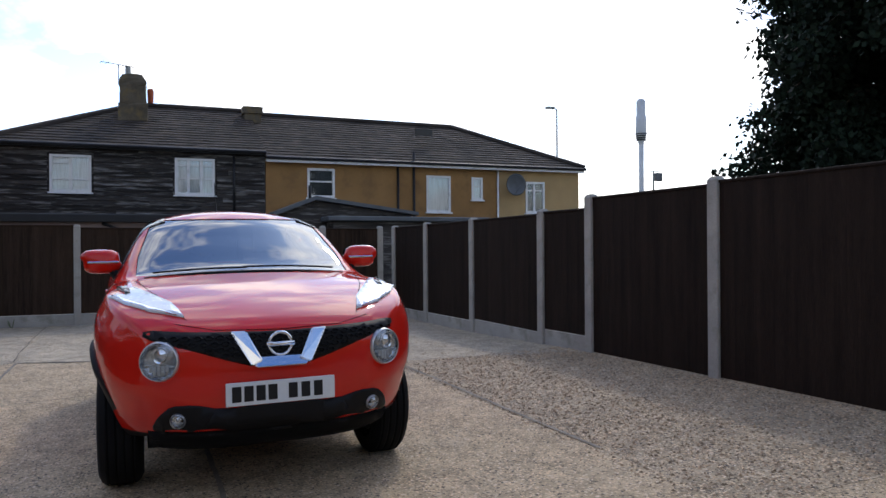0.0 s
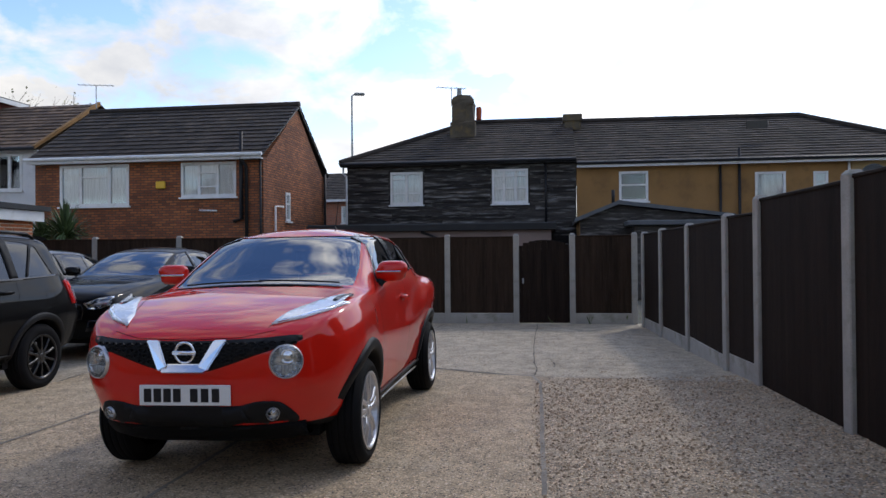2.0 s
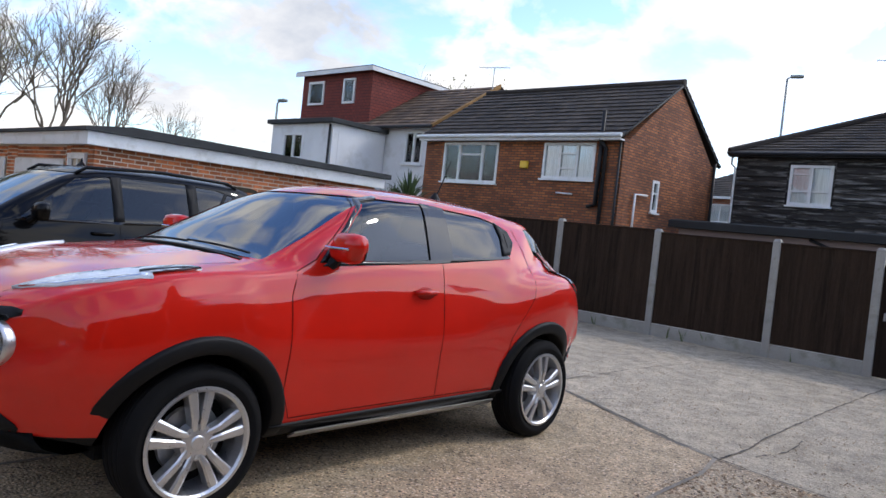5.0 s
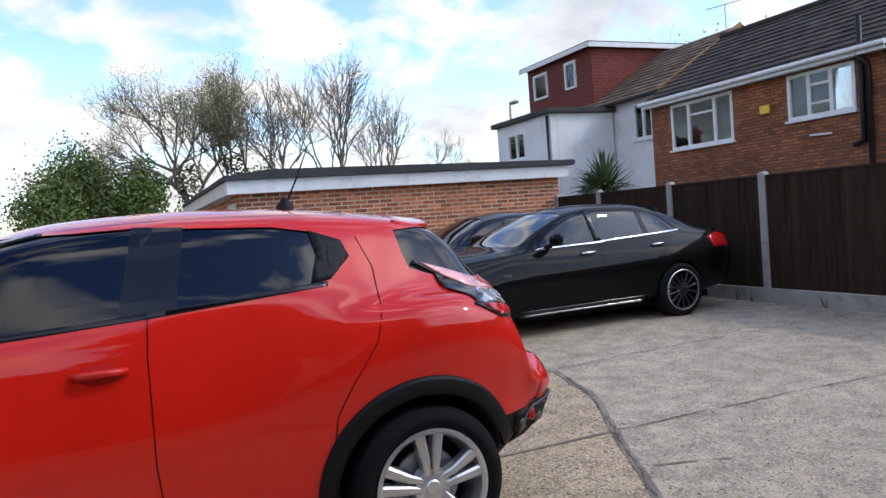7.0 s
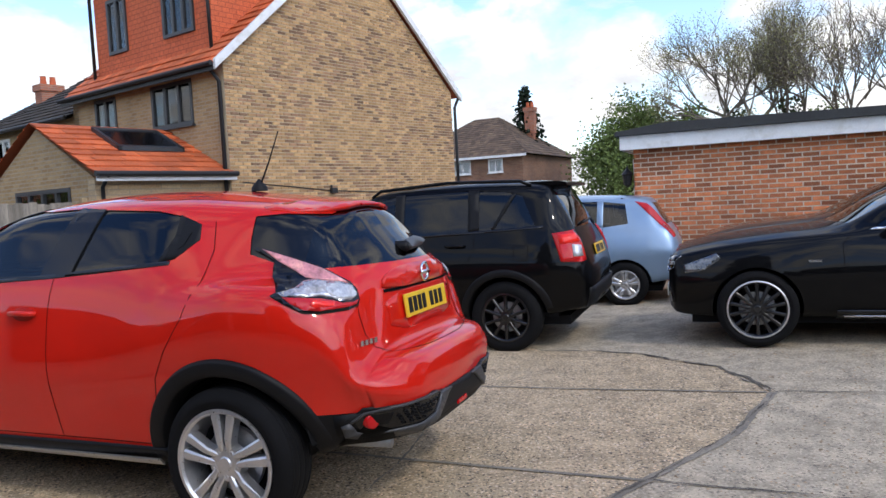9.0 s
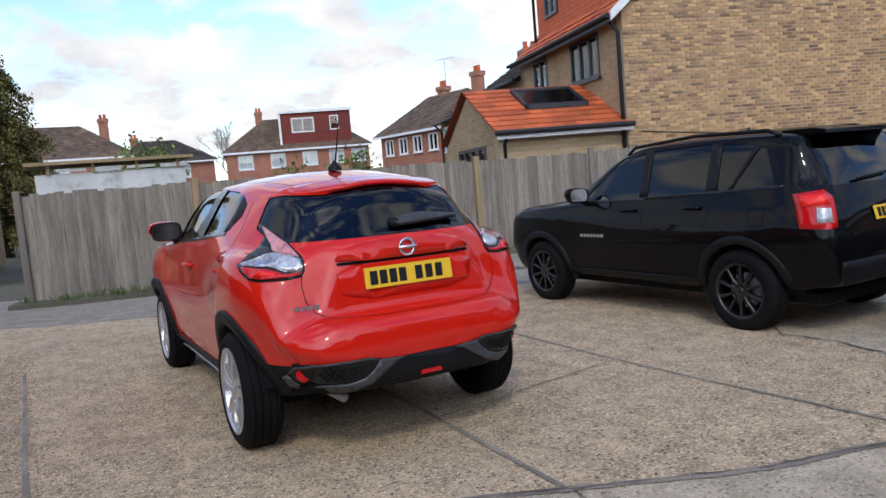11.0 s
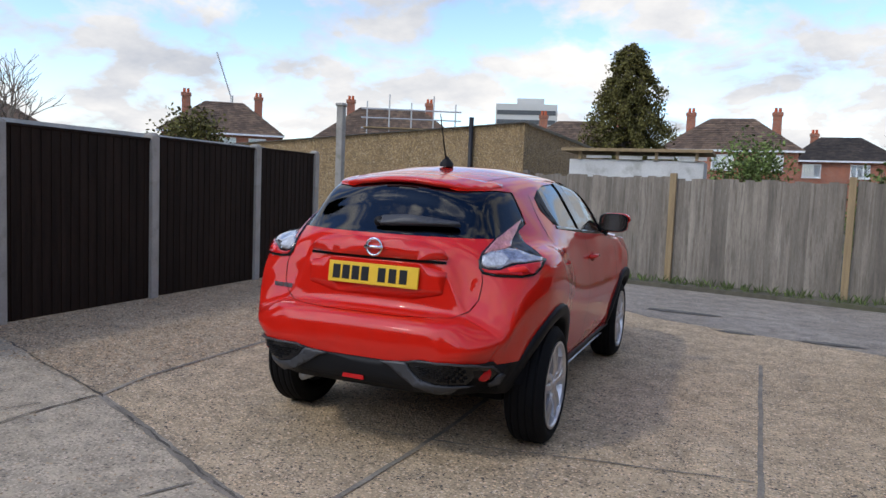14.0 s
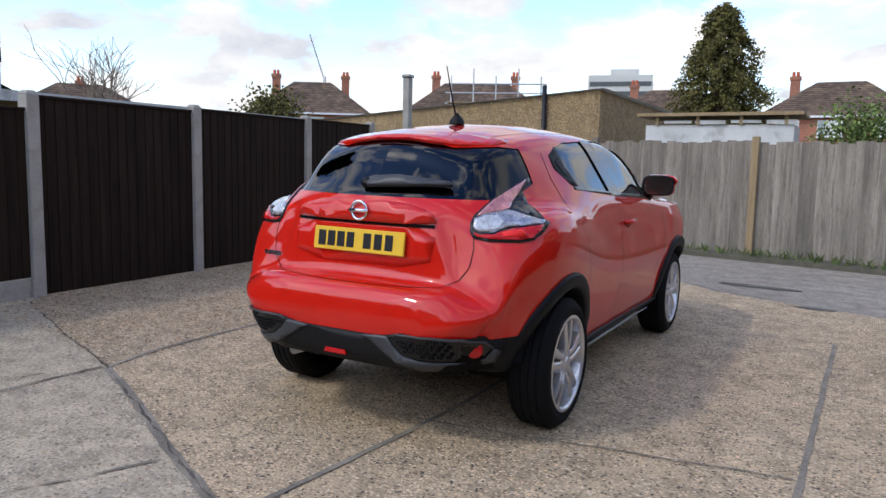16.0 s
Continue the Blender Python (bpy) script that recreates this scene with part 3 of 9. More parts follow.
for k, pts in enumerate((FRONTLINE[1:7], [(-9, 1.16), (-5.2, 1.16)], [(-4.6, -1.35), (-1.96, -0.85)], [(-0.20, 2.95), (-0.1, 5.0), (0.1, 7.6)], [(-1.95, 3.6), (-2.05, 5.5), (-2.1, 7.6)], [(-1.92, 1.3), (-0.24, 1.6), (0.2, 1.62)], [(0.42, 2.68), (0.56, 3.0), (0.65, 3.18)], [(1.83, 1.97), (1.84, 2.42), (1.80, 2.94), (1.78, 4.6), (1.78, 7.7)], [(1.95, 2.25), (2.05, 2.6), (2.0, 3.1)], KERBLINE[1:8])):
    part("crack", ribbon(pts, 0.011, 0.007, 0.8, 20 + k), JOINT if k in (1, 5, 6) else CRACK, cracks)
for k, (x, y, rx, ry) in enumerate(((-1.74, -3.22, 0.20, 0.075), (-2.66, -3.20, 0.34, 0.085), (-4.6, -4.2, 0.5, 0.2), (-1.1, -4.3, 0.5, 0.10))):
    rnd = random.Random(k)
    rim = [(x + math.cos(a) * rx * rnd.uniform(0.7, 1.15), y + math.sin(a) * ry * rnd.uniform(0.7, 1.15)) for a in np.linspace(0, 2 * math.pi, 19)[:-1]]
    solo("pothole", sheet(rim, 0.25, 0.004), POTHOLE, "shallow dark pothole patch in the lane", "pothole", group="potholes", kind="structure")


# loose stones worn out of the rough slab
def pebbles(n, seed, x0, x1, y0, y1, r0, r1):
    rnd = random.Random(seed)
    bm = bmesh.new()
    for _ in range(n):
        x, y = rnd.uniform(x0, x1), rnd.uniform(y0, y1)
        if x > 4.0 - 0.33 * y * 0.2 - 0.1:
            continue
        r = rnd.uniform(r0, r1)
        z = ground_z(x, y)
        a = rnd.uniform(0, 6.28)
        ring = [bm.verts.new((x + math.cos(a + k * 1.57) * r * rnd.uniform(0.7, 1.2), y + math.sin(a + k * 1.57) * r * rnd.uniform(0.7, 1.2), z + r * 0.1)) for k in range(4)]
        top = bm.verts.new((x, y, z + r * rnd.uniform(0.5, 0.9)))
        for k in range(4):
            bm.faces.new((ring[k], ring[(k + 1) % 4], top))
    return bm


STONES = plain("loose_stones", (0.40, 0.285, 0.175), 0.9, 0, 0.2, 8, 60, 0.2, rand="island", rvar=0.5)
solo("loose_gravel", pebbles(6500, 3, 1.85, 4.0, -3.0, 1.7, 0.006, 0.016), STONES, "loose brown stones on the rough slab", "gravel", kind="stuff")
solo("loose_grit", pebbles(12000, 4, -3.6, 3.6, -3.2, 6.5, 0.004, 0.010), STONES, "scattered grit over the concrete", "gravel", kind="stuff")


# ---- fences round the yard ----
def board_mesh(name, w, h, t, material, lean=0.0, seed=0):
    bm = bmesh.new()
    prism(bm, [(-w / 2, -t), (w / 2, -t * 0.45), (w / 2, 0), (-w / 2, 0)], "z", 0, h)
    me = bpy.data.meshes.new(name)
    bm.to_mesh(me)
    bm.free()
    me.materials.append(material)
    return me


def fence_panel(whole, a, b, z0, h, material, boardw=0.115, gravel=0.0, label="", top=True, face=1, seed=0, hvar=0.0, rails=True):
    """A close-boarded panel between two posts; the boards' broad face looks to the left of a to b when face is 1."""
    a, b = Vector((*a, 0)), Vector((*b, 0))
    d = (b - a)
    L = d.length
    ang = math.atan2(d.y, d.x)
    rnd = random.Random(seed)
    fence = thing("panel", "", "", Matrix.Translation((a.x, a.y, z0)) @ Matrix.Rotation(ang, 4, "Z"))
    fence.parent = whole
    tagged(fence, label)
    base = gravel
    if gravel:
        part("gravel_board", boxes((0.03, L - 0.03, -0.025, 0.025, -0.12, gravel), bevel=0.008), CONCRETE, fence, "pale stained concrete gravel board")
    n = max(2, round((L - 0.04) / (boardw * 0.86)))
    step = (L - 0.04) / n
    me = board_mesh("board", step * 1.14, h - base, 0.013, material)
    for i in range(n):
        o = new("board", me)
        o.parent = fence
        turn = 0 if face == 1 else math.pi
        o.matrix_basis = Matrix.Translation((0.02 + step * (i + 0.5), 0.012 * face * -1, base + 0.004 - (rnd.random() * hvar))) @ Matrix.Rotation(turn + rnd.uniform(-0.012, 0.012), 4, "Z") @ Matrix.Rotation(rnd.uniform(-0.004, 0.004) * (1 + 5 * hvar), 4, "Y")
    if rails:
        for z in (0.2, 0.5, 0.8):
            zz = base + (h - base) * z
            part("rail", boxes((0.03, L - 0.03, 0.012 * face if face == 1 else -0.055, 0.055 if face == 1 else 0.012 * face, zz - 0.035, zz + 0.035)), material, fence)
    if top:
        part("capping", boxes((0.02, L - 0.02, -0.035, 0.035, h, h + 0.028), bevel=0.006), material, fence)
    return fence


def concrete_post(whole, x, y, z0, h, ang=0.0, w=0.11):
    bm = boxes((-w / 2, w / 2, -w / 2, w / 2, -0.3, h - 0.03), bevel=0.008)
    vs = [bm.verts.new((sx * w / 2 * k, sy * w / 2 * k, z)) for k, z in ((0.98, h - 0.03), (0.55, h)) for sx, sy in ((-1, -1), (1, -1), (1, 1), (-1, 1))]
    for i in range(4):
        bm.faces.new((vs[i], vs[(i + 1) % 4], vs[4 + (i + 1) % 4], vs[4 + i]))
    bm.faces.new(vs[4:])
    post = part("post", bm, CONCRETE, whole, "square pale concrete post")
    post.matrix_basis = Matrix.Translation((x, y, z0)) @ Matrix.Rotation(ang, 4, "Z")
    return post


tall_fence = thing("fence", "tall dark brown boarded fence with pale concrete posts", "fence")
rear_fence = thing("fence", "dark brown boarded fence on concrete gravel boards behind the yard", "fence")
lane_fence = thing("fence", "weathered silver-grey timber fence along the lane", "fence")
RIGHT = [(4.14, -4.02), (4.07, -2.54), (3.97, -0.67), (3.88, 1.115), (3.82, 2.06), (3.80, 4.04), (3.71, 5.70), (3.63, 7.15)]
RTOP = [1.855, 1.845, 1.83, 1.805, 1.695, 1.675, 1.67, 1.66]
for k, ((x, y), zt) in enumerate(zip(RIGHT, RTOP)):
    concrete_post(tall_fence, x, y, 0.0, zt + 0.03, math.atan2(0.1, 1), 0.115)
DARKLABEL = "tall panel of dark brown stained close-set boards"
for k in range(len(RIGHT) - 1):
    (ax, ay), (bx, by) = RIGHT[k], RIGHT[k + 1]
    zg = ground_z((ax + bx) / 2, (ay + by) / 2)
    tall = k < 3
    zt = min(RTOP[k], RTOP[k + 1]) - 0.03
    fence_panel(tall_fence, (ax, ay), (bx, by), zg, zt - zg, DARKWOOD, 0.12, 0.0 if tall else 0.17, DARKLABEL if tall else "dark brown boarded panel on a concrete gravel board", True, -1, 10 + k)
YB = 7.78
BACKX = [3.52, 2.42, 1.40, 0.125, -1.655, -3.45, -5.2, -7.0, -8.35]
for k, x in enumerate(BACKX):
    concrete_post(rear_fence, x, YB, 0.0, 1.70 if k < 5 else 1.74, 0.0, 0.105)
for k in range(len(BACKX) - 1):
    a, b = BACKX[k], BACKX[k + 1]
    if k == 1:
        continue
    fence_panel(rear_fence, (a, YB), (b, YB), 0.045, 1.58 if k < 4 else 1.62, REARWOOD, 0.12, 0.19, "dark brown boarded panel on a concrete gravel board", True, -1, 40 + k)

# arched garden gate in the rear fence
gate = thing("garden_gate", "dark boarded garden gate with a rounded top between concrete posts", "gate", Matrix.Translation((1.91, YB + 0.01, 0.06)))
for i in range(9):
    x = -0.44 + i * 0.11
    h = 1.32 + 0.20 * math.sqrt(max(0, 1 - (x / 0.5) ** 2))
    part("board", boxes((x - 0.0545, x + 0.0545, -0.02, 0.0, 0.0, h), bevel=0.003), DARKWOOD, gate)
part("backing", boxes((-0.485, 0.485, 0.002, 0.012, 0.0, 1.32)), DARKWOOD, gate)
for z in (0.25, 0.75, 1.2):
    part("rail", boxes((-0.48, 0.48, 0.014, 0.045, z, z + 0.09)), DARKWOOD, gate)
part("handle", boxes((-0.40, -0.37, -0.05, -0.022, 0.72, 0.82), bevel=0.006), STEEL, gate, "small steel pull handle")

# weathered fence along the lane
GREY0, GREYW = Vector((-0.63, -7.28, 0.0)), Vector((-0.9915, 0.130, 0.0))


def lane_at(d):
    """A place along the lane fence, d metres from its yellow post towards the tan house."""
    p = GREY0 + GREYW * d
    return p.x, p.y


GREYD = [-2.6, 0.0, 2.55, 5.1, 7.65, 10.2]
for k, d in enumerate(GREYD):
    post = part("post", boxes((-0.05, 0.05, -0.05, 0.05, -0.3, 1.83), bevel=0.008), YELLOWWOOD if k in (1, 2, 3) else GREYWOOD, lane_fence, "newer yellowish timber post" if k in (1, 2, 3) else "weathered grey timber post")
    x, y = lane_at(d)
    post.matrix_basis = Matrix.Translation((x, y + 0.05, -0.02)) @ Matrix.Rotation(math.atan2(GREYW.y, GREYW.x), 4, "Z")
for k in range(len(GREYD) - 1):
    fence_panel(lane_fence, lane_at(GREYD[k] + 0.05), lane_at(GREYD[k + 1] - 0.05), 0.0, 1.76 - 0.02 * (k % 2), GREYWOOD, 0.135, 0.0, "weathered silver-grey boarded panel with uneven board tops", False, 1, 70 + k, 0.05, True)


def tufts(n, seed, places, h0, h1):
    rnd = random.Random(seed)
    bm = bmesh.new()
    for _ in range(n):
        x0, x1, y0, y1 = places[rnd.randrange(len(places))]
        x, y = rnd.uniform(x0, x1), rnd.uniform(y0, y1)
        z = ground_z(x, y) - 0.02
        for _ in range(6):
            a, h = rnd.uniform(0, 6.28), rnd.uniform(h0, h1)
            dx, dy = math.cos(a), math.sin(a)
            w = 0.006
            lean = rnd.uniform(0.15, 0.7) * h
            p = [(x - dy * w, y + dx * w, z), (x + dy * w, y - dx * w, z), (x + dx * lean * 0.5 + dy * w * 0.7, y + dy * lean * 0.5 - dx * w * 0.7, z + h * 0.7), (x + dx * lean, y + dy * lean, z + h)]
            v = [bm.verts.new(q) for q in p]
            bm.faces.new((v[0], v[1], v[2]))
            bm.faces.new((v[0], v[2], v[3]))
    return bm


LANE_FOOT = [(lane_at(d)[0] - 0.2, lane_at(d)[0] + 0.2, lane_at(d)[1] + 0.05, lane_at(d)[1] + 0.50) for d in np.linspace(-2.5, 10, 40)]
solo("weeds", tufts(520, 5, LANE_FOOT * 2 + [(-7, 3.4, 7.68, 7.80)] * 2 + [(2.9, 6, -11.4, -11.0)] * 8, 0.05, 0.22), GRASS, "thin grass and weeds along the foot of the fences", "weeds", kind="stuff")
verge = [lane_at(-2.8), lane_at(10.4)]
solo("kerb_verge", sheet([verge[0], verge[1], (verge[1][0] + 0.1, verge[1][1] + 0.52), (verge[0][0] + 0.1, verge[0][1] + 0.52)], 0.4, -0.03, 0.09), EARTH, "low earthy verge below the weathered fence", "verge", kind="structure")


# ---- houses ----
def nearer(k, cx, cy, x, y):
    """A place for a house drawn to its true distance: its plan shrunk by k towards (cx, cy)."""
    return Matrix.Translation((cx + (x - cx) * k, cy + (y - cy) * k, 1.3 * (1 - k))) @ Matrix.Scale(k, 4)


def placer(face, L=0.0, D=0.0):
    return {"s": lambda u, d, z: (u, d, z), "n": lambda u, d, z: (u, D - d, z), "w": lambda u, d, z: (d, u, z), "e": lambda u, d, z: (L - d, u, z)}[face]


def pbox(bm, pl, u0, u1, d0, d1, z0, z1, bevel=0.0):
    a, b = pl(u0, d0, z0), pl(u1, d1, z1)
    return box(bm, min(a[0], b[0]), max(a[0], b[0]), min(a[1], b[1]), max(a[1], b[1]), min(a[2], b[2]), max(a[2], b[2]), bevel)


def wall(name, parent, pl, u0, u1, z0, z1, holes, material, thick=0.25, gable=None, label=""):
    """A wall with real openings; gable: (u, z) of the apex above its top."""
    bm = bmesh.new()
    us = sorted({u0, u1, *[h[0] for h in holes], *[h[1] for h in holes]})
    for a, b in zip(us, us[1:]):
        mine = sorted((h[2], h[3]) for h in holes if h[0] < b - 1e-6 and h[1] > a + 1e-6)
        z = z0
        for h0, h1 in mine:
            if h0 > z + 1e-6:
                pbox(bm, pl, a, b, 0, thick, z, h0)
            z = h1
        if z1 > z + 1e-6:
            pbox(bm, pl, a, b, 0, thick, z, z1)
    if gable:
        p = [(u0, z1), (u1, z1), gable]
        lo = [bm.verts.new(pl(u, 0, z)) for u, z in p]
        hi = [bm.verts.new(pl(u, thick, z)) for u, z in p]
        fs = [bm.faces.new(lo), bm.faces.new(hi)]
        for i in range(3):
            j = (i + 1) % 3
            fs.append(bm.faces.new((lo[i], lo[j], hi[j], hi[i])))
        bmesh.ops.recalc_face_normals(bm, faces=fs)
    bmesh.ops.remove_doubles(bm, verts=bm.verts[:], dist=1e-4)
    return part(name, bm, material, parent, label)


def window(parent, pl, u0, u1, z0, z1, lights=(0.5,), bars=(), frame=None, back=None, sill=True, label="white framed window"):
    """A framed window set in its opening: mullions at fractions of the width, bars at fractions of the height."""
    frame = frame or UPVC
    w = thing("window", "", "")
    w.parent = parent
    tagged(w, label)
    f = 0.08
    bm = bmesh.new()
    pbox(bm, pl, u0, u1, -0.025, 0.06, z0, z0 + f)
    pbox(bm, pl, u0, u1, -0.025, 0.06, z1 - f, z1)
    pbox(bm, pl, u0, u0 + f, -0.025, 0.06, z0 + f, z1 - f)
    pbox(bm, pl, u1 - f, u1, -0.025, 0.06, z0 + f, z1 - f)
    for m in lights:
        c = u0 + (u1 - u0) * m
        pbox(bm, pl, c - 0.045, c + 0.045, -0.02, 0.055, z0 + f, z1 - f)
    for ua, ub, zz in bars:
        c = z0 + (z1 - z0) * zz
        pbox(bm, pl, u0 + (u1 - u0) * ua + 0.03, u0 + (u1 - u0) * ub - 0.03, -0.018, 0.055, c - 0.025, c + 0.025)
    part("frame", bm, frame, w)
    part("pane", _pane(pl, u0 + f, u1 - f, z0 + f, z1 - f, 0.02), HOUSEGLASS, w)
    # Backing sheet: net curtain, while DARKROOM paints in the shade of an unlit room.
    part("window_back", _pane(pl, u0 + f, u1 - f, z0 + f, z1 - f, 0.062), back or CURTAIN, w)
    if sill:
        bm = bmesh.new()
        pbox(bm, pl, u0 - 0.05, u1 + 0.05, -0.09, 0.05, z0 - 0.05, z0 - 0.002)
        part("sill", bm, frame, w)
    return w


def _pane(pl, u0, u1, z0, z1, d):
    bm = bmesh.new()
    pbox(bm, pl, u0, u1, d, d + 0.006, z0, z1)
    return bm


def slope(bm, A, B, C, D, course=0.30, lift=0.034, tile=0.30):
    """Single tiles in courses from the eave A-B up to the ridge D-C, each lapping the one below, on a closed deck."""
    uvl = bm.loops.layers.uv.verify()
    A, B, C, D = (Vector(p) for p in (A, B, C, D))
    no = (B - A).cross((C + D) / 2 - A).normalized()
    if no.z < 0:
        no = -no
    along = (B - A).normalized()
    n = max(2, round((((C + D) - (A + B)) / 2).length / course))
    rnd = random.Random(n * 31 + int(A.x * 10))
    deck = (A, B, C, D) if (C - D).length > 1e-4 else (A, B, C)
    bm.faces.new([bm.verts.new(p - no * 0.012) for p in deck])

    def face(pts, i, vv):
        f = bm.faces.new(pts)
        for lp, v in zip(f.loops, vv):
            lp[uvl].uv = ((lp.vert.co - A).dot(along) + 50, (i + 0.02 + v * 0.97) * 0.34)

    for i in range(n):
        t0, t1 = i / n, (i + 1) / n
        L0, R0, L1, R1 = A.lerp(D, t0), B.lerp(C, t0), A.lerp(D, t1), B.lerp(C, t1)
        m = max(1, round((R0 - L0).length / tile))
        for k in range(m + i % 2):
            s0, s1 = max(0.0, (k - 0.5 * (i % 2) + 0.012) / m), min(1.0, (k + 1 - 0.5 * (i % 2) - 0.012) / m)
            if s1 - s0 < 0.08 / m:
                continue
            h = lift + rnd.uniform(-0.007, 0.009)
            low = [bm.verts.new(L0.lerp(R0, q) + no * (h + rnd.uniform(-0.003, 0.003))) for q in (s0, s1)]
            foot = [bm.verts.new(v.co - no * 0.03) for v in low]
            top = [bm.verts.new(L1.lerp(R1, q) + no * 0.004) for q in ((s1, s0) if (R1 - L1).length > 1e-3 else (s0,))]
            face(low + top, i, (0.0, 0.0, 1.0, 1.0))
            face([foot[0], foot[1], low[1], low[0]], i, (0.0, 0.0, 0.02, 0.02))
    return bm


def ridge_tiles(parent, pts, material, r=0.11):
    for p, q in zip(pts, pts[1:]):
        part("ridge", tube(bmesh.new(), [p, q], r, n=8), material, parent)


def chimney(parent, x, y, z0, z1, w, d, material, pots=2):
    bm = boxes((x - w / 2, x + w / 2, y - d / 2, y + d / 2, z0, z1 - 0.25), (x - w / 2 - 0.06, x + w / 2 + 0.06, y - d / 2 - 0.06, y + d / 2 + 0.06, z1 - 0.25, z1))
    c = part("chimney", bm, material, parent)
    for k in range(pots):
        px = x + (k - (pots - 1) / 2) * w / max(1, pots) * 0.9
        bm = lathe(bmesh.new(), [(0.11, z1), (0.12, z1 + 0.05), (0.10, z1 + 0.3), (0.12, z1 + 0.33), (0.08, z1 + 0.34)], "z", 12, (px, y, 0))
        part("pot", bm, TILERED, c)
    return c


def pipe(parent, pts, r=0.04, material=None, name="drainpipe"):
    return part(name, tube(bmesh.new(), pts, r, n=8), material or GUTTER, parent, "", True)


def aerial(parent, x, y, z, h=1.1, ang=0.0):
    bm = tube(bmesh.new(), [(x, y, z), (x, y, z + h)], 0.018, n=6)
    dx, dy = math.cos(ang), math.sin(ang)
    tube(bm, [(x - dx * 0.6, y - dy * 0.6, z + h), (x + dx * 0.6, y + dy * 0.6, z + h)], 0.012, n=5)
    for k in range(7):
        c = -0.55 + k * 0.18
        tube(bm, [(x + dx * c - dy * 0.2, y + dy * c + dx * 0.2, z + h), (x + dx * c + dy * 0.2, y + dy * c - dx * 0.2, z + h)], 0.006, n=4)
    return part("aerial", bm, STEEL, parent)


def gutter(parent, p, q, material=None):
    return part("gutter", tube(bmesh.new(), [p, q], 0.055, n=8), material or GUTTER, parent)


# black weatherboarded end house
m0 = nearer(0.955, 1.6, -5.3, -5.0, 19.4)
bh = thing("black_house", "house clad in old black weatherboard under dark tiles", "house", m0)
P = placer("s")
W1, W2 = (1.55, 2.70, 3.07, 4.22), (5.12, 6.35, 3.05, 4.24)
wall("wall", bh, P, 0, 7.97, 0, 4.6, [W1, W2], SIDING)
wall("wall", bh, placer("w"), 0.26, 8, 0, 4.6, [], SIDING)
for i in range(17):
    z = 2.1 + i * 0.148
    rnd = random.Random(i)
    segs = [(0.0, 7.97)]
    for h in (W1, W2):
        if z + 0.12 > h[2] - 0.06 and z < h[3] + 0.03:
            segs = [s for a, b in segs for s in ((a, min(b, h[0] - 0.06)), (max(a, h[1] + 0.06), b)) if s[1] - s[0] > 0.05]
    for a, b in segs:
        cuts = [a] + sorted(c for c in (rnd.uniform(1, 3.5), rnd.uniform(4, 7.5)) if a + 0.3 < c < b - 0.3) + [b]
        for c0, c1 in zip(cuts, cuts[1:]):
            sag = rnd.uniform(-0.012, 0.012)
            part("board", prism(bmesh.new(), [(-0.045 + rnd.uniform(-0.008, 0.008), z + sag), (-0.004, z + sag), (-0.004, z + 0.16), (-0.012, z + 0.16)], "x", c0 + 0.004, c1 - 0.004), SIDING, bh)
window(bh, P, *W1, lights=(0.5,), bars=((0.0, 0.5, 0.78), (0, 0.5, 0.35), (0.5, 1, 0.35)), label="old white casement with net curtains")
window(bh, P, *W2, lights=(0.33, 0.66), bars=((0, 1, 0.80), (0, 1, 0.45)), label="white window with top lights and lattice bars")
bm = bmesh.new()
slope(bm, (-0.25, -0.25, 4.52), (7.97, -0.25, 4.52), (7.97, 4.0, 6.55), (3.95, 4.0, 6.55))
slope(bm, (-0.25, 8.2, 4.52), (-0.25, -0.25, 4.52), (3.95, 4.0, 6.55), (3.95, 4.0, 6.55))
slope(bm, (7.97, 8.2, 4.52), (-0.25, 8.2, 4.52), (3.95, 4.0, 6.55), (7.97, 4.0, 6.55))
part("roof", bm, TILEDARK, bh)
ridge_tiles(bh, [(-0.2, -0.2, 4.58), (3.95, 4.0, 6.59), (7.97, 4.0, 6.59)], TILEDARK)
gutter(bh, (-0.2, -0.28, 4.50), (7.97, -0.28, 4.50))
part("soffit", boxes((-0.2, 7.97, -0.24, -0.002, 4.42, 4.5)), GUTTER, bh)
STACK = plain("old_stack_render", (0.10, 0.082, 0.055), 0.9, 0, 0.3, 2, 40, 0.4, dirt=(0.16, 0.115, 0.05))
bm = bmesh.new()
rnd = random.Random(77)
rings = []
for z, k in ((4.8, 1.10), (5.6, 1.04), (6.3, 1.0), (6.36, 0.92), (6.95, 0.88), (7.05, 0.95), (7.2, 0.90), (7.34, 0.66)):
    rim = [(-0.46, -0.35), (-0.15, -0.36), (0.18, -0.35), (0.46, -0.34), (0.46, 0.0), (0.46, 0.35), (0.0, 0.36), (-0.46, 0.35), (-0.46, 0.0)]
    rings.append([bm.verts.new((3.85 + x * k + rnd.uniform(-0.03, 0.03), 2.6 + y * k + rnd.uniform(-0.03, 0.03), z + rnd.uniform(-0.03, 0.04))) for x, y in rim])
for a, b in zip(rings, rings[1:]):
    for i in range(9):
        bm.faces.new((a[i], a[(i + 1) % 9], b[(i + 1) % 9], b[i]))
bm.faces.new(rings[-1])
stack = part("chimney", bm, STACK, bh, "tapered old chimney in cracked brown render")
part("pot", lathe(bmesh.new(), [(0.09, 7.2), (0.10, 7.35), (0.085, 7.62), (0.10, 7.66), (0.07, 7.67)], "z", 12, (3.70, 2.62, 0)), POLE, stack)
part("pot", lathe(bmesh.new(), [(0.10, 6.5), (0.11, 6.9), (0.09, 6.98)], "z", 12, (4.42, 2.9, 0)), TILERED, stack)
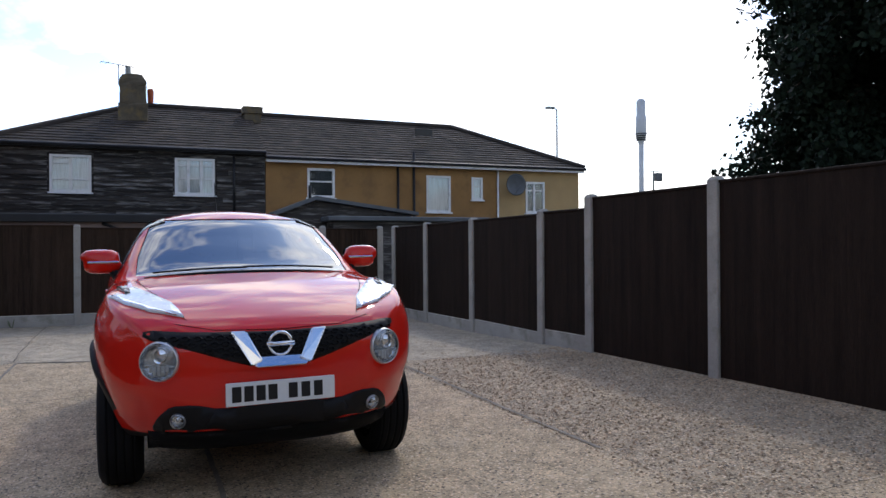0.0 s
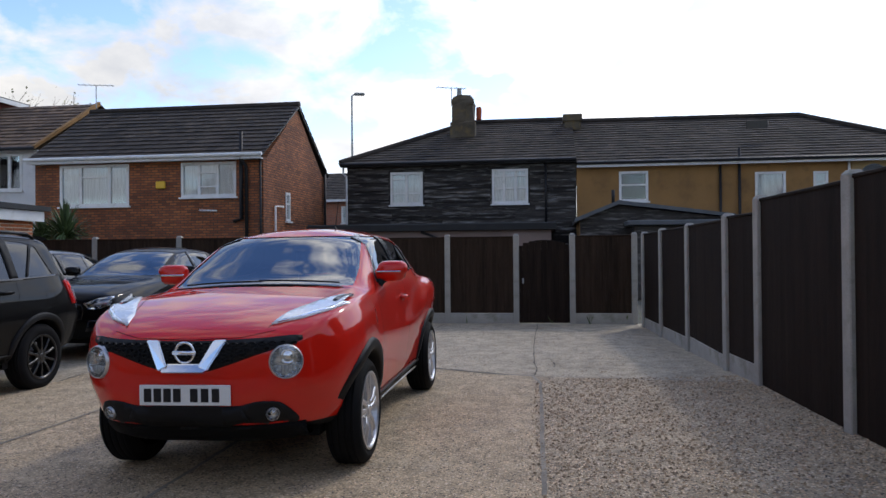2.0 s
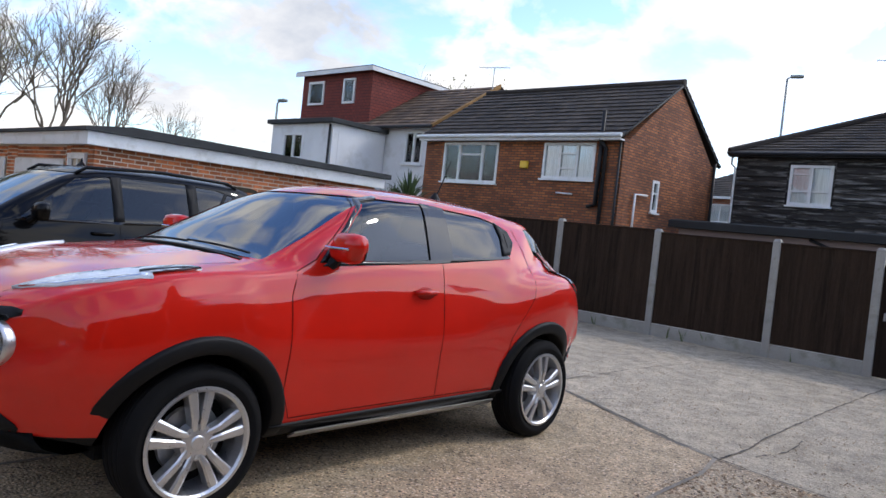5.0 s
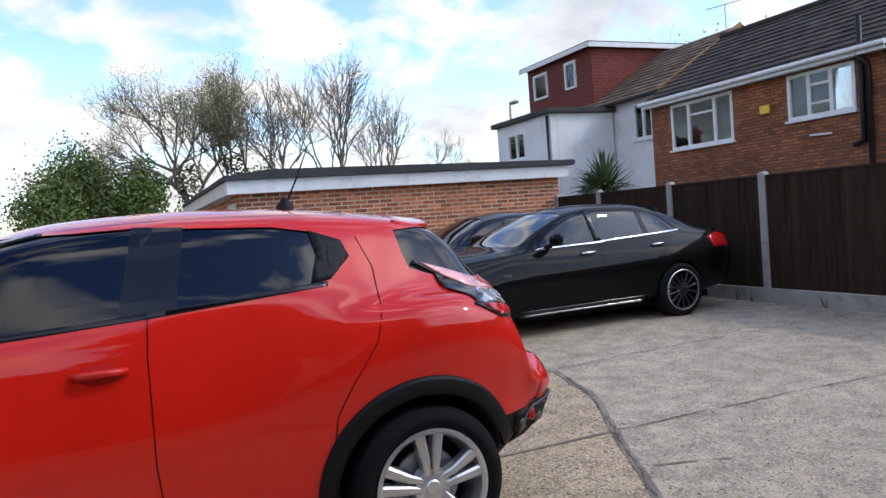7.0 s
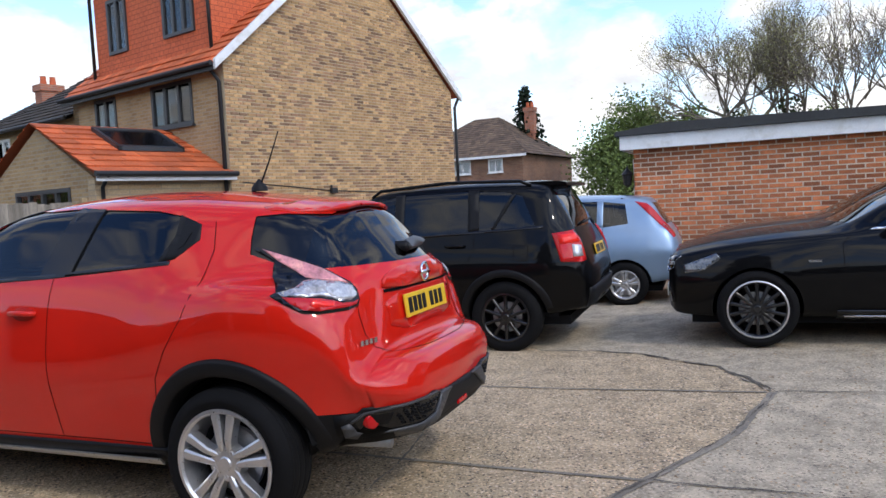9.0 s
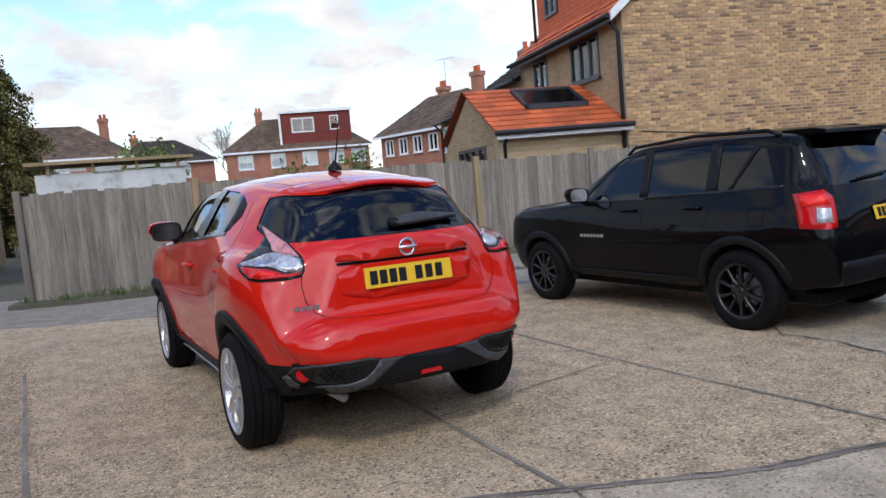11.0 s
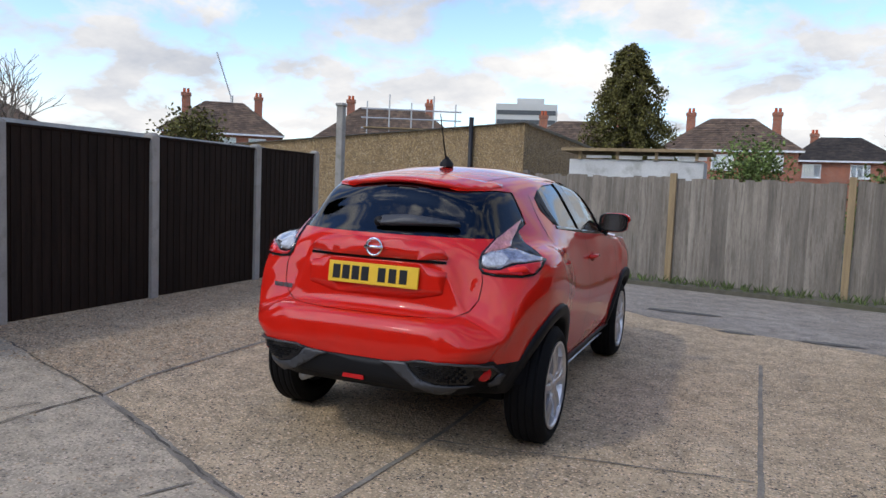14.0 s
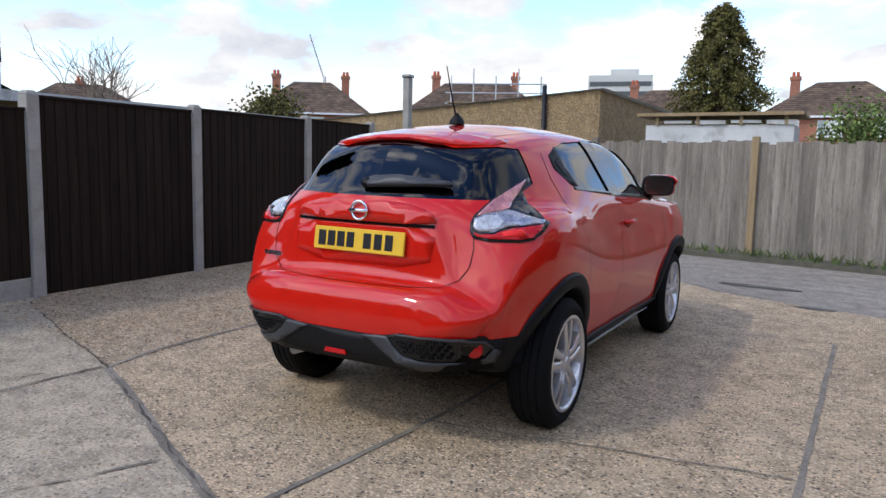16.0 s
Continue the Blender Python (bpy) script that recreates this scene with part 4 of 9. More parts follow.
aerial(bh, 3.4, 2.6, 7.0, 0.7, 0.4)
chimney(bh, 7.97, 3.3, 5.6, 6.62, 0.6, 0.5, STACK, 0)
pipe(bh, [(6.95, -0.06, 4.45), (6.95, -0.06, 2.2)], 0.04)
pipe(bh, [(-0.12, -0.1, 4.45), (-0.12, -0.12, 4.2), (-0.02, -0.06, 4.1), (-0.02, -0.06, 0)], 0.035, UPVC)

be = thing("black_house_extension", "low rendered back extension with a black felt roof edge", "extension", nearer(0.955, 1.6, -5.3, -5.25, 16.5))
wall("wall", be, P, 0, 7.35, 0, 2.05, [(5.5, 6.25, 1.35, 1.86)], PINK)
wall("wall", be, placer("e", 7.35), 0.26, 2.85, 0, 2.05, [], PINK)
wall("wall", be, placer("w"), 0.26, 2.85, 0, 2.05, [], PINK)
window(be, P, 5.5, 6.25, 1.35, 1.86, lights=(0.5,), bars=((0, 1, 0.5),), back=DARKROOM)
part("roof", boxes((-0.2, 7.5, -0.2, 2.88, 2.06, 2.28), bevel=0.02), FELT, be)
part("fascia", boxes((-0.22, 7.52, -0.23, -0.203, 2.06, 2.24)), GUTTER, be)
pipe(be, [(3.4, -0.08, 2.02), (4.0, -0.09, 1.8), (4.1, -0.08, 0)], 0.045)

# ochre pair of houses
oh = thing("ochre_house", "ochre rendered house with white eaves board under dark tiles", "house", nearer(0.955, 1.6, -5.3, 2.985, 19.4))
OW = [(1.40, 2.35, 3.05, 4.06), (5.75, 6.70, 2.60, 3.94), (7.55, 8.0, 3.08, 3.92)]
wall("wall", oh, P, 0, 8.7, 0, 4.32, OW, OCHRE)
window(oh, P, *OW[0], lights=(), bars=((0, 1, 0.55),), back=DARKROOM, label="white sash style window")
window(oh, P, *OW[1], lights=(), bars=(), label="white single pane window")
window(oh, P, *OW[2], lights=(), bars=((0, 1, 0.6),), label="small white window")
bm = bmesh.new()
slope(bm, (0, -0.25, 4.36), (12.4, -0.25, 4.36), (8.4, 4.0, 6.42), (0, 4.0, 6.46))
slope(bm, (12.4, -0.25, 4.36), (12.4, 8.2, 4.36), (8.4, 4.0, 6.42), (8.4, 4.0, 6.42))
slope(bm, (12.4, 8.2, 4.36), (0, 8.2, 4.36), (0, 4.0, 6.46), (8.4, 4.0, 6.42))
part("roof", bm, TILEDARK, oh)
ridge_tiles(oh, [(0, 4.0, 6.5), (8.4, 4.0, 6.46), (12.35, -0.2, 4.42)], TILEDARK)
part("fascia", boxes((0, 12.3, -0.27, -0.24, 4.20, 4.33)), WHITETRIM, oh)
part("soffit", boxes((0, 12.3, -0.238, -0.002, 4.26, 4.30)), WHITETRIM, oh)
gutter(oh, (0, -0.32, 4.34), (12.35, -0.32, 4.34), GUTTER)
part("rooflight", boxes((5.9, 6.6, 1.55, 1.62, 5.62, 5.9)), GLOSSBLACK, oh)
pipe(oh, [(4.65, -0.06, 4.2), (4.65, -0.06, 0)], 0.045)
pipe(oh, [(5.25, -0.07, 4.75), (5.25, -0.07, 0)], 0.05)
pipe(oh, [(8.62, -0.06, 4.2), (8.62, -0.06, 0)], 0.04, UPVC)
sh = thing("sand_house", "sand coloured rendered end house with a satellite dish", "house", nearer(0.955, 1.6, -5.3, 11.69, 19.4))
SW = (1.12, 1.95, 2.62, 3.82)
wall("wall", sh, P, 0, 3.5, 0, 4.32, [SW], SAND)
wall("wall", sh, placer("e", 3.5), 0.26, 8, 0, 4.32, [], SAND)
window(sh, P, *SW, lights=(0.45,), bars=((0, 1, 0.72),), back=DARKROOM)
dish = lathe(bmesh.new(), [(0.02, 0.12), (0.2, 0.09), (0.36, 0.02), (0.42, -0.04), (0.36, 0.0), (0.2, 0.07), (0.02, 0.1)], "y", 24, (0.5, -0.4, 3.66))
tube(dish, [(0.5, -0.28, 3.66), (0.5, 0.0, 3.5)], 0.025)
tube(dish, [(0.5, -0.35, 3.3), (0.5, -0.75, 3.6)], 0.012)
part("satellite_dish", dish, LEAD, sh, "dark grey satellite dish on a bracket", True)

oe = thing("ochre_house_extension", "grey felted lean-to extension with boarded gable", "extension", nearer(0.955, 1.6, -5.3, 2.98, 16.9))
part("wall", prism(bmesh.new(), [(0, 0), (0, 2.38), (1.15, 2.78), (4.3, 2.36), (4.3, 0)], "y", 0.05, 2.45), SIDING, oe)
part("roof", prism(bmesh.new(), [(-0.15, 2.40), (1.15, 2.92), (4.5, 2.46), (4.5, 2.36), (1.15, 2.80), (-0.15, 2.28)], "y", -0.15, 2.47), LEAD, oe)
part("side_wall", boxes((-0.02, 0.0, 0.06, 2.4, 0, 2.36)), OCHRE, oe)
part("low_roof", boxes((1.3, 6.6, -1.1, 0.0, 2.12, 2.26), bevel=0.02), LEAD, oe)
part("low_wall", boxes((1.5, 6.4, -0.9, 0.0, 0, 2.1)), SIDING, oe)
pipe(oe, [(1.0, 0.1, 2.8), (1.0, 0.1, 3.25)], 0.05, GUTTER, "flue")

# red brick house with gable
rb = thing("brick_house", "red brick house with dark tiled gable roof", "house", nearer(0.95, 3.3, -3.0, -13.9, 14.9))
R1, R2 = (0.85, 3.15, 2.90, 4.18), (4.85, 6.60, 3.12, 4.17)
wall("wall", rb, P, 0, 7.45, 0, 4.30, [R1, R2], BRICKRED)
GW = (1.85, 2.25, 2.45, 3.38)
wall("wall", rb, placer("e", 7.45), 0.26, 5.75, 0, 4.30, [GW], BRICKRED, gable=(3.0, 6.30), label="red brick gable wall")
wall("wall", rb, placer("w"), 0.26, 5.75, 0, 4.30, [], OCHRE, gable=(3.0, 6.30))
wall("wall", rb, placer("n", 7.45, 6.0), 0, 7.45, 0, 4.3, [], BRICKRED)
window(rb, P, *R1, lights=(0.3, 0.72), bars=((0.3, 0.72, 0.7),), label="wide white window with net curtains")
window(rb, P, *R2, lights=(0.33, 0.66), bars=((0.33, 0.66, 0.7), (0.33, 0.66, 0.3)), label="white three light window")
window(rb, placer("e", 7.45), *GW, lights=(), bars=((0, 1, 0.6),), label="narrow white gable window")
bm = bmesh.new()
slope(bm, (-0.1, -0.30, 4.33), (7.55, -0.30, 4.33), (7.55, 3.0, 6.42), (-0.1, 3.0, 6.42))
slope(bm, (7.55, 6.3, 4.33), (-0.1, 6.3, 4.33), (-0.1, 3.0, 6.42), (7.55, 3.0, 6.42))
part("roof", bm, TILEDARK, rb)
ridge_tiles(rb, [(-0.1, 3.0, 6.44), (7.55, 3.0, 6.44)], TILEDARK)
part("fascia", boxes((-0.05, 7.5, -0.33, -0.302, 4.20, 4.34)), WHITETRIM, rb)
part("soffit", boxes((-0.05, 7.45, -0.30, -0.003, 4.22, 4.26)), WHITETRIM, rb)
for y0, y1 in ((-0.28, 3.0), (6.28, 3.0)):
    bm = bmesh.new()
    prism(bm, [(y0, 4.28), (y0, 4.36), (y1, 6.44), (y1, 6.32)], "x", 7.46, 7.53)
    part("verge_board", bm, GUTTER, rb)
gutter(rb, (-0.1, -0.38, 4.33), (7.55, -0.38, 4.33), UPVC)
part("alarm_box", boxes((4.05, 4.35, -0.08, -0.002, 3.40, 3.62), bevel=0.02), YELLOWPLATE, rb, "yellow alarm box")
pipe(rb, [(6.85, -0.3, 4.25), (6.95, -0.08, 4.0), (6.95, -0.08, 0.0)], 0.055)
pipe(rb, [(6.78, -0.07, 5.05), (6.78, -0.07, 2.45), (6.55, -0.08, 2.38)], 0.06)
pipe(rb, [(7.38, -0.06, 4.25), (7.38, -0.06, 0)], 0.035)
pipe(rb, [(7.51, 5.9, 4.4), (7.51, 5.9, 0)], 0.05)
pipe(rb, [(5.45, -0.06, 2.72), (6.0, -0.06, 2.70)], 0.025, UPVC)
pipe(rb, [(7.53, 0.75, 1.2), (7.53, 0.75, 2.86), (7.53, 1.45, 2.88)], 0.035, UPVC)
aerial(rb, 0.1, 3.0, 6.6, 0.8, 0.3)

# white rendered house with a red tile-hung loft box
wh = thing("white_house", "white rendered house with a red tile-hung loft dormer", "house", Matrix.Translation((-22.2, 15.15, 0)))
V1 = (6.95, 7.85, 3.45, 4.62)
wall("wall", wh, P, 0, 8.38, 0, 4.72, [V1], WHITEWALL)
wall("wall", wh, placer("w"), 0.26, 6, 0, 4.72, [], WHITEWALL)
window(wh, P, *V1, lights=(0.5,), bars=(), frame=UPVC, back=DARKROOM)
bm = bmesh.new()
slope(bm, (-0.2, -0.3, 4.74), (8.5, -0.3, 4.74), (8.5, 3.1, 6.78), (-0.2, 3.1, 6.78))
slope(bm, (8.5, 6.4, 4.74), (-0.2, 6.4, 4.74), (-0.2, 3.1, 6.78), (8.5, 3.1, 6.78))
part("roof", bm, TILEBROWN, wh)
bm = bmesh.new()
prism(bm, [(-0.3, 4.70), (-0.3, 4.80), (3.1, 6.86), (3.1, 6.70)], "x", 8.39, 8.50)
part("verge_board", bm, OCHRE, wh)
gutter(wh, (0, -0.36, 4.72), (8.5, -0.36, 4.72))
part("dormer", boxes((0.4, 4.7, 0.15, 4.0, 4.95, 7.0)), HUNG, wh, "dormer box hung with dark red tiles")
part("dormer_roof", boxes((0.2, 4.9, -0.1, 4.2, 7.003, 7.10)), FELT, wh)
part("dormer_fascia", boxes((0.2, 4.9, -0.13, -0.103, 6.90, 7.06), (4.903, 4.93, -0.1, 4.1, 6.90, 7.06)), WHITETRIM, wh)
pd = lambda u, d, z: (u, 0.15 + d - 0.03, z)
window(wh, pd, 0.85, 1.85, 5.75, 6.70, lights=(), bars=(), sill=False, back=CURTAIN)
window(wh, pd, 3.05, 3.75, 5.75, 6.72, lights=(), bars=(), sill=False, back=CURTAIN)
we = thing("white_extension", "white rendered two storey back extension with a dark flat roof", "extension", Matrix.Translation((-19.8, 12.7, 0)))
EW = (0.75, 1.95, 3.25, 4.18)
wall("wall", we, P, 0, 3.55, 0, 4.50, [EW], WHITEWALL)
wall("wall", we, placer("e", 3.55), 0.26, 2.4, 0, 4.50, [], WHITEWALL)
wall("wall", we, placer("w"), 0.26, 2.4, 0, 4.50, [], WHITEWALL)
window(we, P, *EW, lights=(0.5,), bars=(), back=DARKROOM)
part("roof", boxes((-0.15, 3.7, -0.18, 2.42, 4.502, 4.66), bevel=0.015), FELT, we)
pipe(we, [(3.45, -0.06, 4.45), (3.45, -0.06, 0)], 0.04)

# brick garage block
ga = thing("garage_block", "low red brick garage with white fascia and felt roof", "garage", Matrix.Translation((-8.46, 1.90, 0)) @ Matrix.Diagonal((1, 1, 0.925, 1)))
part("core", boxes((-8.5, -0.02, 0.02, 5.98, -0.1, 2.26)), MORTAR, ga, "pale mortar joints of the brickwork")
part("fascia", boxes((-8.7, 0.16, -0.18, -0.155, 2.24, 2.47), (0.135, 0.16, -0.155, 6.12, 2.24, 2.47)), WHITETRIM, ga)
part("soffit", boxes((-8.7, 0.134, -0.154, 6.1, 2.265, 2.30)), WHITETRIM, ga)
bm = bmesh.new()
prism(bm, [(-0.24, 2.475), (-0.24, 2.54), (0.5, 2.64), (6.25, 2.58), (6.25, 2.475)], "x", -8.8, 0.22)
part("roof", bm, FELT, ga, "black felt roof with a drip edge")
part("door", boxes((-3.6, -1.2, -0.03, 0.0, 0, 1.98), bevel=0.01), UPVC, ga, "white up-and-over garage door")
part("door", boxes((-6.6, -4.2, -0.03, 0.0, 0, 1.98), bevel=0.01), UPVC, ga, "white up-and-over garage door")
dr = part("door_frame", boxes((-0.98, -0.90, -0.04, 0.0, 0, 2.0), (-0.35, -0.27, -0.04, 0.0, 0, 2.0), (-0.98, -0.27, -0.045, 0.0, 2.0, 2.1)), UPVC, ga)
part("door", boxes((-0.898, -0.352, -0.02, 0.0, 0, 1.1), (-0.898, -0.86, -0.02, 0.0, 1.1, 2.0), (-0.39, -0.352, -0.02, 0.0, 1.1, 2.0), (-0.64, -0.60, -0.02, 0.0, 1.1, 2.0), (-0.858, -0.392, -0.02, 0, 1.5, 1.54)), UPVC, ga, "white side door with small panes")
part("lantern", lathe(bmesh.new(), [(0.01, 1.62), (0.06, 1.66), (0.08, 1.82), (0.10, 1.84), (0.02, 1.94), (0.01, 2.0)], "z", 8, (-0.15, -0.12, 0)), GUTTER, ga, "old wall lantern")


# tan brick house, turned to the yard
TURN = math.atan2(0.262, -0.965)
MT = Matrix.Translation((-9.64, -6.63, -0.16)) @ Matrix.Rotation(TURN, 4, "Z")
th = thing("tan_house", "tan brick house with gable end, white bargeboards and orange roof", "house", MT)
PW = placer("w")
T1, T2 = (1.15, 2.75, 3.62, 4.62), (4.3, 5.3, 3.55, 4.62)
part("gable_core", prism(bmesh.new(), [(0.0, -0.1), (8.2, -0.1), (8.2, 4.85), (4.1, 8.38), (0.0, 4.85)], "y", 0.014, 0.27), TANMORTAR, th, "mortar joints of the gable")
wall("wall", th, PW, 0.28, 6.4, -0.1, 4.85, [T1, T2, (1.2, 2.6, 0.9, 2.2)], TANPLAIN)
wall("wall", th, placer("e", 8.2), 0.28, 6.4, -0.1, 4.85, [], TANPLAIN)
window(th, PW, *T1, lights=(0.33, 0.66), bars=(), frame=ANTHRACITE, back=CURTAIN, label="dark framed three light window")
window(th, PW, *T2, lights=(0.5,), bars=(), frame=ANTHRACITE, back=DARKROOM, label="dark framed window")
bm = bmesh.new()
slope(bm, (-0.32, 6.4, 4.72), (-0.32, -0.12, 4.72), (4.1, -0.12, 8.55), (4.1, 6.4, 8.55))
slope(bm, (8.52, -0.12, 4.72), (8.52, 6.4, 4.72), (4.1, 6.4, 8.55), (4.1, -0.12, 8.55))
part("roof", bm, TILERED, th, "bright orange new roof tiles")
part("party_wall", prism(bmesh.new(), [(0.0, -0.1), (8.2, -0.1), (8.2, 4.70), (4.1, 8.30), (0.0, 4.70)], "y", 6.14, 6.38), TANPLAIN, th)
for x0, x1 in ((-0.32, 4.1), (8.52, 4.1)):
    bm = bmesh.new()
    prism(bm, [(x0, 4.60), (x0, 4.80), (x1, 8.60), (x1, 8.36)], "y", -0.17, -0.09)
    part("bargeboard", bm, WHITETRIM, th)
gutter(th, (-0.38, -0.1, 4.72), (-0.38, 6.4, 4.72))
part("fascia", boxes((-0.33, -0.30, -0.1, 6.4, 4.58, 4.70)), GUTTER, th)
pipe(th, [(-0.3, 0.12, 4.7), (-0.06, 0.10, 4.4), (-0.06, 0.10, 0)], 0.045)
pipe(th, [(8.5, -0.04, 4.7), (8.26, -0.06, 4.4), (8.26, -0.06, 0)], 0.045)
part("dormer", boxes((0.35, 4.0, 0.75, 5.6, 4.95, 7.95)), HUNGORANGE, th, "big dormer hung with orange tiles")
part("dormer_roof", boxes((0.1, 4.1, 0.55, 5.8, 7.953, 8.1)), FELT, th)
pdm = lambda u, d, z: (0.35 + d - 0.03, u, z)
window(th, pdm, 1.35, 2.55, 5.75, 7.2, lights=(0.33, 0.66), bars=(), frame=ANTHRACITE, sill=False, back=CURTAIN, label="dark framed dormer window")
window(th, pdm, 4.1, 4.95, 5.75, 7.1, lights=(0.5,), bars=(), frame=ANTHRACITE, sill=False, back=CURTAIN, label="dark framed dormer window")
pipe(th, [(0.1, 5.7, 7.9), (0.28, 5.68, 7.7), (0.28, 5.68, 5.0)], 0.045)
pipe(th, [(0.28, 0.8, 7.9), (0.28, 0.72, 5.0)], 0.04)
for x, z in ((2.95, 1.95), (7.2, 1.75)):
    part("floodlight", boxes((x - 0.1, x + 0.1, -0.14, -0.04, z, z + 0.13), (x - 0.02, x + 0.02, -0.04, 0.014, z + 0.03, z + 0.2), bevel=0.01), GUTTER, th, "small black floodlight")
bm = tube(bmesh.new(), [(0.3, -0.01, 2.25), (2.0, -0.012, 2.1), (2.9, -0.012, 2.02), (5.0, -0.012, 1.93), (7.2, -0.012, 1.85), (8.1, -0.012, 1.98)], 0.012, n=5)
part("cable", bm, GUTTER, th, "black cable clipped along the gable")

te = thing("tan_house_extension", "single storey extension with orange tiles and a rooflight", "extension", MT @ Matrix.Translation((-2.9, 0.18, 0.25)))
wall("wall", te, P, 0, 2.98, -0.1, 2.12, [], PALEBRICK)
wall("wall", te, PW, 0.26, 4.4, -0.1, 2.12, [(0.9, 3.2, 0.2, 2.0)], TANPLAIN, gable=None)
bm = bmesh.new()
prism(bm, [(0.0, 2.12), (4.4, 2.12), (2.1, 3.22)], "x", 0.0, 0.24)
part("gable", bm, TANPLAIN, te)
window(te, PW, 0.9, 3.2, 0.2, 2.0, lights=(0.25, 0.5, 0.75), bars=(), frame=ANTHRACITE, back=DARKROOM, sill=False, label="dark framed folding doors")
bm = bmesh.new()
slope(bm, (-0.12, -0.25, 2.20), (2.97, -0.25, 2.20), (2.97, 2.1, 3.34), (-0.12, 2.1, 3.34))
slope(bm, (2.97, 4.6, 2.20), (-0.12, 4.6, 2.20), (-0.12, 2.1, 3.34), (2.97, 2.1, 3.34))
part("roof", bm, TILERED, te)
part("fascia", boxes((-0.1, 2.98, -0.28, -0.252, 2.05, 2.18)), WHITETRIM, te)
gutter(te, (-0.15, -0.33, 2.18), (2.98, -0.33, 2.18))
pipe(te, [(0.12, -0.28, 2.16), (0.12, -0.05, 1.95), (0.12, -0.05, 0)], 0.04)
rl = bmesh.new()
for x0, x1, y0, y1, zz in ((0.95, 2.45, 0.75, 1.75, 0.06),):
    for a, b, c, d in ((x0, x1, y0, y0 + 0.07), (x0, x1, y1 - 0.07, y1), (x0, x0 + 0.07, y0, y1), (x1 - 0.07, x1, y0, y1)):
        vs = [rl.verts.new((x, y, 2.20 + (y + 0.25) * 0.485 + h)) for h in (0.03, 0.12) for x, y in ((a, c), (b, c), (b, d), (a, d))]
        for q in ((0, 1, 2, 3), (4, 5, 6, 7), (0, 1, 5, 4), (1, 2, 6, 5), (2, 3, 7, 6), (3, 0, 4, 7)):
            rl.faces.new([vs[i] for i in q])
bmesh.ops.recalc_face_normals(rl, faces=rl.faces[:])
part("rooflight_frame", rl, ANTHRACITE, te)
gl = bmesh.new()
gl.faces.new([gl.verts.new((x, y, 2.20 + (y + 0.25) * 0.485 + 0.09)) for x, y in ((0.95, 0.75), (2.45, 0.75), (2.45, 1.75), (0.95, 1.75))])
part("rooflight_pane", gl, GLOSSBLACK, te)

# terrace running on behind the tan house
for y0, L, eave, ridge, stack in ((6.41, 5.2, 4.38, 7.0, 0.7), (11.62, 5.6, 4.02, 6.4, 4.6)):
    tt = thing("terrace_house", "tan brick terrace house with dark tiled roof and white windows", "house", MT @ Matrix.Translation((0.12, y0, 0)), group="stepped terrace")
    TH = [(0.6 + k * 1.75, 1.6 + k * 1.75, eave - 1.25, eave - 0.2) for k in range(3)]
    wall("wall", tt, PW, 0, L, -0.1, eave, TH, TANPLAIN)
    wall("wall", tt, placer("n", 0.0, L), 0.25, 7.9, -0.1, eave, [], TANPLAIN)
    for h in TH:
        window(tt, PW, *h, lights=(0.5,), bars=(), back=CURTAIN)
    bm = bmesh.new()
    slope(bm, (-0.3, L, eave - 0.04), (-0.3, 0, eave - 0.04), (4.0, 0, ridge), (4.0, L, ridge))
    slope(bm, (8.2, 0, eave - 0.04), (8.2, L, eave - 0.04), (4.0, L, ridge), (4.0, 0, ridge))
    part("roof", bm, TILEDARK, tt)
    part("gable", prism(bmesh.new(), [(0.0, eave), (8.0, eave), (4.0, ridge - 0.06)], "y", L - 0.24, L - 0.02), TANPLAIN, tt)
    gutter(tt, (-0.36, 0, eave - 0.04), (-0.36, L, eave - 0.04))
    pipe(tt, [(-0.34, L - 0.2, eave - 0.06), (-0.06, L - 0.2, eave - 0.35), (-0.06, L - 0.2, 0)], 0.045)
    chimney(tt, 4.0, stack, ridge - 0.5, ridge + 0.5, 0.8, 0.55, BRICKFAR, 2)


def far_house(x, y, ang, L, D, eave, ridge, hip, wallmat, roofmat, windows, stacks=(), label="brick house with brown hipped roof"):
    h = thing("far_house", label, "house", Matrix.Translation((x, y, 0)) @ Matrix.Rotation(ang, 4, "Z"), group="distant houses")
    wall("wall", h, P, 0, L, -0.3, eave, windows, wallmat)
    wall("wall", h, placer("e", L), 0.26, D, -0.3, eave, [], wallmat)
    wall("wall", h, placer("w"), 0.26, D, -0.3, eave, [], wallmat)
    for w in windows:
        window(h, P, *w, lights=(0.33, 0.66) if w[1] - w[0] > 1.4 else (0.5,), bars=(), back=CURTAIN)
    bm = bmesh.new()
    o, ym = 0.35, D / 2
    slope(bm, (-o, -o, eave), (L + o, -o, eave), (L - hip, ym, ridge), (hip, ym, ridge))
    slope(bm, (L + o, D + o, eave), (-o, D + o, eave), (hip, ym, ridge), (L - hip, ym, ridge))
    slope(bm, (-o, D + o, eave), (-o, -o, eave), (hip, ym, ridge), (hip, ym, ridge))
    slope(bm, (L + o, -o, eave), (L + o, D + o, eave), (L - hip, ym, ridge), (L - hip, ym, ridge))
    part("roof", bm, roofmat, h)
    part("fascia", boxes((-o, L + o, -o - 0.03, -o, eave - 0.14, eave)), WHITETRIM, h)
    for sx, sy, st in stacks:
        chimney(h, sx, sy, eave + 0.5, st - 0.4, 0.62, 0.5, BRICKFAR, 2)
    return h


def wins(xs, w, z0, z1):
    return [(x, x + w, z0, z1) for x in xs]


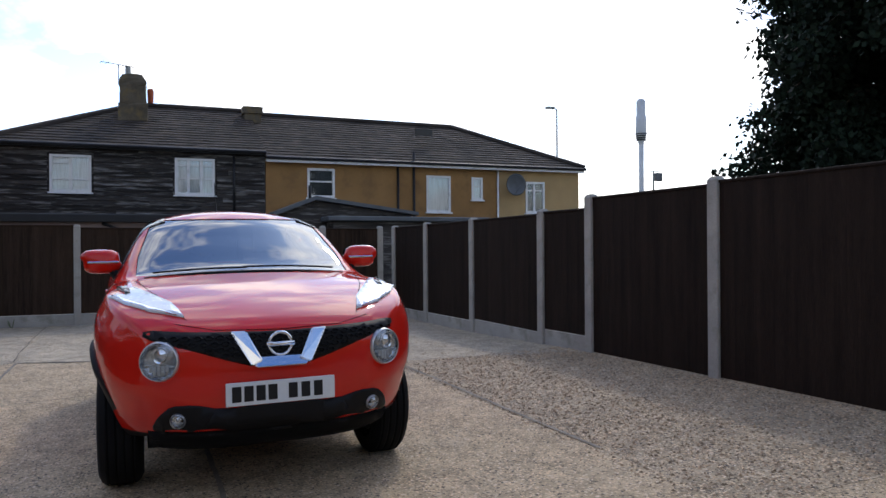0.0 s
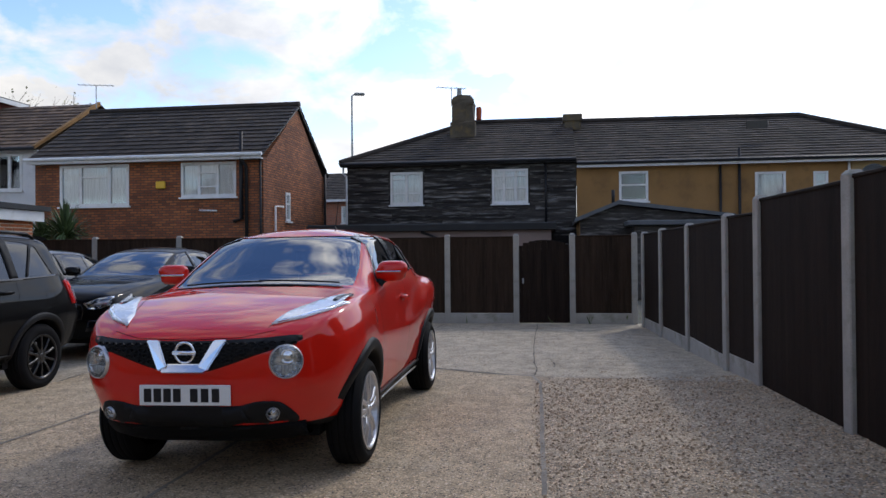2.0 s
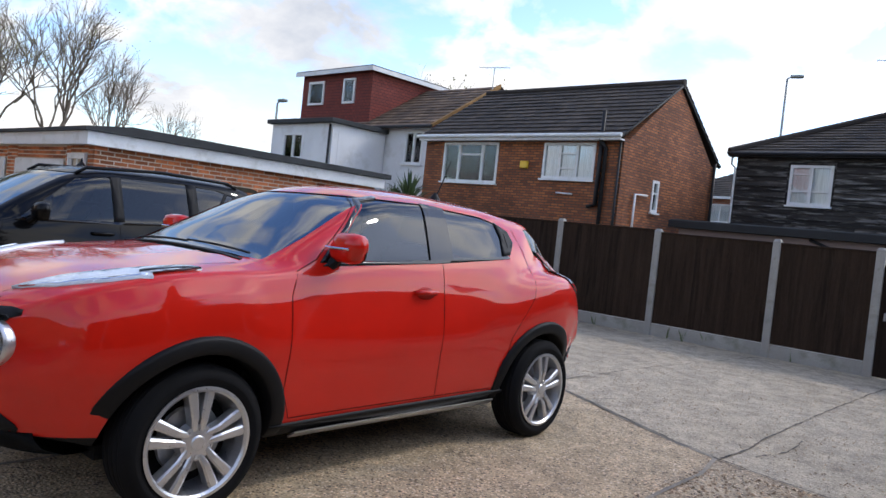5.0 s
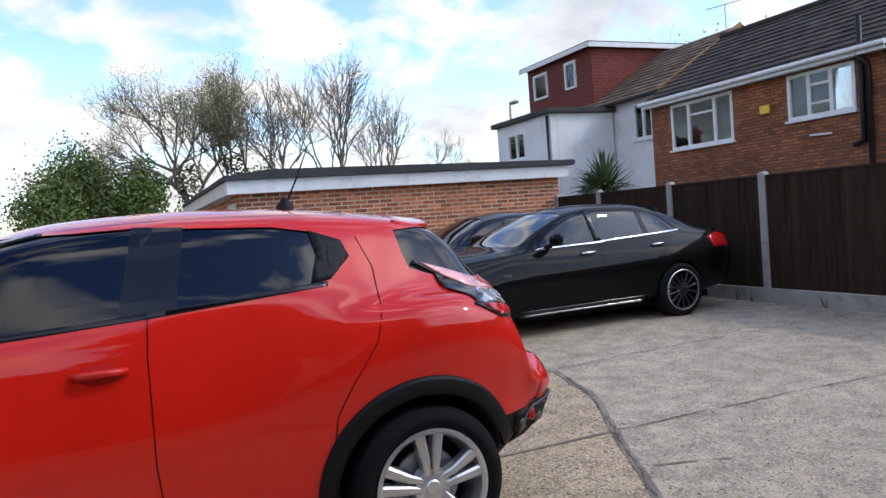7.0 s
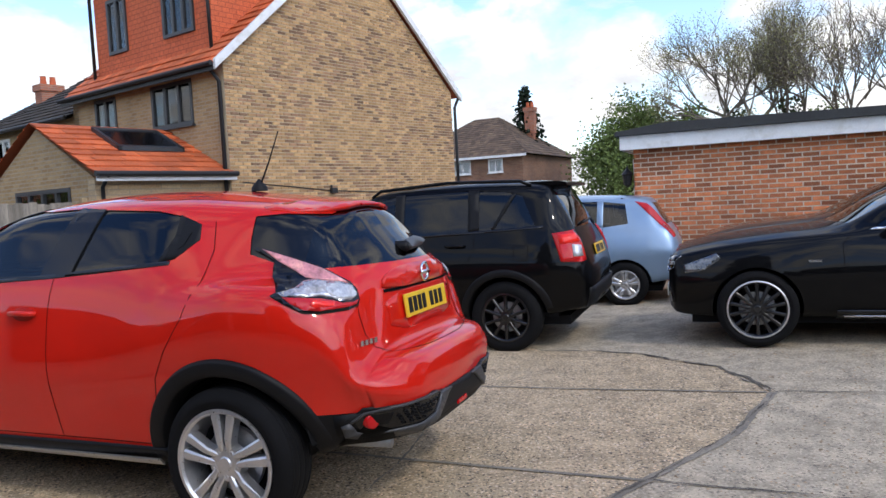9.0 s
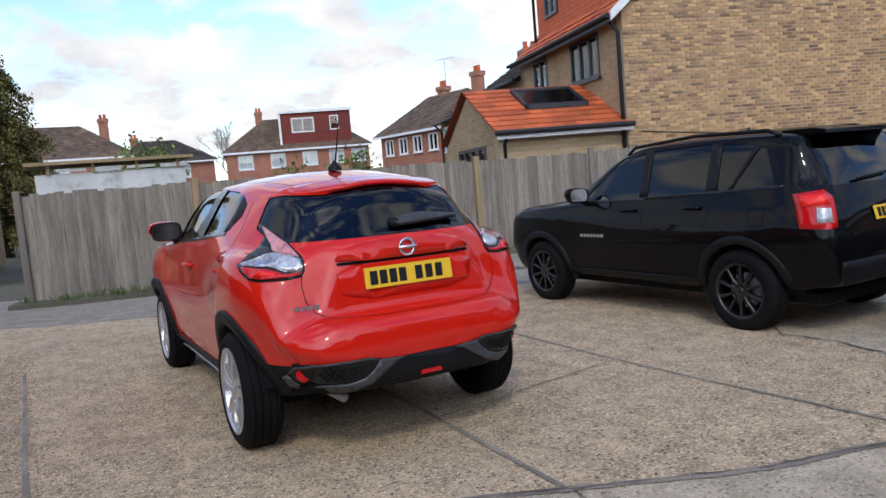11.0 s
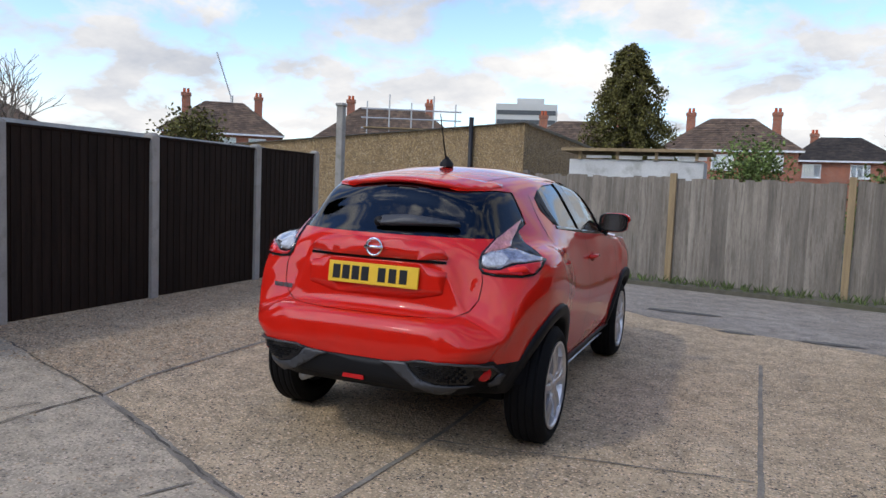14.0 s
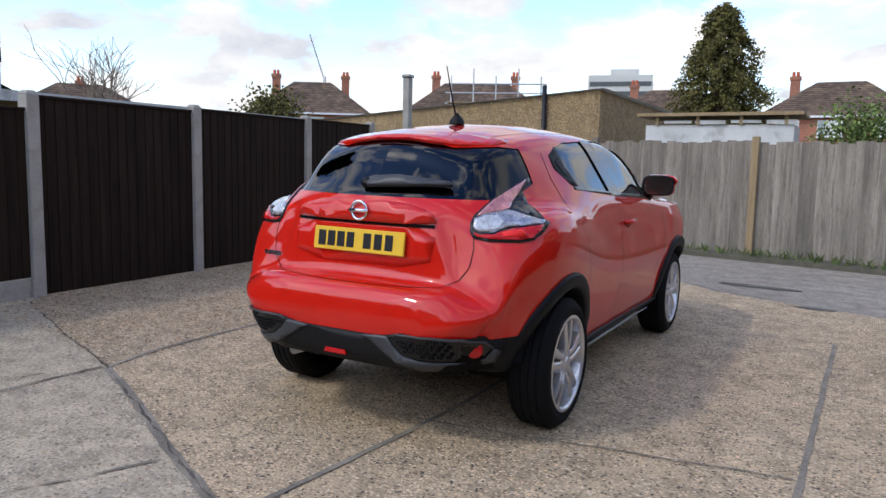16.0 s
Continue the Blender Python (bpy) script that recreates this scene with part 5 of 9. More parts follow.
PI = math.pi
far_house(4.4, -50.5, PI, 9.0, 8, 5.0, 7.6, 3.0, BRICKFAR, TILEBROWN, wins((0.8, 3.4, 6.6), 1.5, 3.6, 4.7), ((1.6, 3.6, 8.4), (7.6, 3.6, 8.4)))
hb = far_house(-8.66, -40.4, PI - 0.25, 12.6, 8, 5.0, 7.6, 3.6, BRICKFAR, TILEBROWN, wins((1.0, 3.8, 6.6, 9.0, 11.0), 1.3, 3.7, 4.75), ((3.2, 4.0, 8.6),), "orange brick houses with a red tile-hung dormer")
hb.matrix_basis = hb.matrix_basis @ Matrix.Diagonal((0.70, 0.70, 0.83, 1.0))
part("dormer", boxes((5.0, 11.2, 0.3, 5.0, 5.05, 7.75)), HUNG, hb, "wide dormer hung with dark red tiles")
part("dormer_fascia", boxes((4.85, 11.35, 0.1, 0.28, 7.66, 7.85), (4.8, 4.98, 0.2, 0.35, 5.05, 7.7)), WHITETRIM, hb)
pdf = lambda u, d, z: (u, 0.27 + d, z)
window(hb, pdf, 5.9, 7.9, 6.2, 7.3, lights=(0.5,), bars=(), sill=False)
window(hb, pdf, 9.3, 10.1, 6.25, 7.35, lights=(), bars=(), sill=False)
fr = far_house(-17.0, -35.8, 1.717, 6.2, 6.0, 4.3, 6.55, 1.2, BRICKFAR, TILEBROWN, wins((0.5, 1.95, 3.4, 4.9), 0.85, 3.1, 4.05), ((2.5, 3.2, 7.4), (5.5, 3.4, 7.8)), "red brick house with brown tiled roof and two chimneys")
aerial(fr, 2.8, 3.2, 6.9, 1.7, 0.4)
far_house(-4.5, -62, PI, 8, 8, 5.0, 7.2, 2.5, BRICKFAR, TILEDARK, wins((1, 4.5), 1.4, 3.6, 4.7), ((2, 4, 7.9),))
far_house(29.2, -43.5, PI + 0.45, 11, 8, 5.0, 7.9, 3.0, BRICKFAR, TILEBROWN, wins((1.0, 4.0, 7.0), 1.4, 3.6, 4.7), ((2.2, 3.6, 8.8), (8.6, 3.6, 8.8)))
far_house(38.5, -37.0, PI + 0.65, 8.5, 8, 5.0, 7.7, 2.8, BRICKFAR, TILEBROWN, wins((1.0, 4.0, 6.2), 1.3, 3.6, 4.7), ((1.4, 3.6, 8.6), (6.9, 3.6, 8.6)))
far_house(15.5, -50.0, PI + 0.15, 9.5, 8, 4.7, 7.4, 3.0, BRICKFAR, TILEBROWN, wins((1.0, 4.0, 7.0), 1.4, 3.4, 4.5), ((1.8, 3.6, 8.2), (7.8, 3.6, 8.2)))
far_house(-37.5, -15.6, 1.487, 8.0, 9.5, 3.9, 6.6, 3.2, BRICKBROWN, TILEBROWN, [(3.2, 4.8, 2.95, 3.72), (5.9, 6.8, 2.95, 3.72)], ((1.2, 4.4, 7.3), (6.6, 5.6, 7.5)), "red brick house with brown hipped roof")
far_house(48.0, -24.0, PI + 1.0, 9, 7, 4.3, 6.6, 3.0, BRICKFAR, TILEBROWN, wins((2, 5), 1.4, 3.0, 4.0), ((4.5, 3.5, 7.2),))
far_house(-15.0, 36.0, 0.0, 9, 8, 4.6, 6.6, 2.5, BRICKFAR, TILEDARK, wins((2, 5), 1.4, 3.2, 4.2))

# scaffold on the far roof
sc = thing("scaffold", "bare steel scaffold with boards round a chimney", "scaffold", Matrix.Translation((22.6, -39.2, 0)) @ Matrix.Rotation(0.42, 4, "Z"))
for k in range(5):
    part("standard", tube(bmesh.new(), [(-k * 1.5, 0, 0), (-k * 1.5, 0, 7.2 + 0.5 * (k % 2))], 0.05, n=6), STEEL, sc)
for z in (5.4, 6.1, 6.7):
    part("ledger", tube(bmesh.new(), [(0.4, -0.05, z), (-6.4, -0.05, z)], 0.05, n=6), STEEL, sc)
part("scaffold_deck", boxes((-6.2, 0.2, -0.6, 0.6, 5.38, 5.45)), YELLOWWOOD, sc)

# tower block far away
tb = thing("tower_block", "pale grey residential tower block far away", "tower block", Matrix.Translation((61, -206, 0)) @ Matrix.Rotation(PI + 0.25, 4, "Z"))
TOWER = plain("tower_concrete", (0.52, 0.52, 0.49), 0.85, 0, 0.06, 0.1, 4, 0.0)
part("body", boxes((-9, 9, 0, 14, 0, 27.6), (-3, 5, 3, 9, 27.6, 29.6)), TOWER, tb)
for k in range(8):
    part("window_band", boxes((-8.6, 8.6, -0.12, 0.0, 5.2 + k * 2.75, 6.5 + k * 2.75), (8.99, 9.1, 0.6, 13.4, 5.2 + k * 2.75, 6.5 + k * 2.75)), DARKROOM, tb)

# pebbledashed garages across the lane
PEB = ground_material("pebbledash", (0.20, 0.13, 0.055), (0.27, 0.18, 0.085), (0.38, 0.27, 0.13), 1.0, (0.15, 0.115, 0.065))
pg = thing("pebbledash_garage", "brown pebbledashed garage block with sloping roof", "garage", Matrix.Translation((3.18, -11.45, -0.29)) @ Matrix.Rotation(radians(-4.5), 4, "Z"))
part("wall", prism(bmesh.new(), [(0, 0.42), (13, 0.42), (13, 2.5), (0, 3.32)], "y", -0.25, 0.0), PEB, pg)
part("side_wall", prism(bmesh.new(), [(-7.0, 0.42), (-0.26, 0.42), (-0.26, 3.30), (-7.0, 3.02)], "x", 0.0, 0.25), PEB, pg)
part("plinth", boxes((-0.02, 13, -0.22, 0.02, -0.1, 0.40)), BRICKRED, pg, "low dark brick plinth")
bm = bmesh.new()
vs = [bm.verts.new(p) for p in ((-0.12, 0.1, 3.34), (13, 0.1, 2.52), (13, -7, 2.2), (-0.12, -7.1, 3.06))]
f = bm.faces.new(vs)
bmesh.ops.solidify(bm, geom=[f], thickness=0.07)
part("roof", bm, CONCRETE, pg, "thin pale roof edge")
pipe(pg, [(1.35, 0.06, 3.45), (1.35, 0.06, 0)], 0.06)
for k in range(9):
    part("brick_pier", boxes((0.4 + k * 1.4, 0.62 + k * 1.4, 0.021, 0.06, -0.1, 0.36)), BRICKRED, pg)


# ---- cars ----
def chaikin(pts, n):
    for _ in range(n):
        out = [pts[0]]
        for a, b in zip(pts, pts[1:]):
            out += [tuple(p * 0.75 + q * 0.25 for p, q in zip(a, b)), tuple(p * 0.25 + q * 0.75 for p, q in zip(a, b))]
        pts = out[:1] + out[1:] + [pts[-1]]
    return pts


def rounded(pts, n=2):
    """A closed polygon with its corners cut round."""
    for _ in range(n):
        out = []
        for a, b in zip(pts, pts[1:] + pts[:1]):
            out += [(a[0] * 0.8 + b[0] * 0.2, a[1] * 0.8 + b[1] * 0.2), (a[0] * 0.2 + b[0] * 0.8, a[1] * 0.2 + b[1] * 0.8)]
        pts = out
    return pts


def smooth_rows(rows, per=6):
    """Monotone cubic curves through the stations."""
    rows = np.array(rows, float)
    n = len(rows)
    d = np.diff(rows, axis=0)
    m = np.zeros_like(rows)
    m[1:-1] = np.where(d[:-1] * d[1:] > 0, 2 * d[:-1] * d[1:] / np.where(d[:-1] + d[1:] == 0, 1, d[:-1] + d[1:]), 0)
    m[0], m[-1] = d[0], d[-1]
    out = []
    for i in range(n - 1):
        for k in range(per):
            t = k / per
            out.append((2 * t**3 - 3 * t**2 + 1) * rows[i] + (t**3 - 2 * t**2 + t) * m[i] + (-2 * t**3 + 3 * t**2) * rows[i + 1] + (t**3 - t**2) * m[i + 1])
    out.append(rows[-1])
    return out


def loft_body(stations):
    """The closed shell: cross-sections along y, mirrored in x."""
    bm = bmesh.new()
    rings = []
    for y, zb, ws, wm, zm, wb, zbt, wr, zr, zt, *more in smooth_rows(stations):
        swell = more[0] if more else 0.0
        def mid(p, q, t):
            return (p[0] + (q[0] - p[0]) * t, p[1] + (q[1] - p[1]) * t)
        sill, wide, belt, edge, top = (ws, zb + 0.07), (wm, zm), (wb, zbt), (wr, zr), (0.0, zt)
        crown = (wr * 0.5, zt - (zt - zr) * 0.22)
        half = [(0.0, zb), (ws * 0.9, zb), sill, mid(sill, wide, 0.6), wide, (wm + (wb - wm) * 0.45 + swell, zm + (zbt - zm) * 0.55 + swell * 0.5), mid(belt, wide, 0.14), mid(belt, edge, 0.10), mid(belt, edge, 0.45), mid(edge, belt, 0.12), mid(edge, crown, 0.16), crown, (wr * 0.25, zt - (zt - zr) * 0.05), top]
        half = chaikin(half, 2)
        full = half + [(-x, z) for x, z in half[-2:0:-1]]
        rings.append([bm.verts.new((x, y, z)) for x, z in full])
    n = len(rings[0])
    for a, b in zip(rings, rings[1:]):
        for k in range(n):
            bm.faces.new((a[k], a[(k + 1) % n], b[(k + 1) % n], b[k]))
    bm.faces.new(rings[0])
    bm.faces.new(rings[-1])
    bmesh.ops.recalc_face_normals(bm, faces=bm.faces[:])
    return bm


def carve(bm, poly, axis, side, keep=None, zone=None):
    """Cut the shell along a convex polygon seen along an axis; the faces inside it leave as a bmesh of their own.
    side: +1 or -1, which side of the car the cut is on (for x), or front -1 and rear +1 (for y)."""
    ia, ib = {"x": (1, 2), "y": (0, 2)}[axis]
    ic = "xyz".index(axis)
    area = sum(p[0] * q[1] - q[0] * p[1] for p, q in zip(poly, poly[1:] + poly[:1]))
    if area < 0:
        poly = poly[::-1]
    lo = [min(p[i] for p in poly) - 0.12 for i in (0, 1)]
    hi = [max(p[i] for p in poly) + 0.12 for i in (0, 1)]

    def near(f):
        c = f.calc_center_median()
        if c[ic] * side < 0 or not (lo[0] < c[ia] < hi[0] and lo[1] < c[ib] < hi[1]):
            return False
        return zone(c, f) if zone else True
    for p, q in zip(poly, poly[1:] + poly[:1]):
        no = Vector((0, 0, 0))
        no[ia], no[ib] = q[1] - p[1], p[0] - q[0]
        if no.length < 1e-6:
            continue
        co = Vector((0, 0, 0))
        co[ia], co[ib] = p
        fs = [f for f in bm.faces if near(f)]
        geom = list({v for f in fs for v in f.verts} | {e for f in fs for e in f.edges}) + fs
        bmesh.ops.bisect_plane(bm, geom=geom, plane_co=co, plane_no=no, dist=1e-5)

    def inside(c):
        return all((q[0] - p[0]) * (c[ib] - p[1]) - (q[1] - p[1]) * (c[ia] - p[0]) > -1e-6 for p, q in zip(poly, poly[1:] + poly[:1]))
    gone = [f for f in bm.faces if near(f) and inside(f.calc_center_median())]
    out = bmesh.new()
    made = {}
    for f in gone:
        vs = []
        for v in f.verts:
            if v not in made:
                made[v] = out.verts.new(v.co)
            vs.append(made[v])
        out.faces.new(vs)
    bmesh.ops.delete(bm, geom=gone, context="FACES")
    return out


def sink(bm, d):
    """Move a skin along its own normals."""
    bm.normal_update()
    for v in bm.verts:
        v.co += v.normal * d
    return bm


class Skin:
    """Rays against a shell, to lay parts onto it."""

    def __init__(self, bm):
        from mathutils.bvhtree import BVHTree
        self.tree = BVHTree.FromBMesh(bm)

    def at(self, a, b, way):
        """The place and normal that is met from outside, looking along 'way': +x, -x, +y (from the rear), -y (from the front), +z (from above), +d and -d (from the rear corners)."""
        sgn = 1 if way[0] == "+" else -1
        k = 0.70710678
        o = {"x": (sgn * 5, a, b), "y": (a, sgn * 6, b), "z": (a, b, sgn * 5), "d": (sgn * k * (5 - a), k * (5 + a), b)}[way[1]]
        d = {"x": (-sgn, 0, 0), "y": (0, -sgn, 0), "z": (0, 0, -sgn), "d": (-sgn * k, -k, 0)}[way[1]]
        p, n, _, _ = self.tree.ray_cast(Vector(o), Vector(d))
        if p is None:
            q = {"x": (sgn * 0.8, a, b), "y": (a, sgn * 2, b), "z": (a, b, sgn * 1), "d": (sgn * k * (1.4 - a), k * (1.4 + a), b)}[way[1]]
            p, n, _, _ = self.tree.find_nearest(Vector(q))
        if n.dot(Vector(d)) > 0:
            n = -n
        return p, n


def drape(skin, poly, way, proud=0.004, depth=0.02, step=0.05):
    """A plate of the polygon's outline laid on the shell, standing proud of it."""
    bm = bmesh.new()
    bm.faces.new([bm.verts.new((p[0], p[1], 0)) for p in poly])
    bmesh.ops.triangulate(bm, faces=bm.faces[:])
    for ax in (0, 1):
        lo, hi = min(p[ax] for p in poly), max(p[ax] for p in poly)
        k = lo + step
        while k < hi - 1e-4:
            no = (1, 0, 0) if ax == 0 else (0, 1, 0)
            bmesh.ops.bisect_plane(bm, geom=bm.verts[:] + bm.edges[:] + bm.faces[:], plane_co=Vector(no) * k, plane_no=no)
            k += step
    nor = {}
    for v in bm.verts:
        p, n = skin.at(v.co.x, v.co.y, way)
        v.co, nor[v] = p + n * proud, n
    base = bm.faces[:]
    keep = list(bm.verts)
    r = bmesh.ops.extrude_face_region(bm, geom=base)
    top = [g for g in r["geom"] if isinstance(g, bmesh.types.BMVert)]
    for v in keep:
        v.co -= nor[v] * depth
    bmesh.ops.recalc_face_normals(bm, faces=bm.faces[:])
    return bm


def seam(skin, pts, way, w=0.0042, proud=0.0012):
    """A dark panel gap along a line on the shell."""
    fine = []
    for (a0, b0), (a1, b1) in zip(pts, pts[1:]):
        n = max(1, int(math.hypot(a1 - a0, b1 - b0) / 0.04))
        fine += [(a0 + (a1 - a0) * i / n, b0 + (b1 - b0) * i / n) for i in range(n)]
    fine.append(pts[-1])
    bm = bmesh.new()
    prev = None
    for i, (a, b) in enumerate(fine):
        p, n = skin.at(a, b, way)
        q0, _ = skin.at(*fine[max(0, i - 1)], way)
        q1, _ = skin.at(*fine[min(len(fine) - 1, i + 1)], way)
        side = n.cross(q1 - q0)
        if side.length < 1e-6:
            continue
        side = side.normalized() * w / 2
        row = (bm.verts.new(p + side + n * proud), bm.verts.new(p - side + n * proud))
        if prev:
            bm.faces.new((prev[0], row[0], row[1], prev[1]))
        prev = row
    return bm


def arch_flare(skin, cy, cz, r0, r1, way, proud, a0=-14, a1=194, lip=0.02):
    """A wheel arch lip: a swollen band round the wheel opening."""
    sgn = 1 if way[0] == "+" else -1
    bm = bmesh.new()
    rows = []
    for k in range(41):
        a = radians(a0 + (a1 - a0) * k / 40)
        row = []
        edge, n = skin.at(cy + math.cos(a) * r1, max(0.2, cz + math.sin(a) * r1), way)
        for t, h in ((1.0, 0.0), (0.93, 0.7), (0.78, 1.0), (0.3, 0.95), (0.06, 0.75), (0.0, 0.3), (0.0, -4.0)):
            r = r0 + (r1 - r0) * t
            y, z = cy + math.cos(a) * r, cz + math.sin(a) * r
            p, _ = skin.at(y, max(0.2, z), way)
            x = max(abs(p.x), abs(edge.x) - 0.01) * sgn
            ease = min(1.0, k / 7, (40 - k) / 7)
            row.append(bm.verts.new((x + sgn * proud * (h if h < 0 else h * ease), y, z)))
        rows.append(row)
    for p, q in zip(rows, rows[1:]):
        for i in range(len(p) - 1):
            bm.faces.new((p[i], q[i], q[i + 1], p[i + 1]))
    bmesh.ops.recalc_face_normals(bm, faces=bm.faces[:])
    return bm


def wheel_parts(parent, cx, cy, cz, side, tr, rr, width, spokes, tyre, alloy, style):
    """Tyre, rim with spokes, disc and cap. side +1: the face looks to +x."""
    w = thing("wheel", "", "")
    w.parent = parent
    w.matrix_basis = Matrix.Translation((cx, cy, cz)) @ (Matrix() if side > 0 else Matrix.Rotation(math.pi, 4, "Z"))
    h = width / 2
    prof = [(rr * 0.96, -h + 0.01), (rr + 0.02, -h), (tr - 0.05, -h - 0.006), (tr - 0.02, -h + 0.01), (tr - 0.004, -h + 0.03)]
    for k in range(4):
        c = -h + 0.045 + k * (width - 0.09) / 3
        prof += [(tr, c - 0.012), (tr, c - 0.004), (tr - 0.009, c - 0.003), (tr - 0.009, c + 0.003), (tr, c + 0.004), (tr, c + 0.012)]
    prof += [(tr - 0.004, h - 0.03), (tr - 0.02, h - 0.01), (tr - 0.05, h + 0.006), (rr + 0.03, h + 0.004), (rr + 0.008, h - 0.004), (rr * 0.96, h - 0.012)]
    part("tyre", lathe(bmesh.new(), prof, "x", 56), tyre, w, "", True)
    bm = lathe(bmesh.new(), [(rr, h - 0.006), (rr + 0.002, h + 0.002), (rr - 0.012, h + 0.004), (rr - 0.022, h - 0.006), (rr - 0.032, h - 0.05), (rr - 0.05, -h + 0.03)], "x", 56)
    f = h - 0.012
    for k in range(spokes):
        a = 2 * math.pi * k / spokes + math.pi / 2
        arms = (-1, 1) if style == "twin" else (0,)
        for s in arms:
            a0 = a + s * 0.34
            rs = [(0.055, a0 if style == "twin" else a, f - 0.006), (rr * 0.45, a + s * (0.20 if style == "twin" else 0), f + 0.004), (rr - 0.016, a + s * (0.185 if style == "twin" else 0), f - 0.002)]
            wd = (0.014, 0.0175, 0.0235) if style == "twin" else (0.016, 0.012, 0.016)
            prev = None
            for (r, an, x), wi in zip(rs, wd):
                c, sn = math.cos(an), math.sin(an)
                ring = []
                for dx, dw in ((0.0, -wi), (0.006, -wi * 0.55), (0.006, wi * 0.55), (0.0, wi), (-0.045, wi * 1.1), (-0.045, -wi * 1.1)):
                    ring.append(bm.verts.new((x + dx, c * r - sn * dw, sn * r + c * dw)))
                if prev:
                    for i in range(6):
                        bm.faces.new((prev[i], prev[(i + 1) % 6], ring[(i + 1) % 6], ring[i]))
                else:
                    bm.faces.new(ring)
                prev = ring
            bm.faces.new(prev)
    lathe(bm, [(0.0, f + 0.008), (0.028, f + 0.008), (0.034, f + 0.002), (0.078, f - 0.004), (0.085, f - 0.05)], "x", 28)
    for k in range(5):
        a = 2 * math.pi * k / 5 + math.pi / 2 + math.pi / 5
        lathe(bm, [(0.010, f + 0.002), (0.010, f - 0.012), (0.0, f - 0.012)], "x", 8, (0, math.cos(a) * 0.057, math.sin(a) * 0.057))
    bmesh.ops.recalc_face_normals(bm, faces=bm.faces[:])
    rim = part("rim", bm, alloy, w)
    part("brake_disc", lathe(bmesh.new(), [(0.0, f - 0.07), (0.145, f - 0.07), (0.15, f - 0.085), (0.0, f - 0.085)], "x", 32), STEEL, w)
    part("drum", lathe(bmesh.new(), [(0.0, f - 0.11), (rr - 0.04, f - 0.11), (rr - 0.04, -h + 0.02)], "x", 24), RUBBER, w)
    if style == "edged":
        part("rim_edge", lathe(bmesh.new(), [(rr + 0.003, h + 0.003), (rr - 0.004, h + 0.0065), (rr - 0.011, h + 0.0055), (rr - 0.012, h + 0.002)], "x", 56), SILVER, w, "bright machined rim edge")
    return w


def bars_plate(parent, x, y, z, w, h, way, material, label, lean=0.0):
    """A registration plate; its writing is left as dark bars."""
    sg = -1 if way == "-y" else 1
    holder = thing("number_plate", "", "")
    holder.parent = parent
    holder.matrix_basis = Matrix.Translation((x, y, z)) @ Matrix.Rotation(lean, 4, "X")
    tagged(holder, label)
    part("plate", boxes((-w / 2, w / 2, -0.006, 0.006, -h / 2, h / 2), bevel=0.003), material, holder)
    cw = w * 0.083
    xs = [(-0.405 + k * 0.108) * w for k in range(4)] + [(0.105 + k * 0.118) * w for k in range(3)]
    if sg > 0:
        xs = [-v for v in xs]
    for v in xs:
        y0, y1 = (-0.0085, -0.0061) if sg < 0 else (0.0061, 0.0085)
        part("bar", boxes((v - cw / 2, v + cw / 2, y0, y1, -h * 0.33, h * 0.33), bevel=0.0008), BARBLACK, holder)
    return holder


def seat(parent, x, y, z):
    bm = boxes((x - 0.25, x + 0.25, y - 0.28, y + 0.22, z, z + 0.16), bevel=0.05)
    part("seat", bm, TRIM, parent)
    bm = bmesh.new()
    prism(bm, [(y + 0.12, z + 0.12), (y + 0.26, z + 0.10), (y + 0.44, z + 0.68), (y + 0.32, z + 0.70)], "x", x - 0.23, x + 0.23)
    bmesh.ops.bevel(bm, geom=bm.edges[:], offset=0.03, segments=2, affect="EDGES")
    prism(bm, [(y + 0.35, z + 0.73), (y + 0.44, z + 0.72), (y + 0.47, z + 0.90), (y + 0.40, z + 0.92)], "x", x - 0.13, x + 0.13)
    part("seat_back", bm, TRIM, parent)


def cabin(parent, ydash, zdash, ws, yrear, seats):
    bm = bmesh.new()
    prism(bm, [(ydash - 0.35, zdash - 0.03), (ydash, zdash), (ydash + 0.08, zdash - 0.12), (ydash + 0.02, zdash - 0.45), (ydash - 0.35, zdash - 0.45)], "x", -ws, ws)
    part("dashboard", bm, TRIM, parent)
    bm = bmesh.new()
    ring = [(-0.36 + math.cos(a) * 0.18, ydash + 0.22 + math.sin(a) * 0.07, zdash - 0.02 + math.sin(a) * 0.165) for a in np.linspace(0, 2 * math.pi, 21)]
    part("steering_wheel", tube(bm, ring, 0.016, n=6, caps=False), TRIM, parent)
    for x, y, z in seats:
        seat(parent, x, y, z)
    part("floor_pan", boxes((-ws - 0.02, ws + 0.02, ydash - 0.2, yrear, 0.32, 0.36)), TRIM, parent)


def squared(v):
    """Pushes a round rim towards a rounded oblong."""
    r = math.hypot(v.co.x, v.co.z)
    if r < 1e-6:
        return
    c, s = abs(v.co.x / r), abs(v.co.z / r)
    k = (c ** 4 + s ** 4) ** -0.25
    v.co.x, v.co.z = v.co.x * k, v.co.z * k


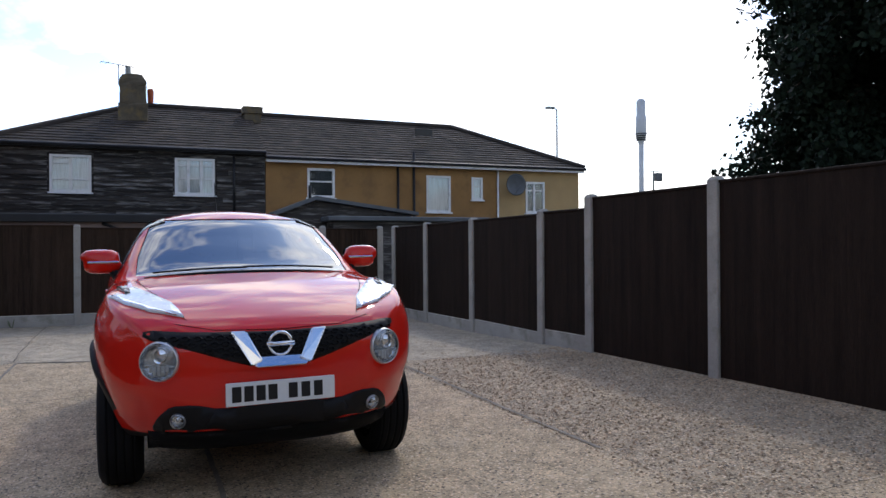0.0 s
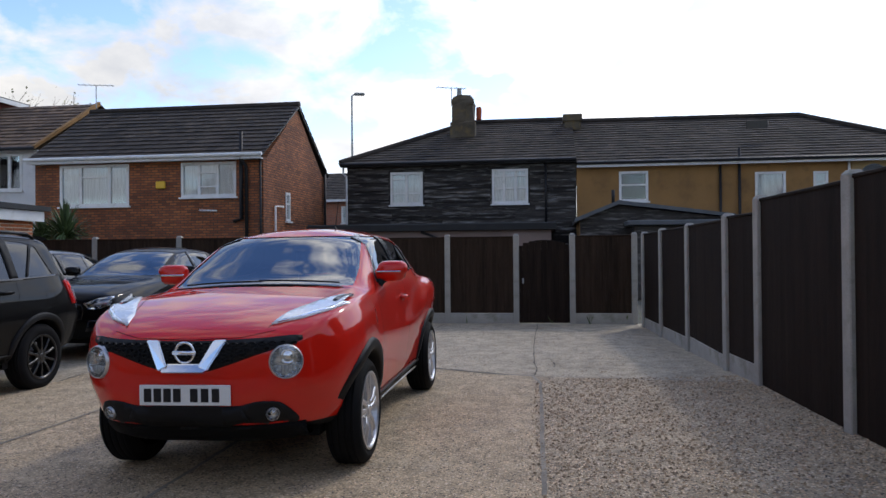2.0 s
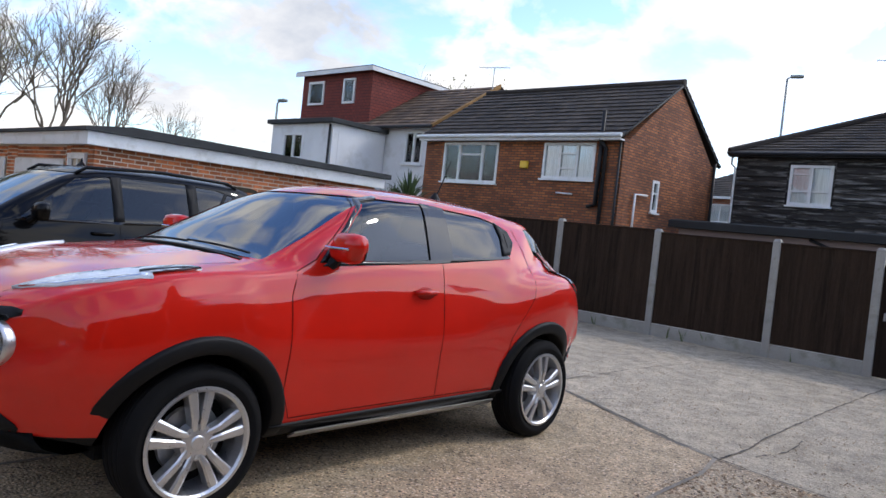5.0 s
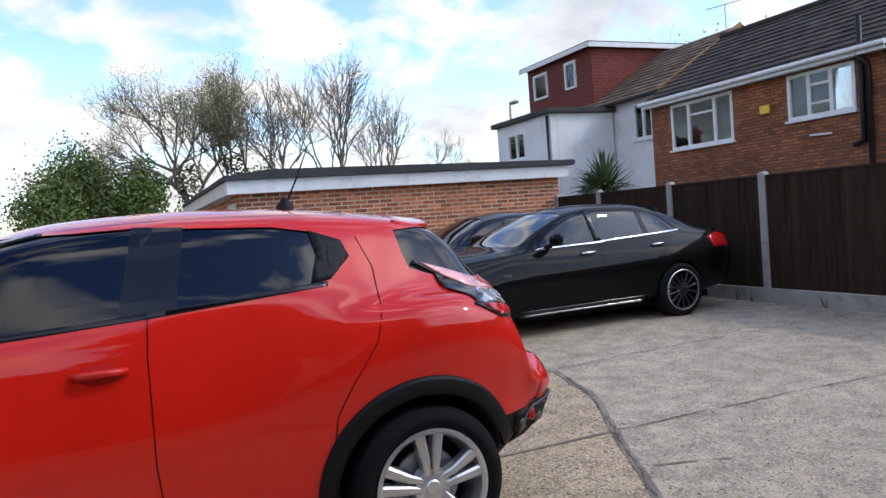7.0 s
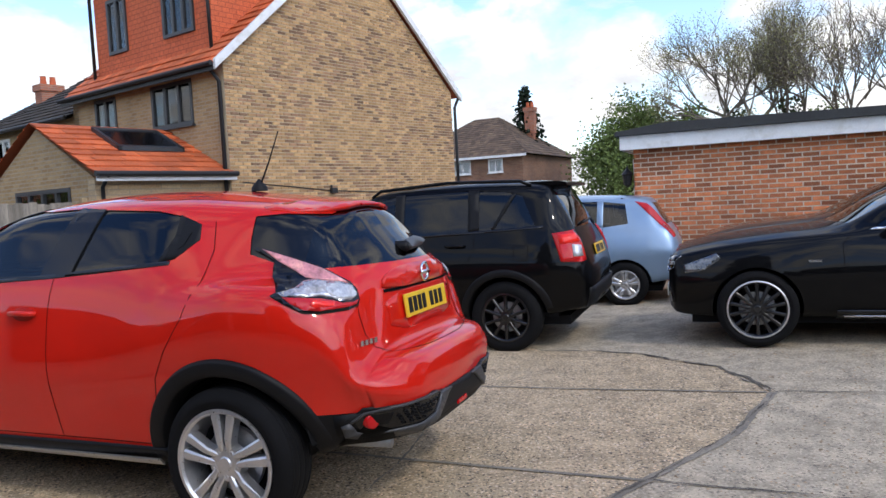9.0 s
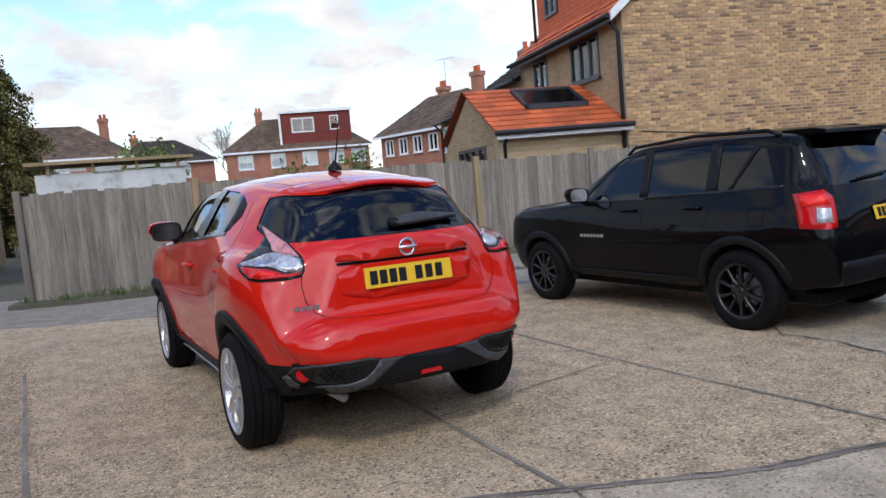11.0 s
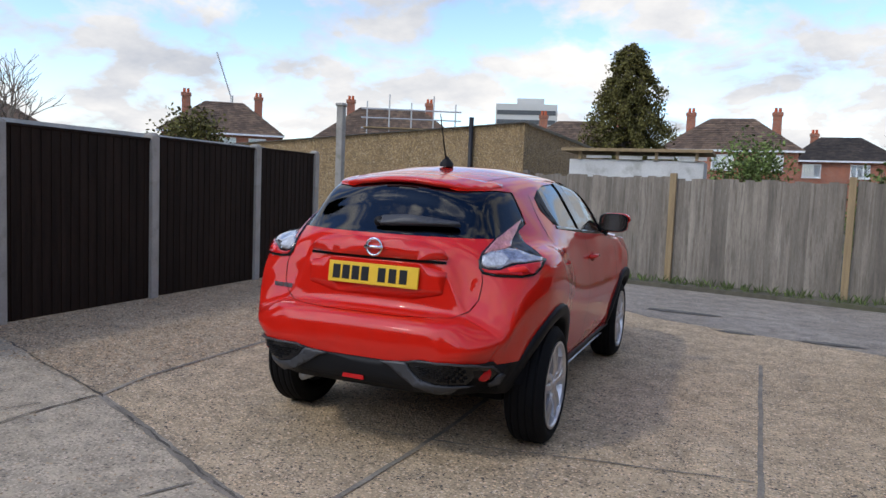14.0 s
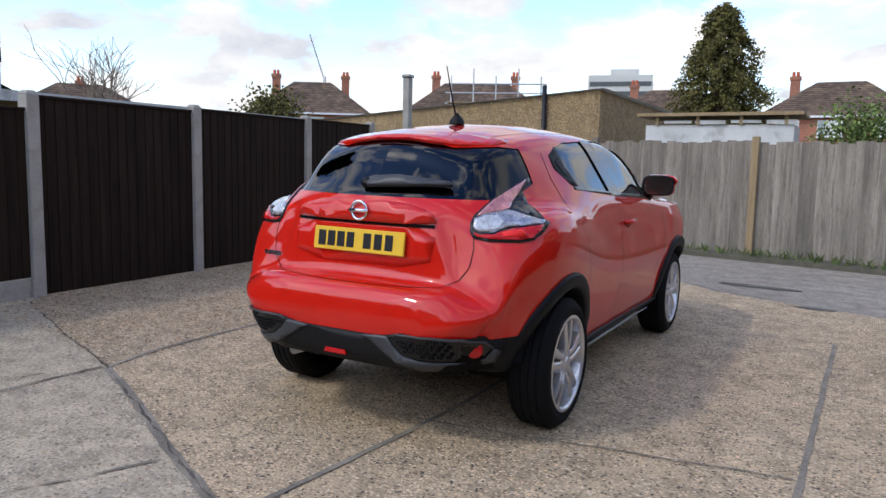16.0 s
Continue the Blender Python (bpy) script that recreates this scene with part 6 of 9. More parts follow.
def make_car(name, label, m, st, cfg, colour):
    """A car from its stations: shell with cut windows and wheel openings, glass, lining, wheels."""
    car = thing(name, label, "car", m)
    shell = loft_body(st)
    skin = Skin(shell)
    if "wrap_at" in cfg:
        bmesh.ops.bisect_plane(shell, geom=shell.verts[:] + shell.edges[:] + shell.faces[:], plane_co=(0, cfg["wrap_at"], 0), plane_no=(0, 1, 0))
    tr, cz = cfg["tyre"], cfg["tyre"] * 0.975
    for cy in cfg["axles"]:
        ro = cfg["arch"]
        poly = [(cy + math.cos(a) * ro, cz + math.sin(a) * ro) for a in np.linspace(-0.5, math.pi + 0.5, 30)]
        for s in (1, -1):
            carve(shell, [tuple(p) for p in poly], "x", s, zone=lambda c, f: abs(c.x) > 0.45).free()
    for nm, poly, mt, lab in cfg["side_glass"]:
        for s in (1, -1):
            g = carve(shell, poly, "x", s, zone=lambda c, f: abs(c.x) > 0.3 and c.z > 0.8)
            part(nm, sink(g, -0.006), mt, car, lab, True)
    wraps = {nm: [carve(shell, poly, "x", s, zone=lambda c, f: abs(c.x) > 0.25 and c.z > 0.9) for s in (1, -1)] for nm, poly in cfg.get("wrap_glass", ())}
    for nm, poly, side, mt, (ya, yb), lab in cfg["end_glass"]:
        g = carve(shell, poly, "y", side if abs(ya) > 1.3 else 1, zone=lambda c, f: ya < c.y < yb and f.normal.z > 0.04) if abs(ya) > 1.3 else carve(shell, poly, "y", -1, zone=lambda c, f: ya < c.y < yb and f.normal.z > 0.12)
        for w in wraps.get(nm, ()):
            part("glass_edge", sink(w, -0.005), FRIT, car, "black edge band of the wrapped rear glass", True)
        bmesh.ops.remove_doubles(g, verts=g.verts[:], dist=2e-4)
        bmesh.ops.recalc_face_normals(g, faces=g.faces[:])
        if sum(f.normal.z for f in g.faces) < 0:
            bmesh.ops.reverse_faces(g, faces=g.faces[:])
        part(nm, sink(g, -0.005), mt, car, lab, True)
    if "lower" in cfg:
        zs, zf, zr, ye = cfg["lower"]
        for z in (zs, zf, zr):
            bmesh.ops.bisect_plane(shell, geom=shell.verts[:] + shell.edges[:] + shell.faces[:], plane_co=(0, 0, z), plane_no=(0, 0, 1))
        low = bmesh.new()
        gone = []
        for f in shell.faces:
            c = f.calc_center_median()
            if c.z < (zr if c.y > ye else zf if c.y < -ye else zs):
                gone.append(f)
                low.faces.new([low.verts.new(v.co) for v in f.verts])
        bmesh.ops.remove_doubles(low, verts=low.verts[:], dist=1e-5)
        bmesh.ops.delete(shell, geom=gone, context="FACES")
        part("lower_body", low, CLAD, car, "black lower body and bumper undersides", True)
    liner = shell.copy()
    dead = [f for f in liner.faces if f.calc_center_median().z < 0.42]
    bmesh.ops.delete(liner, geom=dead, context="FACES")
    sink(liner, -0.03)
    bmesh.ops.reverse_faces(liner, faces=liner.faces[:])
    part("body", shell, colour, car, cfg.get("bodylabel", ""), True)
    part("lining", liner, TRIM, car, "dark cabin lining", True)
    for cy in cfg["axles"]:
        for s in (1, -1):
            rim_x = cfg.get("front_track", cfg["track"]) - 0.05 if cy < 0 else cfg["track"] + 0.01
            bm = lathe(bmesh.new(), [(cfg["arch"] + 0.01, s * rim_x), (cfg["arch"] + 0.01, s * 0.42), (0.0, s * 0.42)], "x", 32, (0, cy, cz))
            bmesh.ops.delete(bm, geom=[f for f in bm.faces if f.calc_center_median().z < 0.37], context="FACES")
            part("wheel_well", bm, RUBBER, car)
            wheel_parts(car, s * (cfg.get("front_track", cfg["track"]) if cy < 0 else cfg["track"]), cy, cz, s, tr, cfg["rim"], cfg["width"], cfg["spokes"], RUBBER, cfg["alloy"], cfg["style"])
            if cfg.get("flare"):
                mt, r1, pr = cfg["flare"]
                lo_a, hi_a = (8, 190) if cy > 0 else (-10, 160)
                part("wheel_arch", arch_flare(skin, cy, cz, cfg["arch"] - 0.004, cfg["arch"] + r1, "+x" if s > 0 else "-x", pr, lo_a, hi_a), mt, car, cfg.get("flarelabel", ""), True)
    for pts in cfg.get("side_seams", ()):
        for way in ("+x", "-x"):
            part("panel_gap", seam(skin, pts, way), GAP, car)
    for pts in cfg.get("front_seams", ()):
        part("panel_gap", seam(skin, pts, "-y"), GAP, car)
    for pts in cfg.get("rear_seams", ()):
        part("panel_gap", seam(skin, pts, "+y"), GAP, car)
    for pts in cfg.get("top_seams", ()):
        part("panel_gap", seam(skin, pts, "+z"), GAP, car)
    for y, z, L in cfg.get("handles", ()):
        for s in (1, -1):
            p, n = skin.at(y, z, "+x" if s > 0 else "-x")
            hp = [(p.x + s * 0.002, y - L / 2, z), (p.x + s * 0.032, y - L / 2 + 0.03, z + 0.004), (p.x + s * 0.036, y, z + 0.006), (p.x + s * 0.032, y + L / 2 - 0.03, z + 0.004), (p.x + s * 0.002, y + L / 2, z)]
            part("door_handle", tube(bmesh.new(), hp, 0.014, n=8), cfg.get("handle", colour), car, "", True)
    if "mirror" in cfg:
        y, z, x, mt = cfg["mirror"]
        for s in (1, -1):
            mr = lathe(bmesh.new(), [(0.0, -0.055), (0.07, -0.052), (0.105, -0.03), (0.118, 0.01), (0.11, 0.05), (0.104, 0.056)], "y", 20)
            for v in mr.verts:
                squared(v)
                v.co = Vector((v.co.x * 1.05 + s * 0.02 * (v.co.z > 0), v.co.y, v.co.z * 0.70))
            mo = part("mirror", mr, mt, car, "", True)
            mo.matrix_basis = Matrix.Translation((s * x, y, z)) @ Matrix.Rotation(s * -0.12, 4, "Z") @ Matrix.Scale(cfg.get("msize", 1.0), 4)
            gl = lathe(bmesh.new(), [(0.0, 0.055), (0.10, 0.055)], "y", 20)
            for v in gl.verts:
                squared(v)
                v.co = Vector((v.co.x * 1.05, v.co.y, v.co.z * 0.68))
            part("mirror_glass", gl, CHROME, mo)
            rim_ = lathe(bmesh.new(), [(0.096, 0.0), (0.112, 0.0), (0.108, 0.012), (0.096, 0.010)], "y", 20)
            for v in rim_.verts:
                squared(v)
            part("mirror_rim", rim_, CLAD, mo, "black rim of the mirror", True).matrix_basis = Matrix.Translation((0, 0.05, 0)) @ Matrix.Diagonal((1.05, 1.0, 0.69, 1.0))
            p, _ = skin.at(y, z - 0.09, "+x" if s > 0 else "-x")
            part("mirror_foot", tube(bmesh.new(), [(p.x - s * 0.02, y - 0.02, z - 0.10), (s * (x - 0.05), y, z - 0.055)], 0.035, 0.025, n=8), CLAD, car)
    return car, skin


# the red crossover
JUKE = [
    (-2.062, 0.44, 0.22, 0.32, 0.57, 0.31, 0.71, 0.23, 0.755, 0.765, 0),
    (-2.042, 0.4, 0.37, 0.45, 0.57, 0.44, 0.77, 0.36, 0.835, 0.845, 0),
    (-1.98, 0.38, 0.5, 0.572, 0.59, 0.555, 0.83, 0.45, 0.885, 0.9, 0),
    (-1.88, 0.36, 0.600, 0.680, 0.61, 0.650, 0.89, 0.52, 0.93, 0.945, 0),
    (-1.7, 0.32, 0.71, 0.792, 0.65, 0.750, 0.965, 0.59, 0.985, 1, 0.02),
    (-1.4, 0.24, 0.775, 0.852, 0.72, 0.800, 1.03, 0.645, 1.045, 1.06, 0.02),
    (-1.12, 0.24, 0.79, 0.845, 0.74, 0.8, 1.045, 0.66, 1.075, 1.1, 0.02),
    (-0.95, 0.24, 0.785, 0.85, 0.74, 0.795, 1.05, 0.655, 1.095, 1.125, 0),
    (-0.62, 0.24, 0.775, 0.835, 0.72, 0.79, 1.06, 0.645, 1.25, 1.3, 0),
    (-0.3, 0.24, 0.77, 0.83, 0.7, 0.785, 1.075, 0.605, 1.405, 1.472, 0),
    (-0.13, 0.24, 0.77, 0.83, 0.7, 0.783, 1.083, 0.590, 1.445, 1.517, 0),
    (0.05, 0.24, 0.77, 0.83, 0.7, 0.78, 1.09, 0.575, 1.465, 1.536, 0),
    (0.4, 0.24, 0.77, 0.835, 0.72, 0.775, 1.11, 0.56, 1.478, 1.547, 0),
    (0.8, 0.24, 0.775, 0.848, 0.82, 0.765, 1.135, 0.555, 1.472, 1.533, 0),
    (1.1, 0.25, 0.785, 0.872, 0.9, 0.735, 1.145, 0.535, 1.450, 1.503, 0.02),
    (1.32, 0.27, 0.78, 0.884, 0.95, 0.685, 1.14, 0.52, 1.422, 1.474, 0.045),
    (1.48, 0.28, 0.765, 0.878, 0.95, 0.64, 1.13, 0.49, 1.380, 1.445, 0.055),
    (1.6, 0.3, 0.735, 0.855, 0.93, 0.605, 1.12, 0.465, 1.3, 1.405, 0.05),
    (1.68, 0.33, 0.72, 0.828, 0.89, 0.58, 1.10, 0.445, 1.205, 1.31, 0.04),
    (1.735, 0.36, 0.70, 0.805, 0.85, 0.56, 1.08, 0.43, 1.15, 1.25, 0.03),
    (1.79, 0.39, 0.675, 0.778, 0.78, 0.54, 1.035, 0.415, 1.11, 1.19, 0.015),
    (1.835, 0.41, 0.65, 0.752, 0.7, 0.495, 0.88, 0.385, 1.06, 1.145, 0.005),
    (1.86, 0.42, 0.63, 0.738, 0.675, 0.505, 0.79, 0.385, 0.97, 1.1, 0),
    (1.875, 0.423, 0.62, 0.728, 0.665, 0.52, 0.765, 0.39, 0.83, 0.96, 0),
    (1.885, 0.425, 0.61, 0.718, 0.66, 0.53, 0.752, 0.4, 0.775, 0.81, 0),
    (1.905, 0.39, 0.595, 0.707, 0.65, 0.55, 0.745, 0.42, 0.757, 0.766, 0),
    (1.96, 0.385, 0.545, 0.662, 0.63, 0.535, 0.735, 0.42, 0.747, 0.753, 0),
    (2.02, 0.39, 0.465, 0.58, 0.61, 0.47, 0.71, 0.37, 0.725, 0.731, 0),
    (2.05, 0.41, 0.37, 0.47, 0.59, 0.38, 0.675, 0.29, 0.69, 0.695, 0),
]
jcfg = dict(
    tyre=0.330, rim=0.243, width=0.210, track=0.752, front_track=0.728, axles=(-1.265, 1.265), arch=0.385, spokes=5, style="twin", alloy=SILVER,
    flare=(CLAD, 0.076, 0.022), flarelabel="matt black plastic wheel arch trim",
    side_glass=[
        ("front_window", [(-0.58, 1.112), (0.155, 1.145), (0.235, 1.468), (-0.10, 1.462), (-0.22, 1.435), (-0.34, 1.345), (-0.45, 1.24)], CARGLASS, "tinted front door glass"),
        ("rear_window", [(0.345, 1.152), (0.86, 1.195), (0.915, 1.31), (0.905, 1.405), (0.75, 1.435), (0.405, 1.455)], PRIVACY, "dark privacy glass"),
    ],
    wrap_at=1.56, lower=(0.335, 0.372, 0.53, 1.62),
    wrap_glass=[("rear_screen", [(1.29, 1.385), (1.30, 1.28), (1.315, 1.215), (1.56, 1.130), (1.56, 1.380), (1.42, 1.392)])],
    end_glass=[
        ("windscreen", [(-0.645, 1.102), (0.645, 1.102), (0.63, 1.22), (0.535, 1.465), (-0.535, 1.465), (-0.63, 1.22)], -1, SCREEN, (-1.05, 0.12), "wide windscreen"),
        ("rear_screen", [(-0.64, 1.140), (0.64, 1.140), (0.63, 1.20), (0.60, 1.26), (0.53, 1.36), (0.43, 1.395), (0.2, 1.42), (-0.2, 1.42), (-0.43, 1.395), (-0.53, 1.36), (-0.60, 1.26), (-0.63, 1.20)], 1, PRIVACY, (1.56, 2.0), "dark rear window"),
    ],
    side_seams=[
        [(-0.80, 1.05), (-0.84, 0.95), (-0.84, 0.50), (-0.78, 0.36)],
        [(0.322, 1.462), (0.250, 1.148), (0.238, 1.0), (0.235, 0.62), (0.26, 0.36)],
        [(1.10, 1.37), (1.14, 1.24), (1.13, 1.10), (1.08, 0.95), (0.97, 0.80), (0.90, 0.68), (0.86, 0.40)],
        [(-0.78, 0.36), (0.86, 0.36)],
        [(-0.225, 1.462), (-0.355, 1.372), (-0.48, 1.265), (-0.66, 1.12), (-0.80, 1.06)],
    ],
    front_seams=[[(-0.47, 0.900), (-0.30, 0.868), (0.0, 0.858), (0.30, 0.868), (0.47, 0.900)]],
    rear_seams=[[(-0.559, 1.005), (-0.575, 0.93), (-0.567, 0.844), (-0.53, 0.785), (-0.46, 0.752), (-0.2, 0.744), (0.2, 0.744), (0.46, 0.752), (0.53, 0.785), (0.567, 0.844), (0.575, 0.93), (0.559, 1.005)]],
    top_seams=[[(0.42, -1.93), (0.48, -1.75), (0.58, -1.45), (0.65, -1.05)], [(-0.42, -1.93), (-0.48, -1.75), (-0.58, -1.45), (-0.65, -1.05)], [(-0.40, 1.36), (-0.47, 0.8), (-0.47, -0.05)], [(0.40, 1.36), (0.47, 0.8), (0.47, -0.05)]],
    handles=((0.08, 0.965, 0.17),), handle=RED, mirror=(-0.56, 1.188, 0.83, RED), msize=0.92,
)
TILT = Matrix.Rotation(math.atan(0.012), 4, "Y").inverted()
MJ = Matrix.Translation((0.012, 0, 0.012)) @ Matrix.Rotation(radians(0.7), 4, "Z") @ TILT
juke, js = make_car("red_car", "glossy red compact crossover car parked on the concrete", MJ, JUKE, jcfg, RED)


def mirror_poly(poly, s):
    return [(x * s, z) for x, z in poly]


def inside(poly, x, z):
    """Whether a place lies within a polygon."""
    odd = False
    for (x0, z0), (x1, z1) in zip(poly, poly[1:] + poly[:1]):
        if (z0 > z) != (z1 > z) and x < x0 + (z - z0) * (x1 - x0) / (z1 - z0):
            odd = not odd
    return odd


def honeycomb(skin, poly, way, pitch, rx, rz):
    """Raised hexagonal cells with hollow middles, laid over a panel of the shell."""
    bm = bmesh.new()
    x0, x1 = min(p[0] for p in poly), max(p[0] for p in poly)
    z0, z1 = min(p[1] for p in poly), max(p[1] for p in poly)
    for r in range(int((z1 - z0) / (rz * 2.07)) + 1):
        for k in range(int((x1 - x0) / pitch) + 2):
            x, z = x0 + (k + (r % 2) * 0.5) * pitch, z0 + rz * (0.9 + r * 2.07)
            if not inside(poly, x, z):
                continue
            p, n = skin.at(x, z, way)
            u = Vector((0, 0, 1)).cross(n).normalized()
            v = n.cross(u)
            rings = []
            for lift, f in ((0.009, 1.0), (0.016, 0.86), (0.016, 0.72), (0.006, 0.55)):
                rings.append([bm.verts.new(p + n * lift + u * math.cos(a) * rx * f + v * math.sin(a) * rz * f) for a in np.linspace(0, 2 * math.pi, 7)[:-1]])
            for a_, b_ in zip(rings, rings[1:]):
                for i in range(6):
                    bm.faces.new((a_[i], a_[(i + 1) % 6], b_[(i + 1) % 6], b_[i]))
    return bm


# sills, bumpers and cladding
for s in (1, -1):
    way = "+x" if s > 0 else "-x"
    part("sill_trim", drape(js, [(-0.88, 0.25), (0.90, 0.25), (0.90, 0.345), (-0.88, 0.335)], way, 0.016, 0.05, 0.08), CLAD, juke, "black sill cladding", True)
    part("sill_strip", drape(js, [(-0.72, 0.262), (0.84, 0.268), (0.84, 0.292), (-0.72, 0.288)], way, 0.024, 0.01, 0.1), SILVER, juke, "silver sill strip")
    part("window_pillar", drape(js, [(0.150, 1.145), (0.350, 1.152), (0.412, 1.457), (0.230, 1.470)], way, 0.003, 0.01, 0.05), GLOSSBLACK, juke, "gloss black door pillar")
    part("quarter_trim", drape(js, [(0.860, 1.192), (0.95, 1.207), (1.05, 1.29), (1.03, 1.36), (0.90, 1.41), (0.912, 1.31)], way, 0.002, 0.008, 0.04), CLAD, juke, "black trim with hidden rear door handle", True)
    part("rear_handle", drape(js, [(0.950, 1.250), (0.975, 1.265), (0.995, 1.325), (0.965, 1.340)], way, 0.005, 0.008, 0.05), CLAD, juke)
    part("window_trim", drape(js, [(-0.64, 1.088), (0.25, 1.132), (0.93, 1.182), (0.93, 1.20), (0.25, 1.152), (-0.60, 1.108)], way, 0.003, 0.008, 0.05), GLOSSBLACK, juke, "black window weatherstrip", True)
    part("window_trim", drape(js, [(-0.61, 1.105), (-0.45, 1.243), (-0.34, 1.35), (-0.22, 1.44), (-0.08, 1.468), (-0.08, 1.478), (-0.225, 1.452), (-0.355, 1.36), (-0.47, 1.255), (-0.65, 1.105)], way, 0.004, 0.012, 0.06), GLOSSBLACK, juke, "", True)
    part("mirror_patch", drape(js, [(-0.59, 1.11), (-0.44, 1.12), (-0.44, 1.245)], way, 0.004, 0.01, 0.05), GLOSSBLACK, juke)

# undented ovals of darker red, painted as the shade in the door handle cups
for s in (1, -1):
    way = "+x" if s > 0 else "-x"
    oval = [(0.08 + math.cos(a) * 0.075, 0.962 + math.sin(a) * 0.034) for a in np.linspace(0, 2 * math.pi, 19)[:-1]]
    part("handle_cup_shade", drape(js, oval, way, 0.0015, 0.006, 0.05), REDSHADE, juke, "darker red oval painted as the shade in the door handle cup", True)

part("front_skirt", drape(js, rounded([(-0.54, 0.375), (-0.40, 0.365), (0.40, 0.365), (0.54, 0.375), (0.58, 0.41), (0.55, 0.475), (0.50, 0.525), (0.40, 0.530), (0.28, 0.500), (-0.28, 0.500), (-0.40, 0.530), (-0.50, 0.525), (-0.55, 0.475), (-0.58, 0.41)], 1), "-y", 0.008, 0.03, 0.05), CLAD, juke, "black lower front bumper", True)
part("lower_grille", drape(js, rounded([(-0.36, 0.40), (0.36, 0.40), (0.30, 0.505), (-0.30, 0.505)], 1), "-y", 0.012, 0.012, 0.05), CLAD, juke, "dark lower grille mouth", True)
part("skid_plate", drape(js, rounded([(-0.46, 0.37), (-0.30, 0.395), (-0.16, 0.372), (0.0, 0.40), (0.16, 0.372), (0.30, 0.395), (0.46, 0.37), (0.38, 0.34), (-0.38, 0.34)], 1), "-y", 0.022, 0.02, 0.05), CLAD, juke, "", True)
GRILLE = [(-0.61, 0.876), (-0.40, 0.862), (0.0, 0.850), (0.40, 0.862), (0.61, 0.876), (0.615, 0.840), (0.42, 0.787), (0.24, 0.725), (0.12, 0.688), (-0.12, 0.688), (-0.24, 0.725), (-0.42, 0.787), (-0.615, 0.840)]
grille = part("grille", drape(js, rounded(GRILLE, 1), "-y", 0.004, 0.012, 0.05), CLAD, juke, "black honeycomb grille", True)
part("grille_mesh", honeycomb(js, [(x * 0.94, 0.785 + (z - 0.785) * 0.78) for x, z in GRILLE], "-y", 0.05, 0.024, 0.0135), CLAD, grille, "honeycomb cells of the grille")


def bar_on(skin, quad, proud, depth, lean=0.0):
    """A straight bar between four places on the nose, bevelled."""
    bm = bmesh.new()
    pts = [skin.at(x, z, "-y")[0] + Vector((0, -proud + (lean if k < 2 else 0.0), 0)) for k, (x, z) in enumerate(quad)]
    lo, hi = [bm.verts.new(p) for p in pts], [bm.verts.new(p + Vector((0, depth, 0))) for p in pts]
    bm.faces.new(lo)
    bm.faces.new(hi[::-1])
    for i in range(4):
        bm.faces.new((lo[i], hi[i], hi[(i + 1) % 4], lo[(i + 1) % 4]))
    bmesh.ops.recalc_face_normals(bm, faces=bm.faces[:])
    bmesh.ops.bevel(bm, geom=bm.edges[:], offset=0.006, segments=2, affect="EDGES")
    return bm


for s in (1, -1):
    part("chrome_v", bar_on(js, mirror_poly([(0.232, 0.862), (0.158, 0.860), (0.088, 0.722), (0.140, 0.700)], s), 0.048, 0.06, 0.020), CHROME, juke, "chrome arm of the V on the grille")
part("chrome_v", bar_on(js, [(-0.130, 0.735), (0.130, 0.735), (0.122, 0.690), (-0.122, 0.690)], 0.052, 0.07, 0.026), CHROME, juke, "chrome foot of the V on the grille")
p, n = js.at(0, 0.792, "-y")
bm = lathe(bmesh.new(), [(0.060, -0.006), (0.062, -0.014), (0.056, -0.018), (0.047, -0.014), (0.046, -0.006)], "y", 32, (0, p.y - 0.006, 0.794))
box(bm, -0.066, 0.066, p.y - 0.026, p.y - 0.012, 0.784, 0.804)
part("badge", bm, CHROME, juke, "round chrome badge with a cross bar", True)


def round_lamp(parent, skin, x, z, r, way, name, label, tilt=0.0):
    p, n = skin.at(x, z, way)
    n = (n + Vector((0, -0.35, 0))).normalized()
    q = n.to_track_quat("Z", "Y").to_matrix().to_4x4()
    lamp = thing(name, "", "")
    lamp.parent = parent
    lamp.matrix_basis = Matrix.Translation(p + n * 0.016) @ q
    tagged(lamp, label)
    part("bezel", lathe(bmesh.new(), [(r * 1.12, -0.09), (r * 1.08, -0.010), (r * 1.03, 0.008), (r * 1.0, 0.009), (r * 0.96, 0.0)], "z", 36), SILVER, lamp, "", True)
    part("reflector", lathe(bmesh.new(), [(r * 0.99, 0.006), (r * 0.90, -0.004), (r * 0.55, -0.009), (0.0, -0.010)], "z", 36), LAMPCHROME, lamp, "", True)
    part("projector", lathe(bmesh.new(), [(r * 0.50, -0.010), (r * 0.48, 0.006), (r * 0.42, 0.009), (r * 0.37, 0.002), (r * 0.30, 0.006), (r * 0.15, 0.012), (0.0, 0.013)], "z", 28, (r * 0.10, r * 0.34, 0)), CHROME, lamp, "", True)
    bm = bmesh.new()
    for k in range(-3, 4):
        w = r * 0.10
        box(bm, k * r * 0.22 - w, k * r * 0.22 + w, -r * (0.78 - 0.05 * k * k), -r * 0.20, -0.008, 0.001 + 0.002 * (k % 2), 0.003)
    part("rib", bm, LAMPWHITE, lamp, "ribbed lower reflector")
    part("lens", lathe(bmesh.new(), [(r * 1.0, 0.007), (r * 0.85, 0.014), (r * 0.5, 0.021), (0.0, 0.024)], "z", 36), LENS, lamp, "", True)
    return lamp


